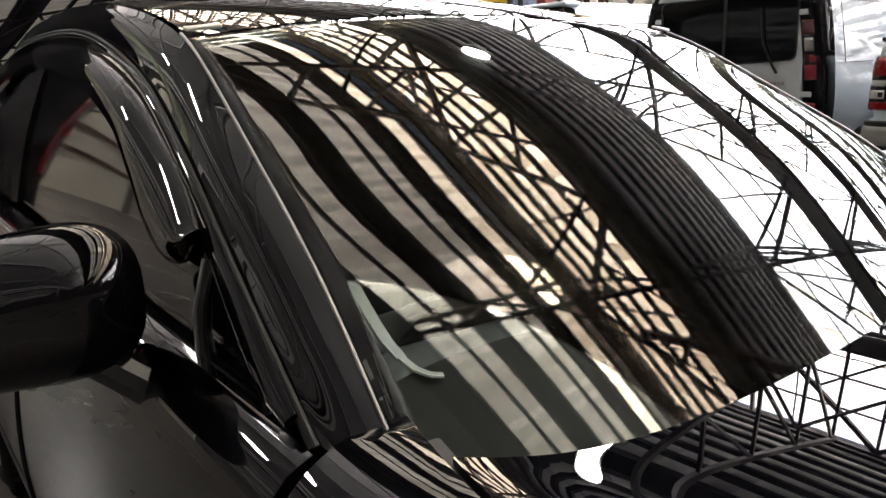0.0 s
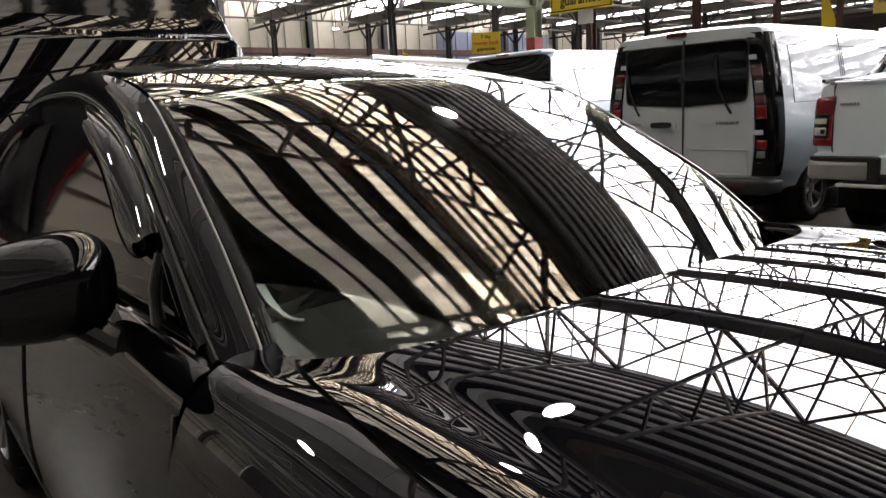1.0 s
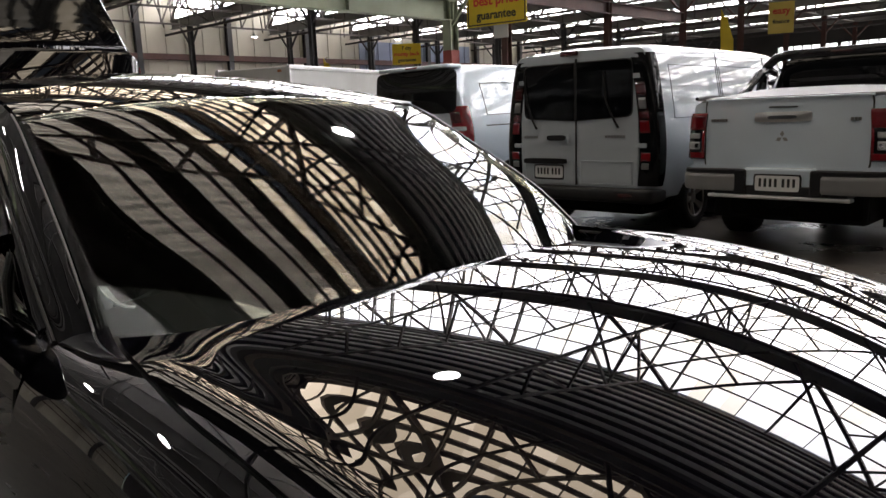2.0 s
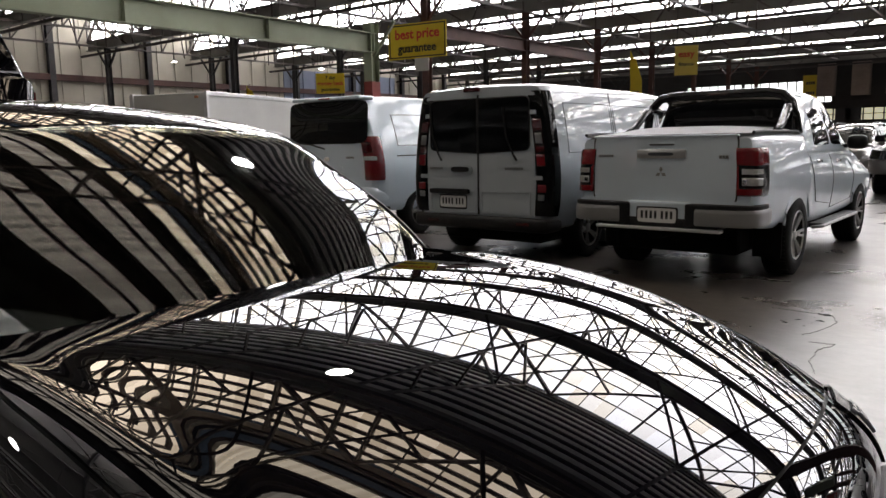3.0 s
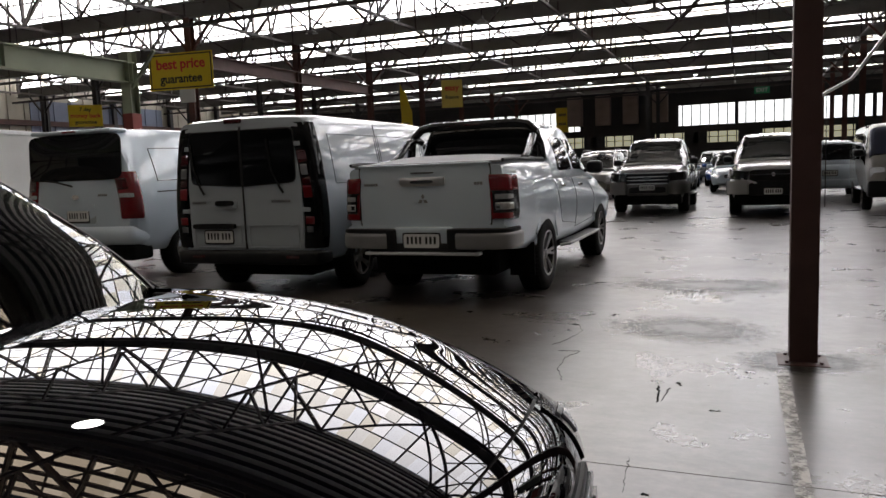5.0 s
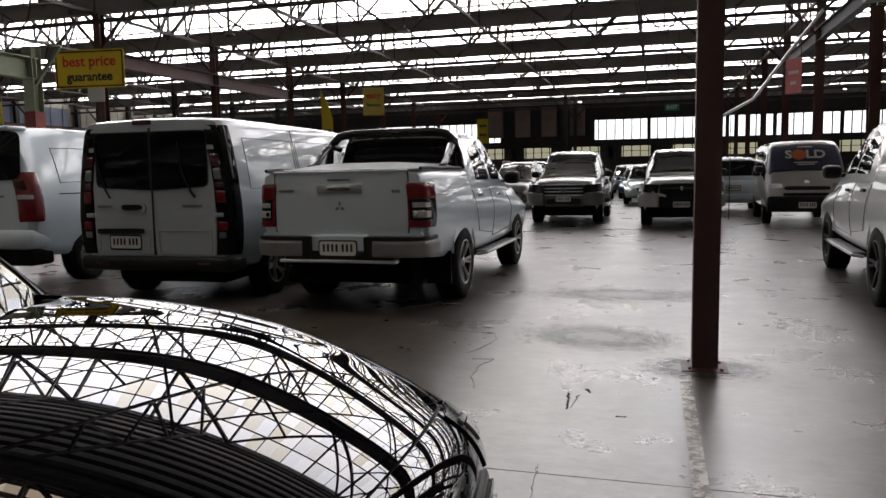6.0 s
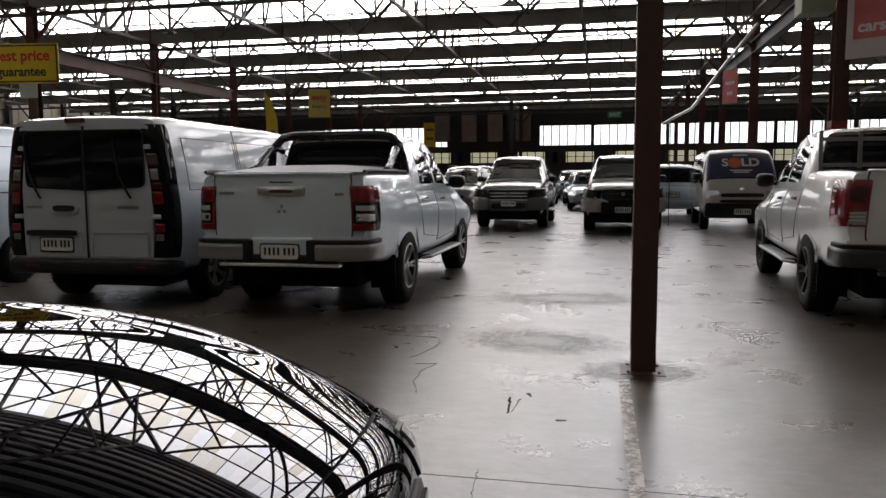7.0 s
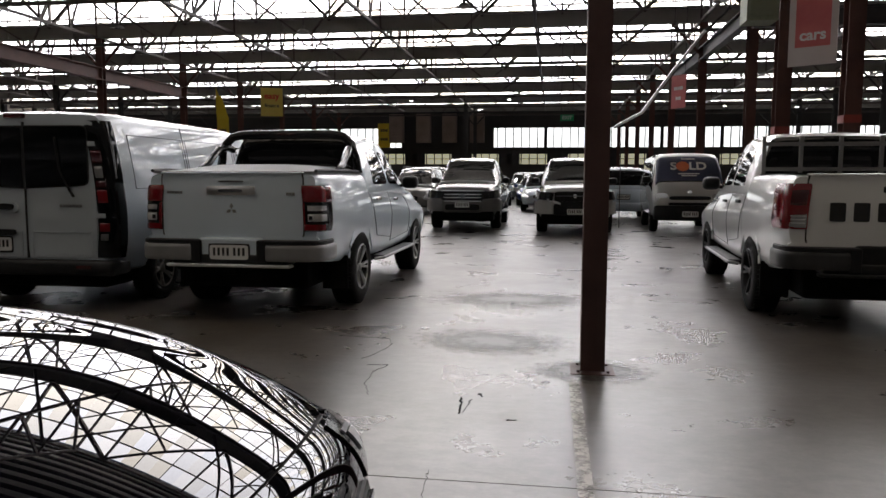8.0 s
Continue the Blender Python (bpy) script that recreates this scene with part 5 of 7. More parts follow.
def front_van(label, m):
    """Forward-control van facing the aisle, with a navy banner over its windscreen."""
    t = thing("van", label, "van", m, "parked vans")
    h = Hull([(0.0, 0.50, 1.85, 0.80, 0.84, 0.95, 0.70, 0.12, 0.02), (0.2, 0.42, 1.96, 0.83, 0.86, 0.95, 0.74, 0.13, 0.03), (2.0, 0.40, 1.98, 0.84, 0.87, 0.95, 0.74, 0.13, 0.03),
              (3.55, 0.40, 1.96, 0.84, 0.87, 0.95, 0.74, 0.13, 0.03), (3.8, 0.40, 1.86, 0.84, 0.87, 0.95, 0.745, 0.13, 0.03), (4.42, 0.40, 1.20, 0.82, 0.86, 0.9, 0.78, 0.1, 0.02),
              (4.58, 0.40, 0.98, 0.80, 0.84, 0.75, 0.76, 0.08, 0.01), (4.68, 0.42, 0.72, 0.74, 0.78, 0.6, 0.70, 0.05, 0.0)])
    body = part("body", h.mesh(bmesh.new(), 60, 44), [M_CREAM, M_UNDER], t, smooth=True)
    carved(body, [(1.0, 0.34, 0.39, 0.865), (3.6, 0.34, 0.39, 0.865)])
    van_wheels(t, (1.0, 3.6), 0.75, 0.33, 0.2)
    part("windscreen", h.skin(bmesh.new(), [(4.38, -0.245), (4.38, 0.245), (3.84, 0.205), (3.84, -0.205)], 0.004, 0.008, 0.12), M_SCREEN, t)
    ban = part("banner", h.skin(bmesh.new(), [(4.36, -0.235), (4.36, 0.235), (3.80, 0.205), (3.80, -0.205)], 0.014, 0.006, 0.06), M_NAVY, t, "navy banner across the windscreen reading sold")
    pa, pb = h.point(4.30, 0.02), h.point(3.95, 0.02)
    tilt = math.degrees(math.atan2(pb.z - pa.z, pa.x - pb.x))
    mid = h.point(4.10, 0.02, 0.04)
    base = pose(mid.x, 0, mid.z) @ pose(0, 0, 0, 0, 0, 90) @ pose(0, 0, 0, tilt, 0, 0)
    writing("banner_writing", "SOLD", 0.34, M_PLATE, ban, base, 0.003)
    bm = lathe(bmesh.new(), [(0, 0.006), (0.16, 0.006), (0.16, 0.0)], 12, "z")
    part("banner_star", put(bm, base @ pose(-0.135, 0, 0.0)), M_ORANGE, ban)
    bm = bmesh.new()
    for y, w in ((0.24, 0.32), (-0.24, 0.5), (-0.30, 0.36)):
        box(bm, -w / 2, w / 2, y - 0.016, y + 0.016, 0.0, 0.004)
    part("banner_small_print", put(bm, base), M_PLATE, ban)
    part("grille", put(plate(0.95, 0.09, 0.02, 0.3, 8), front(4.62, 0, 0.88)), M_PLASTIC, t)
    part("lower_grille", put(plate(1.0, 0.07, 0.02, 0.3, 8), front(4.68, 0, 0.74)), M_PLASTIC, t)
    part("bumper", box(bmesh.new(), 4.35, 4.76, -0.83, 0.83, 0.34, 0.70, 0.06), M_PLASTIC, t, smooth=True, angle=60)
    part("badge", put(plate(0.11, 0.08, 0.012, 0.9, 8), front(4.56, 0, 1.02)), M_CHROME, t)
    number_plate(t, front(4.78, 0, 0.50))
    for s in (-1, 1):
        part("headlamp", put(plate(0.30, 0.20, 0.06, 0.4, 10), front(4.56, s * 0.66, 0.89)), M_LENS, t, smooth=True)
        part("front_door_glass", h.skin(bmesh.new(), [(3.2, s * 0.48), (4.25, s * 0.48), (3.86, s * 0.29), (3.2, s * 0.29)], 0.004, 0.008, 0.2), M_TINT, t)
        part("side_glass", h.skin(bmesh.new(), [(1.6, s * 0.48), (3.0, s * 0.48), (3.0, s * 0.29), (1.6, s * 0.29)], 0.004, 0.008, 0.2), M_TINT, t)
        fin_mirror(t, 4.15, s * 0.85, 1.32, M_PLASTIC, s)
    return t


front_van("cream-white van facing the aisle with a navy sold banner", pose(3.75, 23.3, 0, 0, 0, -92.5))


# ---- other parked cars: hatch-backed wagons, near and far ----
def wagon(label, m, coat, name="car", length=4.5, height=1.68, half=0.91, belt=0.60, rack=False):
    t = thing(name, label, "car", m, "parked cars")
    L, H, W = length, height, half
    b = belt * H
    low = Hull([(0.03, 0.46, 0.86, W - 0.2, W - 0.12, 0.6, W - 0.2, 0.06, 0), (0.14, 0.38, b - 0.02, W - 0.1, W - 0.03, 0.7, W - 0.10, 0.08, 0.01), (0.5, 0.32, b + 0.02, W - 0.05, W, 0.7, W - 0.09, 0.08, 0.01),
                (0.55 * L, 0.28, b, W - 0.04, W, 0.7, W - 0.08, 0.08, 0.01), (0.72 * L, 0.28, b - 0.03, W - 0.04, W, 0.7, W - 0.12, 0.12, 0.03), (0.92 * L, 0.28, b - 0.14, W - 0.10, W - 0.05, 0.62, W - 0.22, 0.12, 0.03),
                (L, 0.36, 0.66, W - 0.3, W - 0.26, 0.55, W - 0.36, 0.06, 0.01)])
    body = part("body", low.mesh(bmesh.new(), 50, 40), [coat, M_UNDER], t, smooth=True)
    carved(body, [(0.19 * L, 0.34, 0.40, W), (0.79 * L, 0.34, 0.40, W)])
    cab = Hull([(0.16, b - 0.12, b + 0.04, W - 0.14, W - 0.12, b - 0.06, W - 0.16, 0.05, 0), (0.34, b - 0.12, H - 0.14, W - 0.12, W - 0.10, b - 0.06, W - 0.26, 0.1, 0.02), (0.6, b - 0.12, H - 0.04, W - 0.12, W - 0.10, b - 0.06, W - 0.28, 0.12, 0.03),
                (0.38 * L, b - 0.12, H, W - 0.12, W - 0.10, b - 0.06, W - 0.28, 0.12, 0.03), (0.52 * L, b - 0.12, H - 0.05, W - 0.12, W - 0.10, b - 0.06, W - 0.27, 0.12, 0.03), (0.76 * L, b - 0.12, b + 0.0, W - 0.14, W - 0.12, b - 0.06, W - 0.18, 0.05, 0.02)])
    part("cabin", cab.mesh(bmesh.new(), 40, 40), coat, t, smooth=True)
    for s in (-1, 1):
        part("front_door_glass", cab.skin(bmesh.new(), [(0.43 * L, s * 0.52), (0.69 * L, s * 0.50), (0.55 * L, s * 0.29), (0.43 * L, s * 0.29)], 0.004, 0.008, 0.25), M_TINT, t)
        part("rear_door_glass", cab.skin(bmesh.new(), [(0.24 * L, s * 0.52), (0.42 * L, s * 0.52), (0.42 * L, s * 0.29), (0.24 * L, s * 0.29)], 0.004, 0.008, 0.22), M_TINT, t)
        part("quarter_glass", cab.skin(bmesh.new(), [(0.11 * L, s * 0.52), (0.23 * L, s * 0.52), (0.23 * L, s * 0.29), (0.15 * L, s * 0.29)], 0.004, 0.008, 0.3), M_TINT, t)
        part("tail_lamp", low.skin(bmesh.new(), [(0.10, s * 0.24), (0.45, s * 0.33), (0.42, s * 0.46), (0.10, s * 0.44)], 0.008, 0.03, 0.35), M_RED, t, smooth=True)
        part("headlamp", low.skin(bmesh.new(), [(0.985 * L, s * 0.20), (0.91 * L, s * 0.30), (0.90 * L, s * 0.42), (0.985 * L, s * 0.40)], 0.008, 0.03, 0.35), M_LENS, t, smooth=True)
        bm = bmesh.new()
        low.gap(bm, [(0.43 * L, s * 0.26), (0.43 * L, s * 0.76)])
        low.gap(bm, [(0.68 * L, s * 0.28), (0.70 * L, s * 0.76), (0.25 * L, s * 0.76)])
        part("door_gap", bm, M_SEAL, t)
        fin_mirror(t, 0.665 * L, s * (W - 0.08), b + 0.05, coat, s)
        for x in (0.19 * L, 0.79 * L):
            wheel(t, x, s * (W - 0.12), 0.335, 0.22, 0.66, 5)
    part("rear_glass", cab.skin(bmesh.new(), [(0.185, -0.24), (0.185, 0.24), (0.37, 0.20), (0.37, -0.20)], 0.004, 0.008, 0.2), M_TINT, t)
    part("windscreen", cab.skin(bmesh.new(), [(0.74 * L, -0.24), (0.74 * L, 0.24), (0.545 * L, 0.205), (0.545 * L, -0.205)], 0.004, 0.008, 0.15), M_SCREEN, t)
    part("grille", put(plate(0.75, 0.16, 0.03, 0.4, 10), front(L - 0.01, 0, 0.62)), M_PLASTIC, t)
    part("rear_bumper", box(bmesh.new(), -0.02, 0.3, -W + 0.1, W - 0.1, 0.36, 0.62, 0.08), coat, t, smooth=True, angle=60)
    number_plate(t, front(L + 0.03, 0, 0.48))
    number_plate(t, rear(-0.02, 0, 0.78))
    if rack:
        for s in (-1, 1):
            part("roof_rail", tube(bmesh.new(), [(0.6, s * (W - 0.32), H - 0.02), (0.75, s * (W - 0.32), H + 0.05), (0.50 * L, s * (W - 0.32), H + 0.05), (0.54 * L, s * (W - 0.32), H - 0.03)], 0.018, 6), M_PLASTIC, t)
    return t


wagon("tall black wagon parked behind the black hatchback", pose(-5.0, 1.30, 0, 0, 0, 180), M_BLACK, "wagon", 5.0, 2.45, 1.10, 0.75)
for lab, x, y, a, coat, h in (("white wagon parked beyond the utes", -0.1, 30.0, -90, M_WHITE, 1.6), ("white wagon parked with its tail to the aisle", 2.45, 23.6, 88, M_WHITE, 1.7),
                              ("blue car parked far back in the hall", -0.6, 36.5, -90, M_BLUE, 1.55), ("dark grey car parked far back in the hall", -1.4, 43.0, -90, M_GREY, 1.7),
                              ("blue car parked far back in the hall", 1.6, 32.5, -90, M_BLUE, 1.75), ("silver wagon with a roof rail parked beyond the ute", -4.9, 26.5, -90, M_SILVER, 1.75),
                              ("dark grey wagon parked beyond the silver wagon", -5.3, 32.5, -90, M_GREY, 1.85), ("white wagon parked in the far row", -8.2, 26.8, -90, M_WHITE, 1.7),
                              ("white car parked far back in the hall", -2.6, 33.0, -90, M_WHITE, 1.5), ("silver car parked far back in the hall", 5.9, 34.0, -90, M_SILVER, 1.6),
                              ("dark grey car parked far back in the hall", 3.6, 36.0, -90, M_GREY, 1.5), ("blue car parked far back in the hall", 0.6, 42.0, -90, M_BLUE, 1.6)):
    wagon(lab, pose(x, y + (4.5 if a < 0 else 0), 0, 0, 0, a), coat, "car", 4.5, h, rack=(coat is M_SILVER))


def box_truck(m):
    t = thing("box_truck", "white box truck body behind the vans", "truck", m)
    bm = box(bmesh.new(), 0, 6.2, -1.1, 1.1, 0.85, 2.6, 0.03)
    part("box_body", bm, M_WHITEWALL, t)
    for z in (0.87, 2.58):
        for s in (-1, 1):
            part("corner_rail", box(bmesh.new(), -0.02, 6.22, s * 1.1 - 0.04, s * 1.1 + 0.04, z - 0.05, z + 0.05, 0.01), M_SATIN, t)
    for x in (0.0, 6.2):
        for s in (-1, 1):
            part("corner_post", box(bmesh.new(), x - 0.04, x + 0.04, s * 1.1 - 0.05, s * 1.1 + 0.05, 0.85, 2.6, 0.01), M_SATIN, t)
    part("marker_lamp", box(bmesh.new(), -0.05, -0.01, -0.9, -0.8, 2.47, 2.53, 0.008), M_AMBER, t)
    part("chassis", box(bmesh.new(), 0.2, 8.0, -0.45, 0.45, 0.55, 0.84), M_UNDER, t)
    cab = Hull([(6.5, 0.5, 2.1, 0.95, 1.0, 1.1, 0.85, 0.12, 0.02), (7.2, 0.5, 2.15, 0.95, 1.0, 1.1, 0.85, 0.14, 0.03), (7.7, 0.5, 1.9, 0.95, 1.0, 1.1, 0.86, 0.12, 0.03), (8.1, 0.5, 1.1, 0.92, 0.96, 0.9, 0.86, 0.08, 0.02)])
    part("cab", cab.mesh(bmesh.new(), 24, 40), M_WHITE, t, smooth=True)
    part("windscreen", cab.skin(bmesh.new(), [(8.05, -0.24), (8.05, 0.24), (7.7, 0.205), (7.7, -0.205)], 0.004, 0.008, 0.15), M_SCREEN, t)
    for x in (1.4, 7.1):
        for s in (-1, 1):
            wheel(t, x, s * 0.85, 0.40, 0.25, 0.6, 5, M_STEELG)
    return t


box_truck(pose(-16.3, 10.0, 0, 0, 0, 108))
# ---- the black hatchback beside the camera ----
def spline_weights(n, t):
    t = min(max(t, 0.0), n - 1 - 1e-9)
    i = int(t)
    f = t - i
    return i, ((1 - f) ** 3 / 6, (3 * f ** 3 - 6 * f * f + 4) / 6, (-3 * f ** 3 + 3 * f * f + 3 * f + 1) / 6, f ** 3 / 6)


def padded(net):
    """The net with its ends reflected, so that the surface runs through its outer rows."""
    rows = [[2 * r[0] - r[1], *r, 2 * r[-1] - r[-2]] for r in net]
    first = [2 * p - q for p, q in zip(rows[0], rows[1])]
    last = [2 * p - q for p, q in zip(rows[-1], rows[-2])]
    return np.array([[tuple(p) for p in r] for r in (first, *rows, last)])


def bspline(pad, u, v):
    """A point of the uniform cubic surface over a padded net; u and v count net rows."""
    i, a = spline_weights(pad.shape[0] - 2, u)
    j, b = spline_weights(pad.shape[1] - 2, v)
    return Vector(np.einsum("i,j,ijk->k", a, b, pad[i:i + 4, j:j + 4]))


class Sheet:
    def __init__(self, net, centre):
        self.net, self.centre = padded(net), Vector(centre)

    def point(self, u, v, off=0.0):
        p = bspline(self.net, u, v)
        if off:
            e = 0.02
            n = (bspline(self.net, u + e, v) - bspline(self.net, u - e, v)).cross(bspline(self.net, u, v + e) - bspline(self.net, u, v - e))
            if n.length > 1e-12:
                n.normalize()
                if n.dot(p - self.centre) < 0:
                    n = -n
                p = p + off * n
        return p

    def panel(self, f, nu, nv, thick=0.012, off=0.0):
        """A panel with thickness over (u, v) = f(s, t); its surface runs on smoothly into its neighbours."""
        return slab(bmesh.new(), lambda s, t, o: self.point(*f(s, t), off + o), nu, nv, thick)


def lerp(a, b, t):
    return a + (b - a) * t


def table(values, t):
    """Smooth value at t along evenly spaced entries."""
    return pchip(list(range(len(values))), values, t)


# front: rows run from the right sill over the bonnet to the left sill
ROW_Y = (0.0, 0.25, 0.48, 0.65, 0.77, 0.865, 0.915, 0.925, 0.90)
ROW_Z = (0.0, -0.003, -0.011, -0.021, -0.025, -0.070, -0.25, -0.45, -0.68)
ROW_Z_FRONT = (0.0, -0.008, -0.030, -0.060, -0.085, -0.14, -0.25, -0.40, -0.60)
ST_X = (-0.08, 0.20, 0.50, 0.80, 1.08, 1.29, 1.415, 1.49, 1.525, 1.52, 1.47)
ST_Z = (1.012, 1.010, 0.997, 0.962, 0.905, 0.845, 0.797, 0.735, 0.62, 0.45, 0.28)
ST_W = (1.0, 1.0, 1.0, 1.0, 0.985, 0.965, 0.94, 0.925, 0.92, 0.91, 0.91)
ST_SWEEP = (0.0, 0.0, 0.0, 0.005, 0.03, 0.075, 0.13, 0.17, 0.19, 0.20, 0.20)
ST_DROP = (1.0, 1.0, 1.0, 1.0, 0.97, 0.92, 0.8, 0.5, 0.25, 0.08, 0.0)
ST_BLEND = (0.0, 0.0, 0.0, 0.15, 0.5, 0.85, 1.0, 1.0, 1.0, 1.0, 1.0)


def front_net():
    net = []
    for i in range(len(ST_X)):
        row = []
        for j in list(range(8, 0, -1)) + list(range(9)):
            s = -1 if len(row) < 8 else 1
            f = ROW_Y[j] / 0.92
            row.append(Vector((ST_X[i] - ST_SWEEP[i] * f ** 2.2, s * ROW_Y[j] * ST_W[i], max(ST_Z[i] + lerp(ROW_Z[j], ROW_Z_FRONT[j], ST_BLEND[i]) * ST_DROP[i], 0.26))))
        net.append(row)
    return net


class BonnetSheet(Sheet):
    """The front's sheet with a soft ridge along each edge of the bonnet."""

    def point(self, u, v, off=0.0):
        p = Sheet.point(self, u, v, off)
        fade = min(max((p.x - 0.02) / 0.25, 0.0), 1.0) * min(max((1.15 - p.x) / 0.4, 0.0), 1.0)
        fade = fade * fade * (3 - 2 * fade)
        p.z += 0.008 * fade * math.exp(-((abs(p.y) - 0.745) / 0.055) ** 2)
        return p


NOSE = BonnetSheet(front_net(), (0.6, 0, 0.4))
SEAM = (3.40, 3.95, 4.20, 4.20, 4.10, 3.70, 2.80)


def seam_row(u):
    """The row at which the bonnet ends."""
    return table(SEAM, u)



def bonnet_back(w):
    """Net station of the bonnet's rear edge; w from -1 at the right seam to 1 at the left seam."""
    return 0.98 - 0.48 * abs(w) ** 3.2


def bonnet_front(w):
    return 5.66 - 0.22 * abs(w) ** 2


class Spline:
    """Natural cubic curve through evenly counted values."""

    def __init__(self, values):
        self.v = v = np.array(values, float)
        n = len(v)
        a, r = np.eye(n), np.zeros(n)
        for i in range(1, n - 1):
            a[i, i - 1:i + 2] = 1, 4, 1
            r[i] = 6 * (v[i - 1] - 2 * v[i] + v[i + 1])
        self.m = np.linalg.solve(a, r)

    def __call__(self, t):
        i = min(max(int(t), 0), len(self.v) - 2)
        f = t - i
        g = 1 - f
        return float(g * self.v[i] + f * self.v[i + 1] + (g ** 3 - g) * self.m[i] / 6 + (f ** 3 - f) * self.m[i + 1] / 6)


class Canopy:
    """Screen, roof and tail of the hatchback: point(u, w), w from -1 at the right edge to 1 at the left."""

    def __init__(self):
        self.mid = [Spline(k) for k in ((0.20, -0.03, -0.30, -0.58, -0.86, -1.268, -1.75, -2.242, -2.678, -2.987, -3.14),
                                        (0.930, 1.085, 1.238, 1.366, 1.461, 1.526, 1.548, 1.518, 1.412, 1.225, 1.04))]
        self.rim = [Spline(k) for k in ((0.035, -0.165, -0.38, -0.58, -0.80, -1.22, -1.72, -2.22, -2.68, -3.02, -3.16),
                                        (0.748, 0.723, 0.694, 0.667, 0.645, 0.625, 0.615, 0.60, 0.575, 0.57, 0.62),
                                        (0.925, 1.095, 1.222, 1.332, 1.412, 1.475, 1.49, 1.462, 1.365, 1.175, 1.02))]
        self.frame = [Spline(k) for k in ((-0.060, -0.235, -0.44, -0.64, -0.87, -1.30, -1.75, -2.20, -2.60, -2.85, -2.98),
                                          (0.795, 0.776, 0.745, 0.713, 0.682, 0.645, 0.632, 0.625, 0.632, 0.67, 0.72),
                                          (0.972, 1.078, 1.185, 1.270, 1.343, 1.420, 1.440, 1.420, 1.32, 1.16, 1.02))]

    def edge(self, u):
        return Vector([k(u) for k in self.rim])

    def seal(self, u):
        return Vector([k(u) for k in self.frame])

    def seal_at(self, x):
        """The seal line where it passes x."""
        lo, hi = 0.0, 10.0
        for _ in range(22):
            u = (lo + hi) / 2
            lo, hi = (u, hi) if self.frame[0](u) > x else (lo, u)
        return self.seal(lo)

    def raw(self, u, w):
        k, e = w * w, self.edge(u)
        return Vector((lerp(self.mid[0](u), e.x, k), e.y * w, lerp(self.mid[1](u), e.z, k)))

    def point(self, u, w, off=0.0):
        p = self.raw(u, w)
        if off:
            n = (self.raw(u, w + 0.01) - self.raw(u, w - 0.01)).cross(self.raw(u + 0.01, w) - self.raw(u - 0.01, w)).normalized()
            p = p + (off if n.z > 0 or (abs(n.z) < 0.3 and n.x < 0) else -off) * n
        return p

    def panel(self, f, nu, nv, thick=0.012, off=0.0):
        return slab(bmesh.new(), lambda a, q, o: self.point(*f(a, q), off + o), nu, nv, thick)


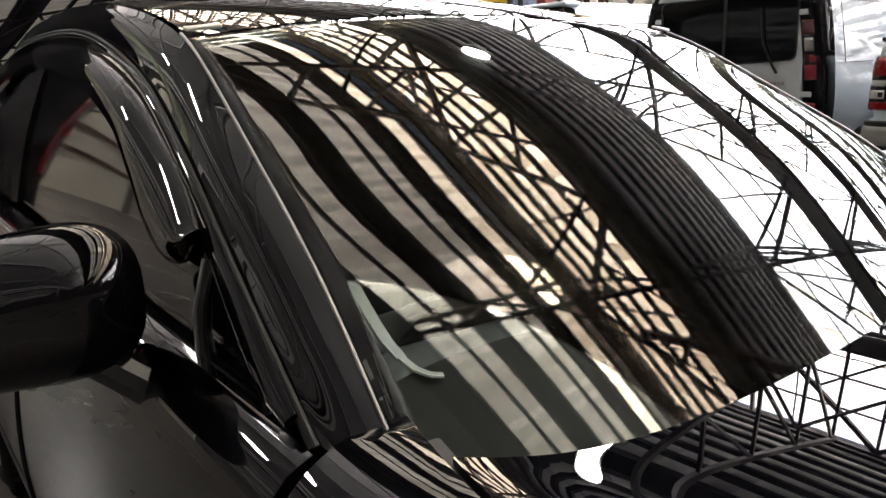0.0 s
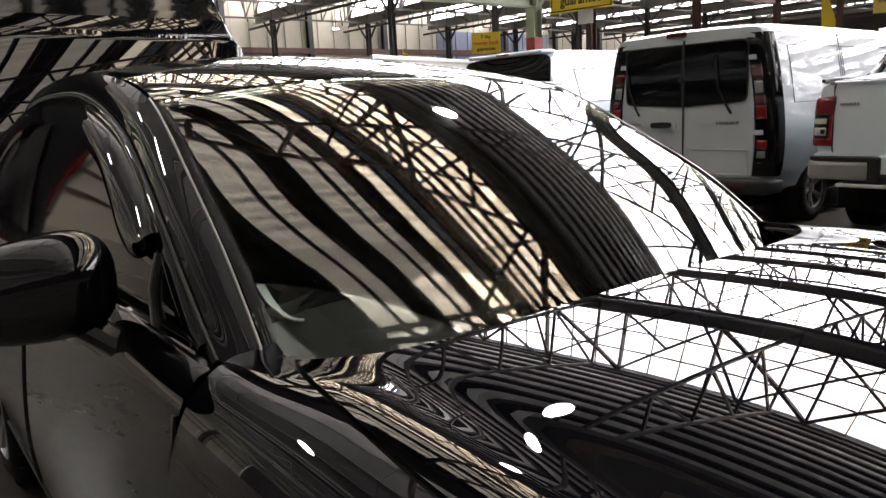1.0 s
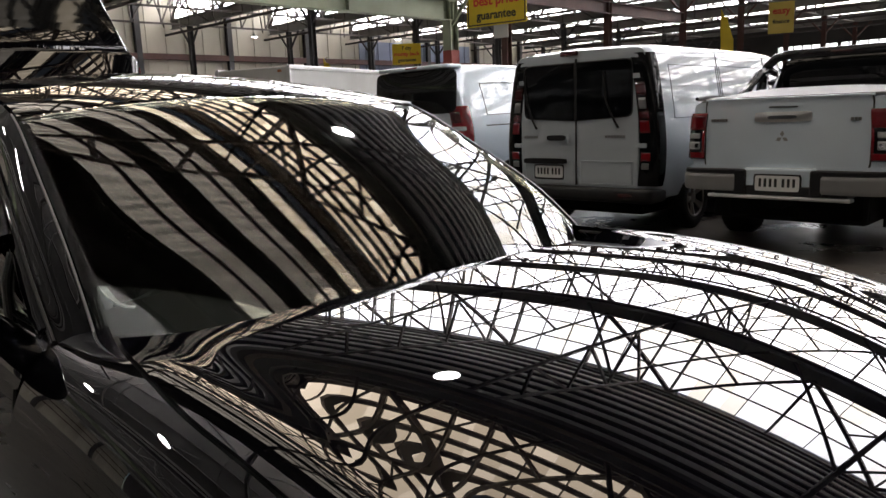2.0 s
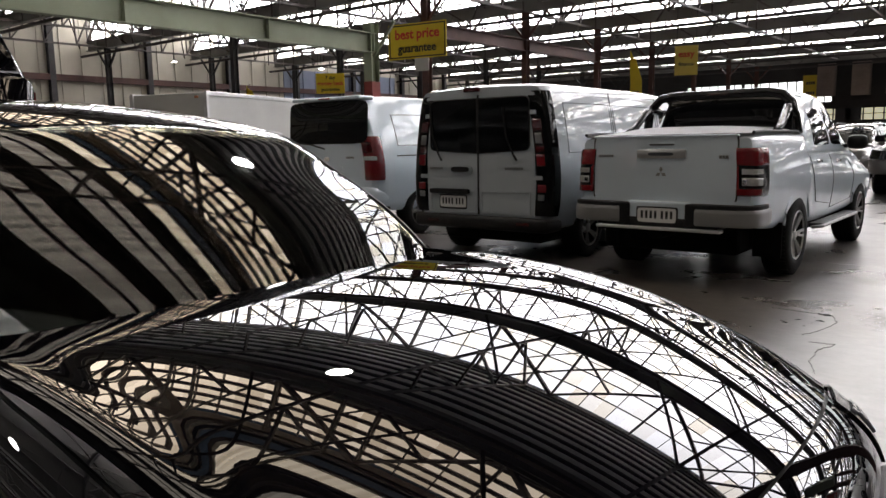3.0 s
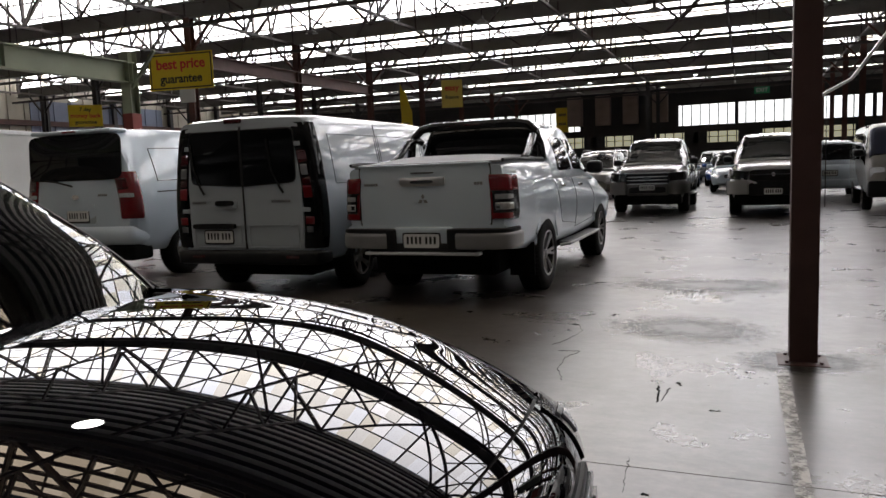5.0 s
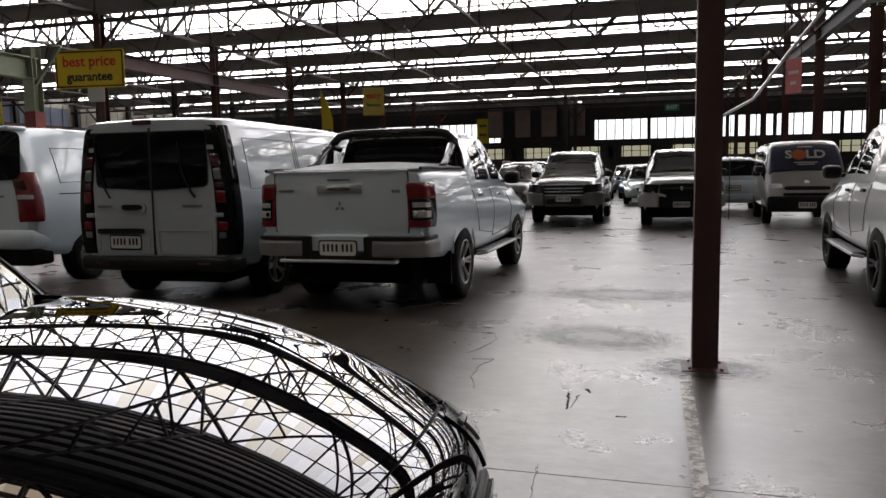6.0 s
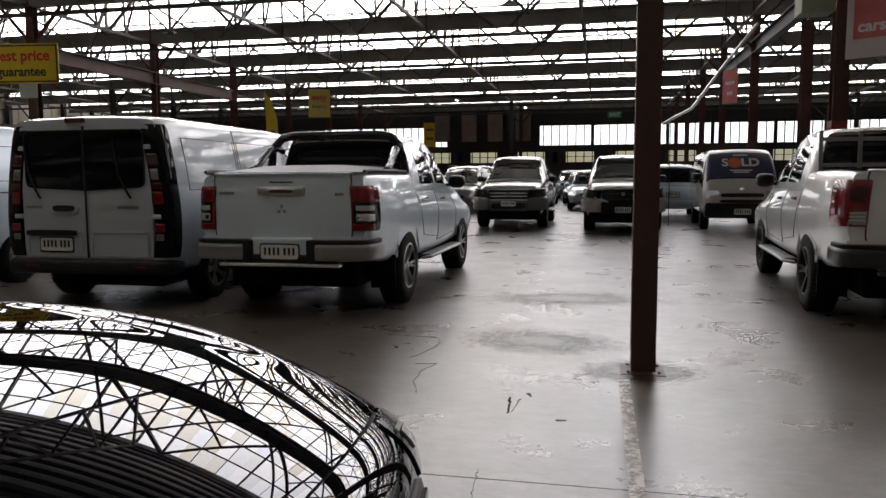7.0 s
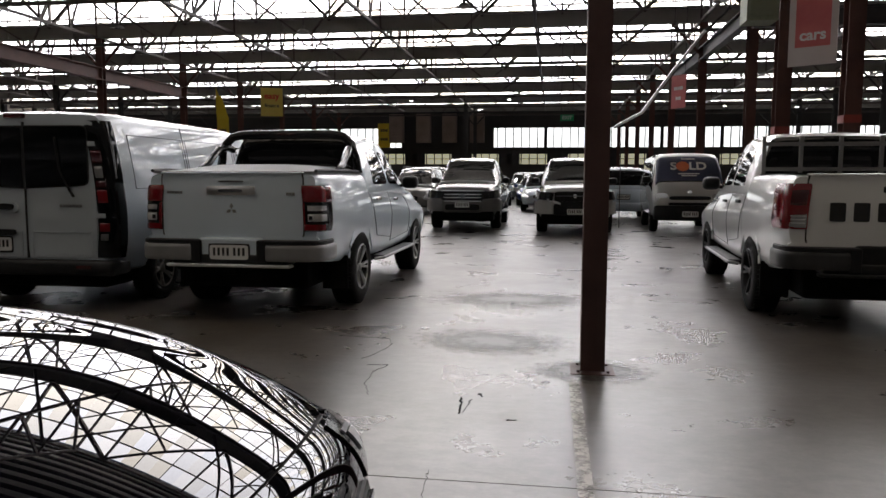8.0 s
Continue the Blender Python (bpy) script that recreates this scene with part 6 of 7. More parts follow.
def black_hatchback():
    t = thing("hatchback", "glossy black hatchback with smoked window shields and chrome belt line", "car", pose(-1.576, 1.35, 0, 0, 0, -1.4))
    # bonnet
    def bonnet(s, q):
        w = 2 * q - 1
        u = lerp(bonnet_back(w), bonnet_front(w), s)
        return u, 8 + w * (seam_row(u) - 0.035)

    bm = NOSE.panel(bonnet, 70, 96, 0.012)
    part("bonnet", bm, M_BLACK, t, "glossy black bonnet", True, 50)
    for s in (-1, 1):
        bm = NOSE.panel(lambda a, q: (lerp(0.12, 5.44, a), 8 + s * lerp(seam_row(lerp(0.12, 5.44, a)) + 0.035, 7.98, q)), 60, 48, 0.012)
        arch = [f for f in bm.faces if (f.calc_center_median() - Vector((0.62, f.calc_center_median().y, 0.335))).length < 0.385]
        bmesh.ops.delete(bm, geom=arch, context="FACES")
        wing = part("front_wing", bm, M_BLACK, t, "", True, 50)
        bm = tube(bmesh.new(), [(0.62 + 0.385 * math.cos(a), s * (0.895 - 0.02 * abs(math.cos(a))), 0.335 + 0.385 * math.sin(a)) for a in (math.pi * k / 24 for k in range(25))], 0.022, 8)
        part("arch_lip", bm, M_BLACK, wing, "", True)
        bm = box(bmesh.new(), 0.22, 1.02, s * 0.60 if s > 0 else -0.62, s * 0.62 if s > 0 else -0.60, 0.2, 0.74)
        part("wheel_well", bm, M_UNDER, wing)
        # the dark gap beside the bonnet
        bm = bmesh.new()
        prev = None
        for k in range(41):
            p = NOSE.point(lerp(0.30, 5.46, k / 40), 8 + s * seam_row(lerp(0.30, 5.46, k / 40)), -0.016)
            if prev is not None:
                bar(bm, prev, p, 0.03, 0.006)
            prev = p
        part("bonnet_gap", bm, M_SEAL, wing)
        # headlamp at the corner
        lamp = part("headlamp", NOSE.panel(lambda a, q: (lerp(5.75 - 0.5 * q, 7.4 - 0.3 * q, a), 8 + s * lerp(2.6, 5.6, q)), 16, 16, 0.02, 0.006), M_GLOSSPL, t, "dark smoked headlamp", True, 50)
        bm = NOSE.panel(lambda a, q: (lerp(6.3, 6.9, a), 8 + s * lerp(3.0, 3.9, q)), 8, 8, 0.01, 0.011)
        part("lamp_lens", bm, M_GREY, lamp, "grey lens inside the smoked headlamp", True)
        bm = NOSE.panel(lambda a, q: (lerp(6.1, 6.25, a), 8 + s * lerp(2.8, 5.2, q)), 6, 12, 0.01, 0.011)
        part("lamp_strip", bm, M_GREY, lamp, "", True)
        # wheels
    bm = NOSE.panel(lambda a, q: (lerp(bonnet_front(min(1.0, abs(15.96 * q - 7.98) / 3.75)) + 0.045, 10, a), lerp(0.02, 15.98, q)), 30, 96, 0.014)
    part("front_bumper", bm, M_BLACK, t, "", True, 50)
    bm = NOSE.panel(lambda a, q: (lerp(7.3, 9.2, a), 8 + lerp(-2.3, 2.3, q)), 10, 24, 0.02, 0.010)
    grille = part("grille", bm, M_PLASTIC, t, "", True)
    for k in range(6):
        bm = NOSE.panel(lambda a, q: (lerp(7.42 + 0.28 * k, 7.50 + 0.28 * k, a), 8 + lerp(-2.1, 2.1, q)), 2, 20, 0.014, 0.022)
        part("grille_slat", bm, M_GLOSSPL, grille)
    bm = bmesh.new()
    pts = [NOSE.point(bonnet_front(w) + 0.022, 8 + w * 3.7, -0.014) for w in (k / 24 - 1 for k in range(49))]
    for p, q in zip(pts, pts[1:]):
        bar(bm, p, q, 0.03, 0.006)
    part("bonnet_front_gap", bm, M_SEAL, t)
    number_plate(t, front(1.545, 0, 0.40))

    # lower body behind the wings
    side = Hull([(-3.22, 0.42, 0.72, 0.62, 0.70, 0.58, 0.60, 0.06, 0), (-3.12, 0.32, 0.98, 0.76, 0.83, 0.64, 0.68, 0.07, 0.01), (-2.85, 0.27, 1.05, 0.84, 0.90, 0.68, 0.76, 0.07, 0.01), (-2.4, 0.25, 1.035, 0.90, 0.92, 0.60, 0.885, 0.08, 0),
                 (-1.4, 0.25, 1.005, 0.905, 0.92, 0.48, 0.868, 0.075, 0), (-0.5, 0.25, 0.985, 0.905, 0.92, 0.48, 0.868, 0.075, 0), (-0.062, 0.25, 0.965, 0.905, 0.92, 0.48, 0.866, 0.075, 0)])
    body = part("body", side.mesh(bmesh.new(), 60, 60), [M_BLACK, M_UNDER], t, smooth=True)
    carved(body, [(-2.15, 0.34, 0.39, 0.92)])
    bm = bmesh.new()
    bm.from_mesh(body.data)
    gone = [f for f in bm.faces if f.calc_center_median().z > 0.90 and abs(f.calc_center_median().y) < 0.735 and -2.75 < f.calc_center_median().x]
    bmesh.ops.delete(bm, geom=gone, context="FACES")
    bm.to_mesh(body.data)
    bm.free()
    part("front_subframe", box(bmesh.new(), -0.1, 1.3, -0.55, 0.55, 0.22, 0.6, 0.05), M_UNDER, t)
    for s in (-1, 1):
        for x in (-2.15, 0.62):
            wheel(t, x, s * 0.80, 0.335, 0.23, 0.68, 5)
        bm = bmesh.new()
        side.gap(bm, [(-1.26, s * 0.20), (-1.28, s * 0.5), (-1.26, s * 0.77)], 0.008)
        side.gap(bm, [(-0.075, s * 0.24), (-0.068, s * 0.5), (-0.10, s * 0.77), (-1.9, s * 0.78)], 0.008)
        part("door_gap", bm, M_SEAL, t)
        # chrome strip under the windows
        bm = bmesh.new()
        slab(bm, lambda a, q, o: Vector((lerp(-0.105, -2.70, a), s * (0.806 + 0.004 * math.sin(math.pi * q) + 0.009 * q + o), lerp(0.958, 0.980, q))), 40, 4, 0.012)
        part("chrome_strip", bm, M_CHROME, t, "bright chrome belt strip", True)
        for x in (-1.44, -2.42):
            p = side.point(x, s * 0.36, 0.02)
            part("door_handle", box(bmesh.new(), x - 0.1, x + 0.1, p.y - 0.015, p.y + 0.015, p.z - 0.015, p.z + 0.015, 0.008), M_BLACK, t, smooth=True)

    # greenhouse: a middle line and an edge line run back over screen and roof, a seal line frames the doors
    top = Canopy()
    HEAD = 3.60                 # where screen and roof meet

    def head(q):
        return HEAD - 0.06 * (2 * q - 1) ** 2

    def fringe(w):
        """Upper rim of the printed band along the screen's foot."""
        return 0.74 - 0.10 * abs(w) ** 1.5 - 0.16 * abs(w) ** 8

    bm = top.panel(lambda a, q: (lerp(0.0, head(q), a), 0.992 * (2 * q - 1)), 56, 64, 0.004)
    screen = part("windscreen", bm, M_GLASS, t, "raked clear windscreen with a black printed border", True, 180)
    screen.visible_shadow = False
    for s in (-1, 1):
        bm = top.panel(lambda a, q: (lerp(0.30, HEAD - 0.1, a), s * lerp(0.945 + 0.02 * math.exp(-((a - 0.25) / 0.3) ** 2), 0.99, q)), 40, 5, 0.003, -0.0095)
        part("printed_border", bm, M_INK, screen)
    bm = top.panel(lambda a, q: (lerp(0.0, fringe(2 * q - 1), a), 0.99 * (2 * q - 1)), 10, 60, 0.003, -0.010)
    part("printed_border", bm, M_INK, screen)
    bm = top.panel(lambda a, q: (lerp(head(q) - 0.16 - 0.25 * math.exp(-((2 * q - 1) / 0.14) ** 2), head(q), a), 0.99 * (2 * q - 1)), 6, 60, 0.003, -0.010)
    part("printed_border", bm, M_INK, screen)
    # the pale trim edge that shows along the driver's side of the screen
    bm = bmesh.new()
    path = [(lerp(3.15, 0.92, k / 30), -table((0.930, 0.940, 0.948, 0.955, 0.953), k / 7.5)) for k in range(31)]
    path += [(0.80, -0.951), (0.70, -0.947), (0.62, -0.939), (0.56, -0.928), (0.525, -0.912), (0.515, -0.895)]
    pts = [top.point(u, v, -0.007) for u, v in path]
    for k, (p, q) in enumerate(zip(pts, pts[1:])):
        bar(bm, p, q, (0.005 + 0.009 * min(1, k / 26)) * (1 if k < 33 else 0.7), 0.003)
    part("trim_edge", bm, M_TRIMPALE, screen, "pale edge inside the screen")
    # registration label
    for name, u0, u1, v0, v1, mat, lab in (("label_sticker", 3.03, 3.19, -0.855, -0.765, M_STICKERBLUE, "small blue label inside the screen"),
                                           ("label_stripe", 3.08, 3.14, -0.84, -0.785, M_YELLOW, ""), ("label_sticker", 3.04, 3.16, -0.755, -0.66, M_PLATE, "pale label inside the screen")):
        bm = top.panel(lambda a, q: (lerp(u0, u1, a), lerp(v0, v1, q)), 3, 5, 0.001, -0.0062 if name == "label_sticker" else -0.0048)
        part(name, bm, mat, screen, lab)
    # roof and tail
    bm = top.panel(lambda a, q: (lerp(head(q) + 0.025, 8.05, a), 0.985 * (2 * q - 1)), 60, 60, 0.02)
    part("roof", bm, M_BLACK, t, "", True, 60)
    bm = top.panel(lambda a, q: (lerp(8.2, 9.7, a), 0.88 * (2 * q - 1)), 16, 30, 0.006)
    part("rear_glass", bm, M_TINT, t, "", True, 60)
    bm = top.panel(lambda a, q: (lerp(8.0, 10, a), 0.985 * (2 * q - 1)), 16, 30, 0.012, -0.012)
    part("tailgate", bm, M_BLACK, t, "", True, 60)
    bm = top.panel(lambda a, q: (lerp(7.9, 8.3, a), 0.9 * (2 * q - 1)), 6, 30, 0.02, 0.02)
    part("spoiler", bm, M_BLACK, t, "", True, 60)
    for s in (-1, 1):
        # screen pillar that runs on as the roof rail
        def pillar(a, q, off=0.0):
            u = 8.8 * a
            m, e = top.edge(u), top.seal(u)
            swell = 0.009 * math.sin(math.pi * q) ** 1.1 * min(1.0, 0.35 + u) + off
            p = m.lerp(e, lerp(0.012, 0.985, q))
            return Vector((p.x + 0.25 * swell, s * (p.y + 0.72 * swell), p.z + 0.65 * swell))
        rail = part("screen_pillar", slab(bmesh.new(), lambda a, q, o: pillar(a, q, o), 90, 14, 0.015), M_BLACK, t, "", True, 60)
        bm = bmesh.new()
        tube(bm, [Vector((p.x, s * p.y, p.z + 0.003)) for p in (top.edge(lerp(0.05, 3.62, k / 40)) for k in range(41))], 0.0026, 6)
        part("screen_moulding", bm, M_BADGE, rail, "thin grey moulding beside the screen", True)
        p = top.edge(3.62)
        part("roof_clip", put(box(bmesh.new(), -0.010, 0.010, -0.03, 0.03, -0.003, 0.003, 0.002), pose(p.x + 0.005, s * (p.y - 0.035), p.z + 0.013, -s * 6, 10, s * 4)), M_SATIN, rail)
        bm = bmesh.new()
        for d in (0.0, 0.012):
            tube(bm, [Vector((p.x - d, s * (p.y + 0.004), p.z - 0.6 * d)) for p in (top.seal(lerp(0.0, 8.4, k / 60)) for k in range(61))], 0.0035, 6)
        part("window_seal", bm, M_SEAL, rail, "", True)

        # doors' upper parts: a point by its place along the car and its share of the way from belt to seal line
        def side_at(x, z, off=0.0):
            hi = top.seal_at(x)
            f = min(max((z - 0.972) / (hi.z - 0.972), 0.0), 1.0)
            return Vector((x, s * (lerp(0.798, hi.y, f ** 1.15) + 0.012 * math.sin(math.pi * f) + off), z))

        def pane(name, xa, xb, low, high, mat, off, thick=0.005, nu=24, nv=8, swell=0.0, label="", parent=None):
            def f(a, q, o):
                x = lerp(xa, xb, a)
                z = lerp(low(x), high(x), q)
                return side_at(x, z, off + o + swell * math.sin(math.pi * min(max(q, 0.0), 1.0)) ** 0.7)
            return part(name, slab(bmesh.new(), f, nu, nv, thick), mat, parent or t, label, True, 60)

        belt = lambda x: 0.975
        under = lambda x: max(top.seal_at(x).z - lerp(0.046, 0.030, min(1.0, max(0.0, (-x - 0.1) / 0.5))), 0.978)
        pane("window_frame", -0.10, -2.72, under, lambda x: top.seal_at(x).z - 0.004, M_BLACK, 0.002, 0.012, 60, 4, 0.004)
        pane("quarter_light", -0.19, -0.338, belt, lambda x: max(under(x), 0.979), M_TINT, -0.004)
        pane("front_door_glass", -0.362, -1.62, belt, under, M_TINT, -0.006, nu=30)
        pane("rear_door_glass", -1.92, -2.50, belt, under, M_TINT, -0.006)
        pane("rear_quarter_glass", -2.53, -2.72, belt, under, M_TINT, -0.006, nu=8)
        pane("window_divider", -0.336, -0.364, belt, under, M_SEAL, 0.001, 0.012, 3)
        pane("door_pillar", -1.63, -1.75, belt, under, M_GLOSSPL, 0.002, 0.012, 4)
        pane("door_pillar", -1.765, -1.90, belt, under, M_GLOSSPL, 0.002, 0.012, 4)
        pane("door_pillar", -2.50, -2.53, belt, under, M_GLOSSPL, 0.002, 0.012, 3)
        bm = bmesh.new()
        tube(bm, [side_at(x, lerp(0.978, under(x), f), 0.007) for x, f in ((-0.35, 0.0), (-0.35, 0.5), (-0.35, 1.0))], 0.0025, 6)
        part("divider_edge", bm, M_BADGE, t, "", True)

        # smoked weather shields along the top and front of the door windows
        def shield_low(x):
            return pchip((-1.70, -1.21, -0.82, -0.643, -0.507, -0.44, -0.39, -0.368), (1.352, 1.311, 1.232, 1.158, 1.096, 1.083, 1.092, 1.118), x)
        pane("weather_shield", -0.368, -1.66, shield_low, lambda x: top.seal_at(x).z - 0.012, M_SHIELD, 0.012, 0.004, 60, 12, 0.022, "smoked acrylic weather shield")
        pane("weather_shield", -1.70, -2.46, lambda x: lerp(1.352, 1.20, ((-x - 1.70) / 0.76) ** 2), lambda x: top.seal_at(x).z - 0.012, M_SHIELD, 0.012, 0.004, 30, 10, 0.022, "smoked acrylic weather shield")

        # door mirror
        mx, my, mz = (-0.50, s * 0.975, 1.043) if s < 0 else (-0.64, s * 0.90, 1.02)
        bm = bmesh.new()

        def shell(u, v):
            a, b = 2 * math.pi * u, math.pi * v
            e = 0.72
            c, d = math.copysign(abs(math.cos(a)) ** e, math.cos(a)), math.copysign(abs(math.sin(a)) ** e, math.sin(a))
            r = math.sin(b) ** 0.62
            out = 0.145 * r * c
            return Vector((mx + 0.10 * math.cos(b) - 0.25 * out * 1.0, my + s * out, mz + (0.096 - 0.12 * out) * r * d - 0.012 * c * r))
        grid(bm, shell, 40, 24)
        bmesh.ops.remove_doubles(bm, verts=bm.verts[:], dist=1e-4)
        bmesh.ops.recalc_face_normals(bm, faces=bm.faces[:])
        mirror = part("door_mirror", bm, M_BLACK, t, "black door mirror", True, 180)
        bm = tube(bmesh.new(), [(-0.40, s * 0.80, 0.915), (-0.42, s * 0.85, 0.93), (-0.45, s * 0.89, 0.965), (-0.47, s * 0.92, 0.99)], 0.028, 10)
        part("mirror_arm", bm, M_GLOSSPL, mirror, "", True)
        bm = bmesh.new()
        bar(bm, (-0.34, s * 0.815, 0.925), (-0.50, s * 0.815, 0.925), 0.02, 0.05)
        part("mirror_foot", bm, M_PLASTIC, mirror)
        bm = lathe(bmesh.new(), [(0, 0.0), (0.11, 0.0), (0.115, 0.004)], 24, "x")
        put(bm, pose(mx - 0.092, my, mz) @ Matrix.Diagonal((1, 1.0, 0.68, 1)))
        part("mirror_glass", bm, M_CHROME, mirror)
    # cowl and wipers
    bm = bmesh.new()
    slab(bm, lambda a, q, o: Vector((lerp(0.02, 0.26, a) - 0.20 * abs(2 * q - 1) ** 2.6, (2 * q - 1) * 0.70, 0.925 + 0.006 * a + o)), 6, 30, 0.02)
    part("scuttle", bm, M_PLASTIC, t)
    # cabin
    bm = bmesh.new()
    slab(bm, lambda a, q, o: Vector((lerp(0.06, -0.46, a) - 0.16 * abs(2 * q - 1) ** 2.5 * (1 - a), (2 * q - 1) * 0.66, 0.905 + 0.03 * math.sin(math.pi * a) - 0.10 * a ** 6 + o)), 16, 24, 0.03)
    part("dashboard", bm, M_DASH, t, "grey padded dashboard", True)
    part("dashboard_face", box(bmesh.new(), -0.50, -0.40, -0.70, 0.70, 0.45, 0.90, 0.03), M_SEAT, t)
    bm = bmesh.new()
    slab(bm, lambda a, q, o: Vector((-0.44 + 0.14 * (1 - (2 * a - 1) ** 2), lerp(-0.56, -0.18, q), 0.93 + 0.07 * (1 - (2 * a - 1) ** 2) * (1 - (2 * q - 1) ** 4) + o)), 10, 12, 0.02)
    part("instrument_hood", bm, M_DASH, t, "", True)
    wheel_m = pose(-0.62, -0.37, 0.90, 0, -62, 0)
    bm = tube(bmesh.new(), [(0.185 * math.cos(a), 0.185 * math.sin(a), 0) for a in (2 * math.pi * k / 40 for k in range(40))], 0.015, 8, True)
    for a in (0, 2.2, -2.2):
        bar(bm, (0, 0, 0), (0.18 * math.cos(a + math.pi), 0.18 * math.sin(a + math.pi), 0), 0.03, 0.015)
    lathe(bm, [(0, 0.02), (0.06, 0.02), (0.07, -0.02), (0, -0.02)], 16, "z")
    part("steering_wheel", put(bm, wheel_m), M_SEAT, t, "", True)
    for y in (-0.37, 0.37):
        for x0, name in ((-1.25, "front_seat"), (-2.1, "rear_seat")):
            bm = box(bmesh.new(), x0, x0 + 0.55, y - 0.25, y + 0.25, 0.42, 0.58, 0.06)
            seat = part(name, bm, M_SEAT, t, "", True, 60)
            part("backrest", put(box(bmesh.new(), -0.08, 0.08, y - 0.24, y + 0.24, 0.0, 0.62, 0.06), pose(x0, 0, 0.5, 0, -14, 0)), M_SEAT, seat, "", True, 60)
            part("headrest", put(box(bmesh.new(), -0.05, 0.05, y - 0.13, y + 0.13, 0.66, 0.86, 0.04), pose(x0, 0, 0.5, 0, -14, 0)), M_SEAT, seat, "", True, 60)
    part("cabin_floor", box(bmesh.new(), -2.7, -0.2, -0.80, 0.80, 0.28, 0.34), M_SEAT, t)
    bm = top.panel(lambda a, q: (lerp(3.7, 8.0, a), 0.94 * (2 * q - 1)), 20, 20, 0.01, -0.03)
    part("headliner", bm, M_HEAD, t)
    p = top.point(3.2, 0.0, -0.06)
    part("interior_mirror", put(box(bmesh.new(), -0.02, 0.02, -0.12, 0.12, -0.03, 0.03, 0.012), pose(p.x - 0.03, 0, p.z - 0.03)), M_PLASTIC, t, smooth=True)
    return t


black_hatchback()
# ---- signs, banners and hanging things ----
def board(name, label, category, m, w, h, mat, lines, border=True, rods=0.0):
    """A flat sign in the xz plane whose face looks towards -y."""
    t = thing(name, label, category, m)
    part("panel", box(bmesh.new(), -w / 2, w / 2, -0.012, 0.012, -h / 2, h / 2, 0.004), mat, t)
    if border:
        bm = bmesh.new()
        k = 0.035 * min(w, h)
        for x0, x1, z0, z1 in ((-w / 2 + k, w / 2 - k, h / 2 - 2 * k, h / 2 - k), (-w / 2 + k, w / 2 - k, -h / 2 + k, -h / 2 + 2 * k), (-w / 2 + k, -w / 2 + 2 * k, -h / 2 + 2 * k, h / 2 - 2 * k), (w / 2 - 2 * k, w / 2 - k, -h / 2 + 2 * k, h / 2 - 2 * k)):
            box(bm, x0, x1, -0.016, -0.012, z0, z1)
        part("border_line", bm, M_INK, t)
    for text, z, size, ink in lines:
        if text.startswith("#"):
            bars(t, "lettering", ink, pose(0, -0.013, z), [size * 0.55] * int(text[1:]), size, 0.2)
        else:
            writing("lettering", text, size, ink, t, pose(0, -0.014, z, 90, 0, 0), 0.002)
    if rods:
        for s in (-1, 1):
            e = m @ Vector((s * w * 0.42, 0, 0))
            part("hanging_rod", tube(bmesh.new(), [(s * w * 0.42, 0, h / 2 - 0.02), (s * w * 0.42, 0, roof_z(e.y) + 0.06 - e.z)], 0.012, 6), M_DARKSTEEL, t)
    return t


board("price_sign", "yellow sign with red and black lettering under the crane beam", "sign", pose(-16.45, 19.35, 4.73, 0, 0, 8), 2.3, 1.16, M_YELLOW, [("best price", 0.22, 0.44, M_SIGNRED), ("guarantee", -0.24, 0.38, M_INK)])
sign = bpy.data.objects["price_sign"]
part("notice", box(bmesh.new(), -0.1, 0.45, -0.01, 0.01, -1.0, -0.58, 0.003), M_WHITEWALL, sign, "small white notice below the sign")
for z in (-0.4, 0.4):
    part("bracket", box(bmesh.new(), -0.12, 0.12, 0.01, 0.42, z - 0.03, z + 0.03), M_DARKSTEEL, sign)
board("finance_sign", "light yellow hanging sign with red lettering", "sign", pose(-10.95, 29.0, 4.36, 0, 0, 18), 0.86, 1.12, M_YELLOW2, [("easy", 0.24, 0.34, M_SIGNRED), ("finance", -0.14, 0.2, M_INK)], False, 1.6)
board("offer_sign", "yellow hanging sign with red and black lettering over the truck", "sign", pose(-26.65, 24.8, 4.22, 0, 0, 40), 1.36, 0.94, M_YELLOW, [("7 day", 0.27, 0.22, M_INK), ("money back", 0.0, 0.25, M_SIGNRED), ("guarantee", -0.28, 0.22, M_INK)], False, 1.6)
board("exit_sign", "green hanging exit sign", "sign", pose(0.80, 30.0, 3.72), 0.52, 0.24, M_GREENEXIT, [("EXIT", 0.0, 0.19, M_PLATE)], False, 2.6)
board("hanging_banner", "faded red and white hanging banner with lettering", "banner", pose(4.33, 13.0, 3.80, 0, 0, -32), 0.72, 1.30, M_PALE, [("cars", -0.18, 0.24, M_PLATE)], False, 1.6)
b = bpy.data.objects["hanging_banner"]
part("red_field", box(bmesh.new(), -0.26, 0.26, -0.0135, -0.012, -0.36, 0.55), M_PINK, b, "faded red printed field")
board("hanging_banner", "red hanging banner with pale lettering", "banner", pose(4.05, 24.0, 4.0, 0, 0, -55), 0.6, 1.0, M_PINK, [("#5", 0.1, 0.1, M_PLATE), ("#3", -0.2, 0.1, M_PLATE)], False, 1.6)
board("yellow_poster", "small yellow poster by the far wall", "poster", pose(-13.0, 57.985, 4.7), 1.0, 1.9, M_YELLOW, [("#4", 0.4, 0.2, M_INK), ("#4", -0.3, 0.2, M_INK)], False)


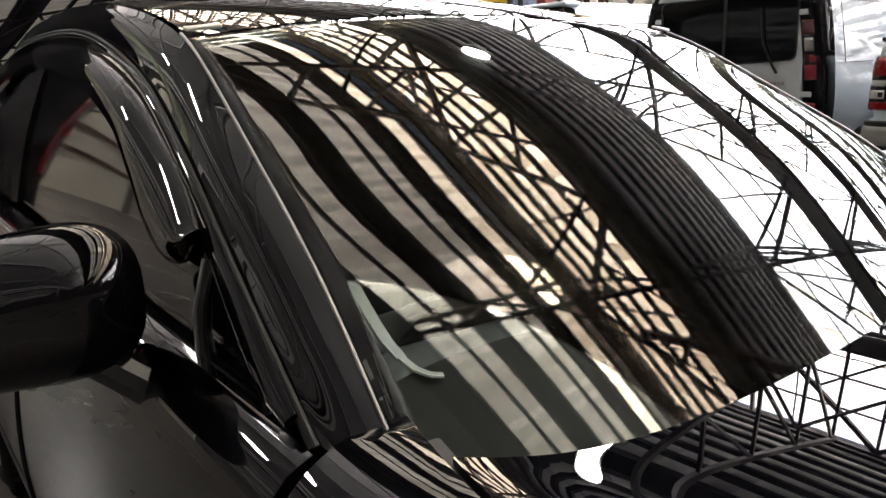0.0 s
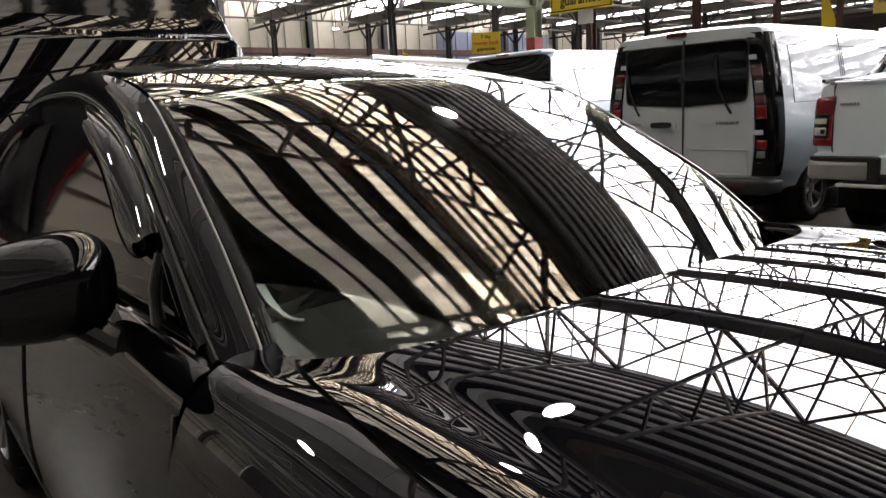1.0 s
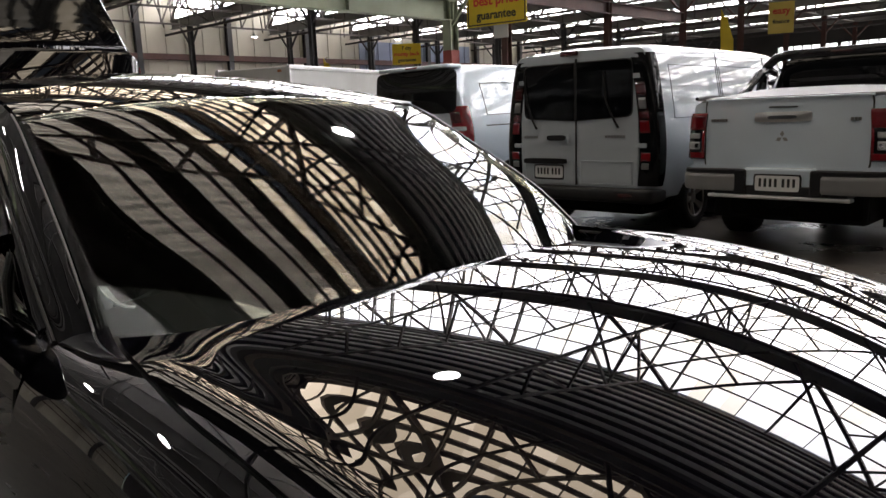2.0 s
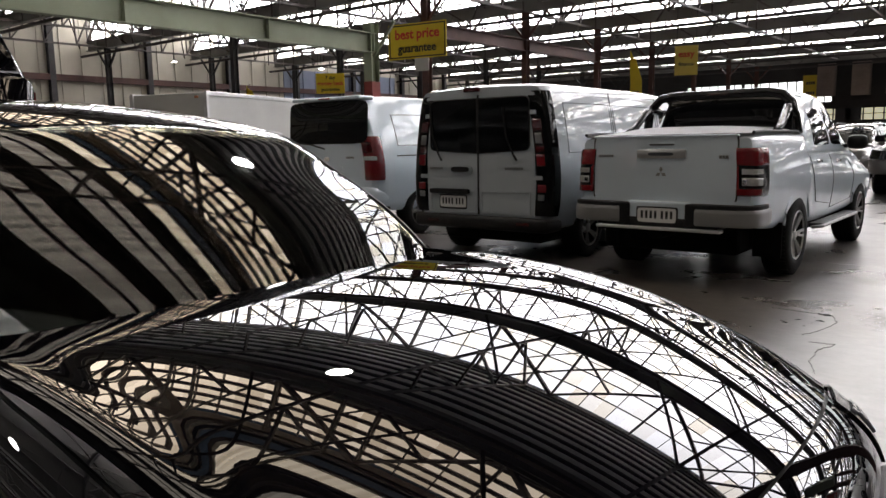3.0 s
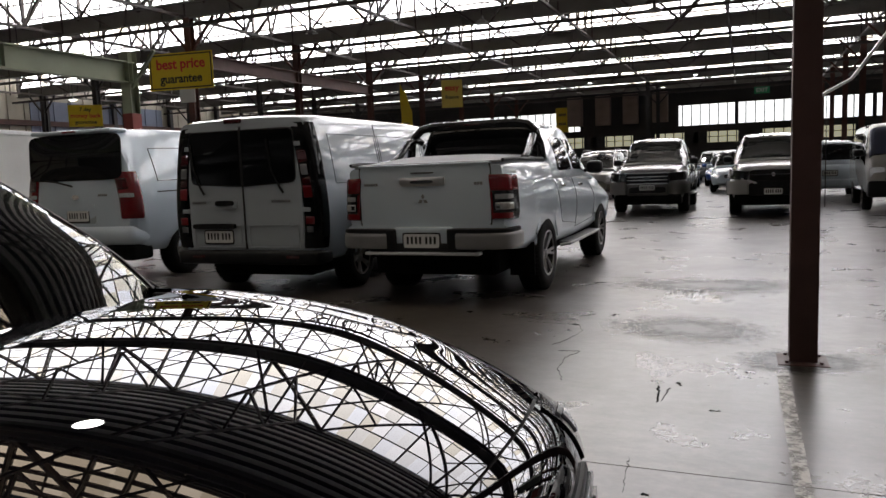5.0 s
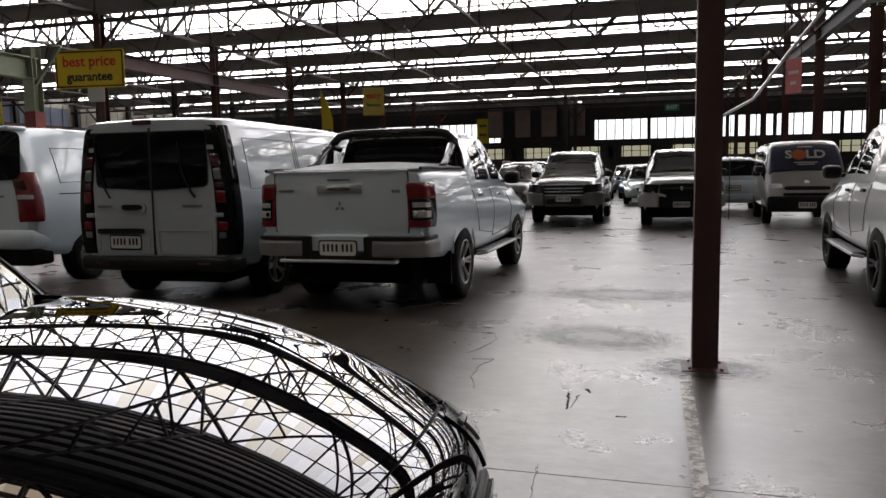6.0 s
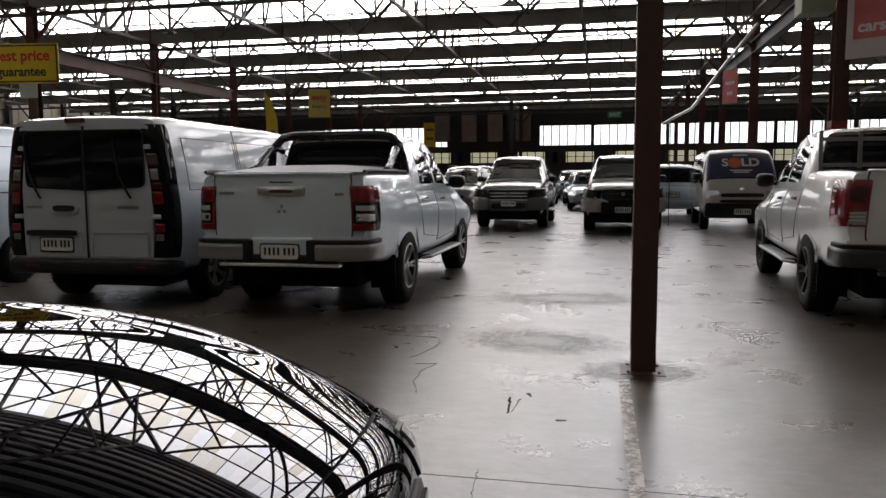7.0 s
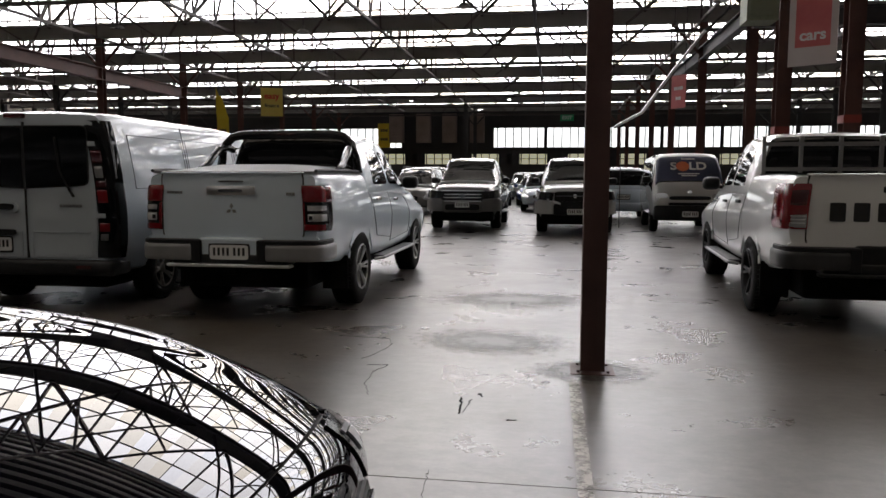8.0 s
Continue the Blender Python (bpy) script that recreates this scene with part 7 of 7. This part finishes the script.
def feather_flag(x, y, z0, z1, w, a):
    """A tall flag on a bent pole."""
    t = thing("feather_flag", "yellow feather flag with black lettering on a thin pole", "flag", pose(x, y, 0, 0, 0, a), "feather flags")
    part("pole", tube(bmesh.new(), [(-w / 2, 0, 0), (-w / 2, 0, z1 - 0.4), (-w / 2 + 0.05, 0, z1 - 0.12), (-w / 2 + 0.2, 0, z1)], 0.016, 6), M_DARKSTEEL, t)
    part("base_plate", box(bmesh.new(), -w / 2 - 0.25, -w / 2 + 0.25, -0.25, 0.25, 0, 0.02), M_DARKSTEEL, t)
    bm = bmesh.new()
    slab(bm, lambda u, v, o: Vector((-w / 2 + w * u * min(1.0, 0.25 + 1.6 * (1 - v)) if v > 0.55 else -w / 2 + w * u, 0.02 * math.sin(6 * v) + o, lerp(z0, z1 - 0.05, v) - 0.25 * u * (v > 0.9))), 8, 24, 0.004)
    part("cloth", bm, M_YELLOW, t, "", True)
    for z in (z0 + 0.75, z0 + 0.5, z0 + 0.25):
        bars(t, "lettering", M_INK, pose(0, -0.035, z), [0.09, 0.06, 0.07], 0.15, 0.1)
    return t


feather_flag(-11.2, 25.0, 2.2, 4.5, 0.42, 12)
feather_flag(-32.7, 24.8, 2.4, 4.55, 0.6, 40)


def bell_lamp(x, y, z, r, lit, drop):
    t = thing("high_bay_lamp", "lit round high-bay lamp hanging from the roof" if lit else "unlit bell-shaped lamp hanging from the roof", "lamp", pose(x, y, z), "high-bay lamps")
    part("shade", lathe(bmesh.new(), [(r, 0.0), (r * 0.97, 0.02), (r * 0.6, r * 0.45), (r * 0.25, r * 0.6), (r * 0.2, r * 1.1), (0.0, r * 1.1)], 28, "z"), M_STEELG, t, "", True)
    part("lens", lathe(bmesh.new(), [(0.0, 0.01), (r * 0.93, 0.01), (r * 0.95, 0.025)], 28, "z"), M_LAMP if lit else M_LENS, t)
    part("rod", tube(bmesh.new(), [(0, 0, r * 1.05), (0, 0, roof_z(y) + 0.06 - z)], 0.012, 6), M_DARKSTEEL, t)
    return t


bell_lamp(-6.3, 6.75, 6.2, 0.23, True, 2.3)
for x, y in ((-9.6, -2.7), (-15.0, -2.7)):
    bell_lamp(x, y, 6.45, 0.34, True, 2.0)
for x, y, z in ((4.35, 20.0, 5.75), (-1.9, 20.0, 5.05), (-2.1, 20.0, 5.8), (-6.6, 20.3, 5.3), (-12.2, 20.4, 5.6)):
    bell_lamp(x, y, z, 0.2, False, ZB - z - 0.3)
for x, y, z in ((-18.5, 12.5, 4.6), (-17.2, 14.2, 4.35), (-26.5, 16.5, 4.6), (-22.5, 20.5, 4.3), (-8.5, 46, 6.1), (-2.4, 46, 6.1), (2.6, 46, 6.1), (6.6, 40, 5.2), (10.2, 46, 5.6), (14.2, 46, 5.5), (-4.6, 50, 5.9)):
    bell_lamp(x, y, z, 0.13, True, ZB - z)

# blinds and ducts on the far wall
for k, x in enumerate((-11.9, -9.75, -7.7, -5.55)):
    t = thing("wall_duct", "brown louvred duct on the far wall", "duct", pose(x, 57.6, 4.1), "wall ducts")
    part("casing", box(bmesh.new(), -0.55, 0.55, -0.3, 0.36, 0.0, 2.2, 0.02), M_DUSTBLIND, t)
    for j in range(9):
        part("louvre", box(bmesh.new(), -0.5, 0.5, -0.34, -0.3, 0.12 + 0.22 * j, 0.26 + 0.22 * j, 0.01), M_DUSTBLIND, t)

# conduit and overhead cabin by the right-hand columns
pipe = thing("conduit", "bright metal conduit running up to the roof from a thin cable", "pipe", pose(2.1, 21.0, 0))
part("pipe", tube(bmesh.new(), [(-0.2, 0, 2.72), (0.0, 0, 2.84), (0.53, 0, 3.12), (1.35, 0, 4.27), (1.72, 0, 4.75), (2.1, 0, 5.25)], 0.04, 8), M_SATIN, pipe, "", True)
part("dark_pipe", tube(bmesh.new(), [(2.1, 0, 5.24), (2.6, 0, 5.7), (3.1, 0, 6.5), (3.1, 0, 7.4)], 0.03, 8), M_DARKSTEEL, pipe, "", True)
part("cable", tube(bmesh.new(), [(0, 0, 0), (0, 0, 2.83)], 0.012, 6), M_DARKSTEEL, pipe)
cabin = thing("hanging_cabinet", "pale green steel cabinet hanging from the roof", "cabinet", pose(4.18, 15.4, 4.35))
top_z = roof_z(15.4) - 4.35 + 0.05
part("body", box(bmesh.new(), -0.29, 0.29, 0.0, 0.55, 0.0, 2.4, 0.01), M_GREENB, cabin)
part("door", box(bmesh.new(), -0.25, 0.25, -0.02, 0.0, 0.08, 2.3, 0.008), M_GREENB, cabin)
for sx in (-0.22, 0.22):
    part("hanger", box(bmesh.new(), sx - 0.025, sx + 0.025, 0.25, 0.30, 2.4, top_z), M_DARKSTEEL, cabin)
bm = bmesh.new()
ibeam(bm, (4.75, 15.2, 5.0), (14.0, 15.2, 5.0), 0.22, 0.42)
ibeam(bm, (5.1, 13.3, 5.45), (5.1, 32.0, 5.45), 0.22, 0.42)
ibeam(bm, (4.75, 18.4, 5.0), (14.0, 18.4, 5.0), 0.22, 0.42)
for k in range(4):
    bar(bm, (5.1 + 2.5 * k, 15.2, 5.0), (6.3 + 2.5 * k, 15.2, roof_z(15.2)), 0.09)
    bar(bm, (7.5 + 2.5 * k, 15.2, 5.0), (6.3 + 2.5 * k, 15.2, roof_z(15.2)), 0.09)
structure("side_beams", bm, M_DARKSTEEL, "dark steel beams between the columns")

# rust red beam between the left posts
bm = bmesh.new()
ibeam(bm, (-16.4, 19.9, 5.15), (-16.4, 32, 5.15), 0.25, 0.45)
structure("tie_beam", bm, M_RUST, "rust red steel beam between the posts")
bm = bmesh.new()
for j in range(9):
    tube(bm, [(4.75 + 0.1 * k, 17.37 + 0.01 * math.sin(k), 1.1 + 0.11 * j) for k in range(9)], 0.022, 5)
ob = part("barrier_mesh", bm, M_MESHFENCE, None, "", True)
tagged(ob, "orange plastic barrier mesh round the column", "barrier")
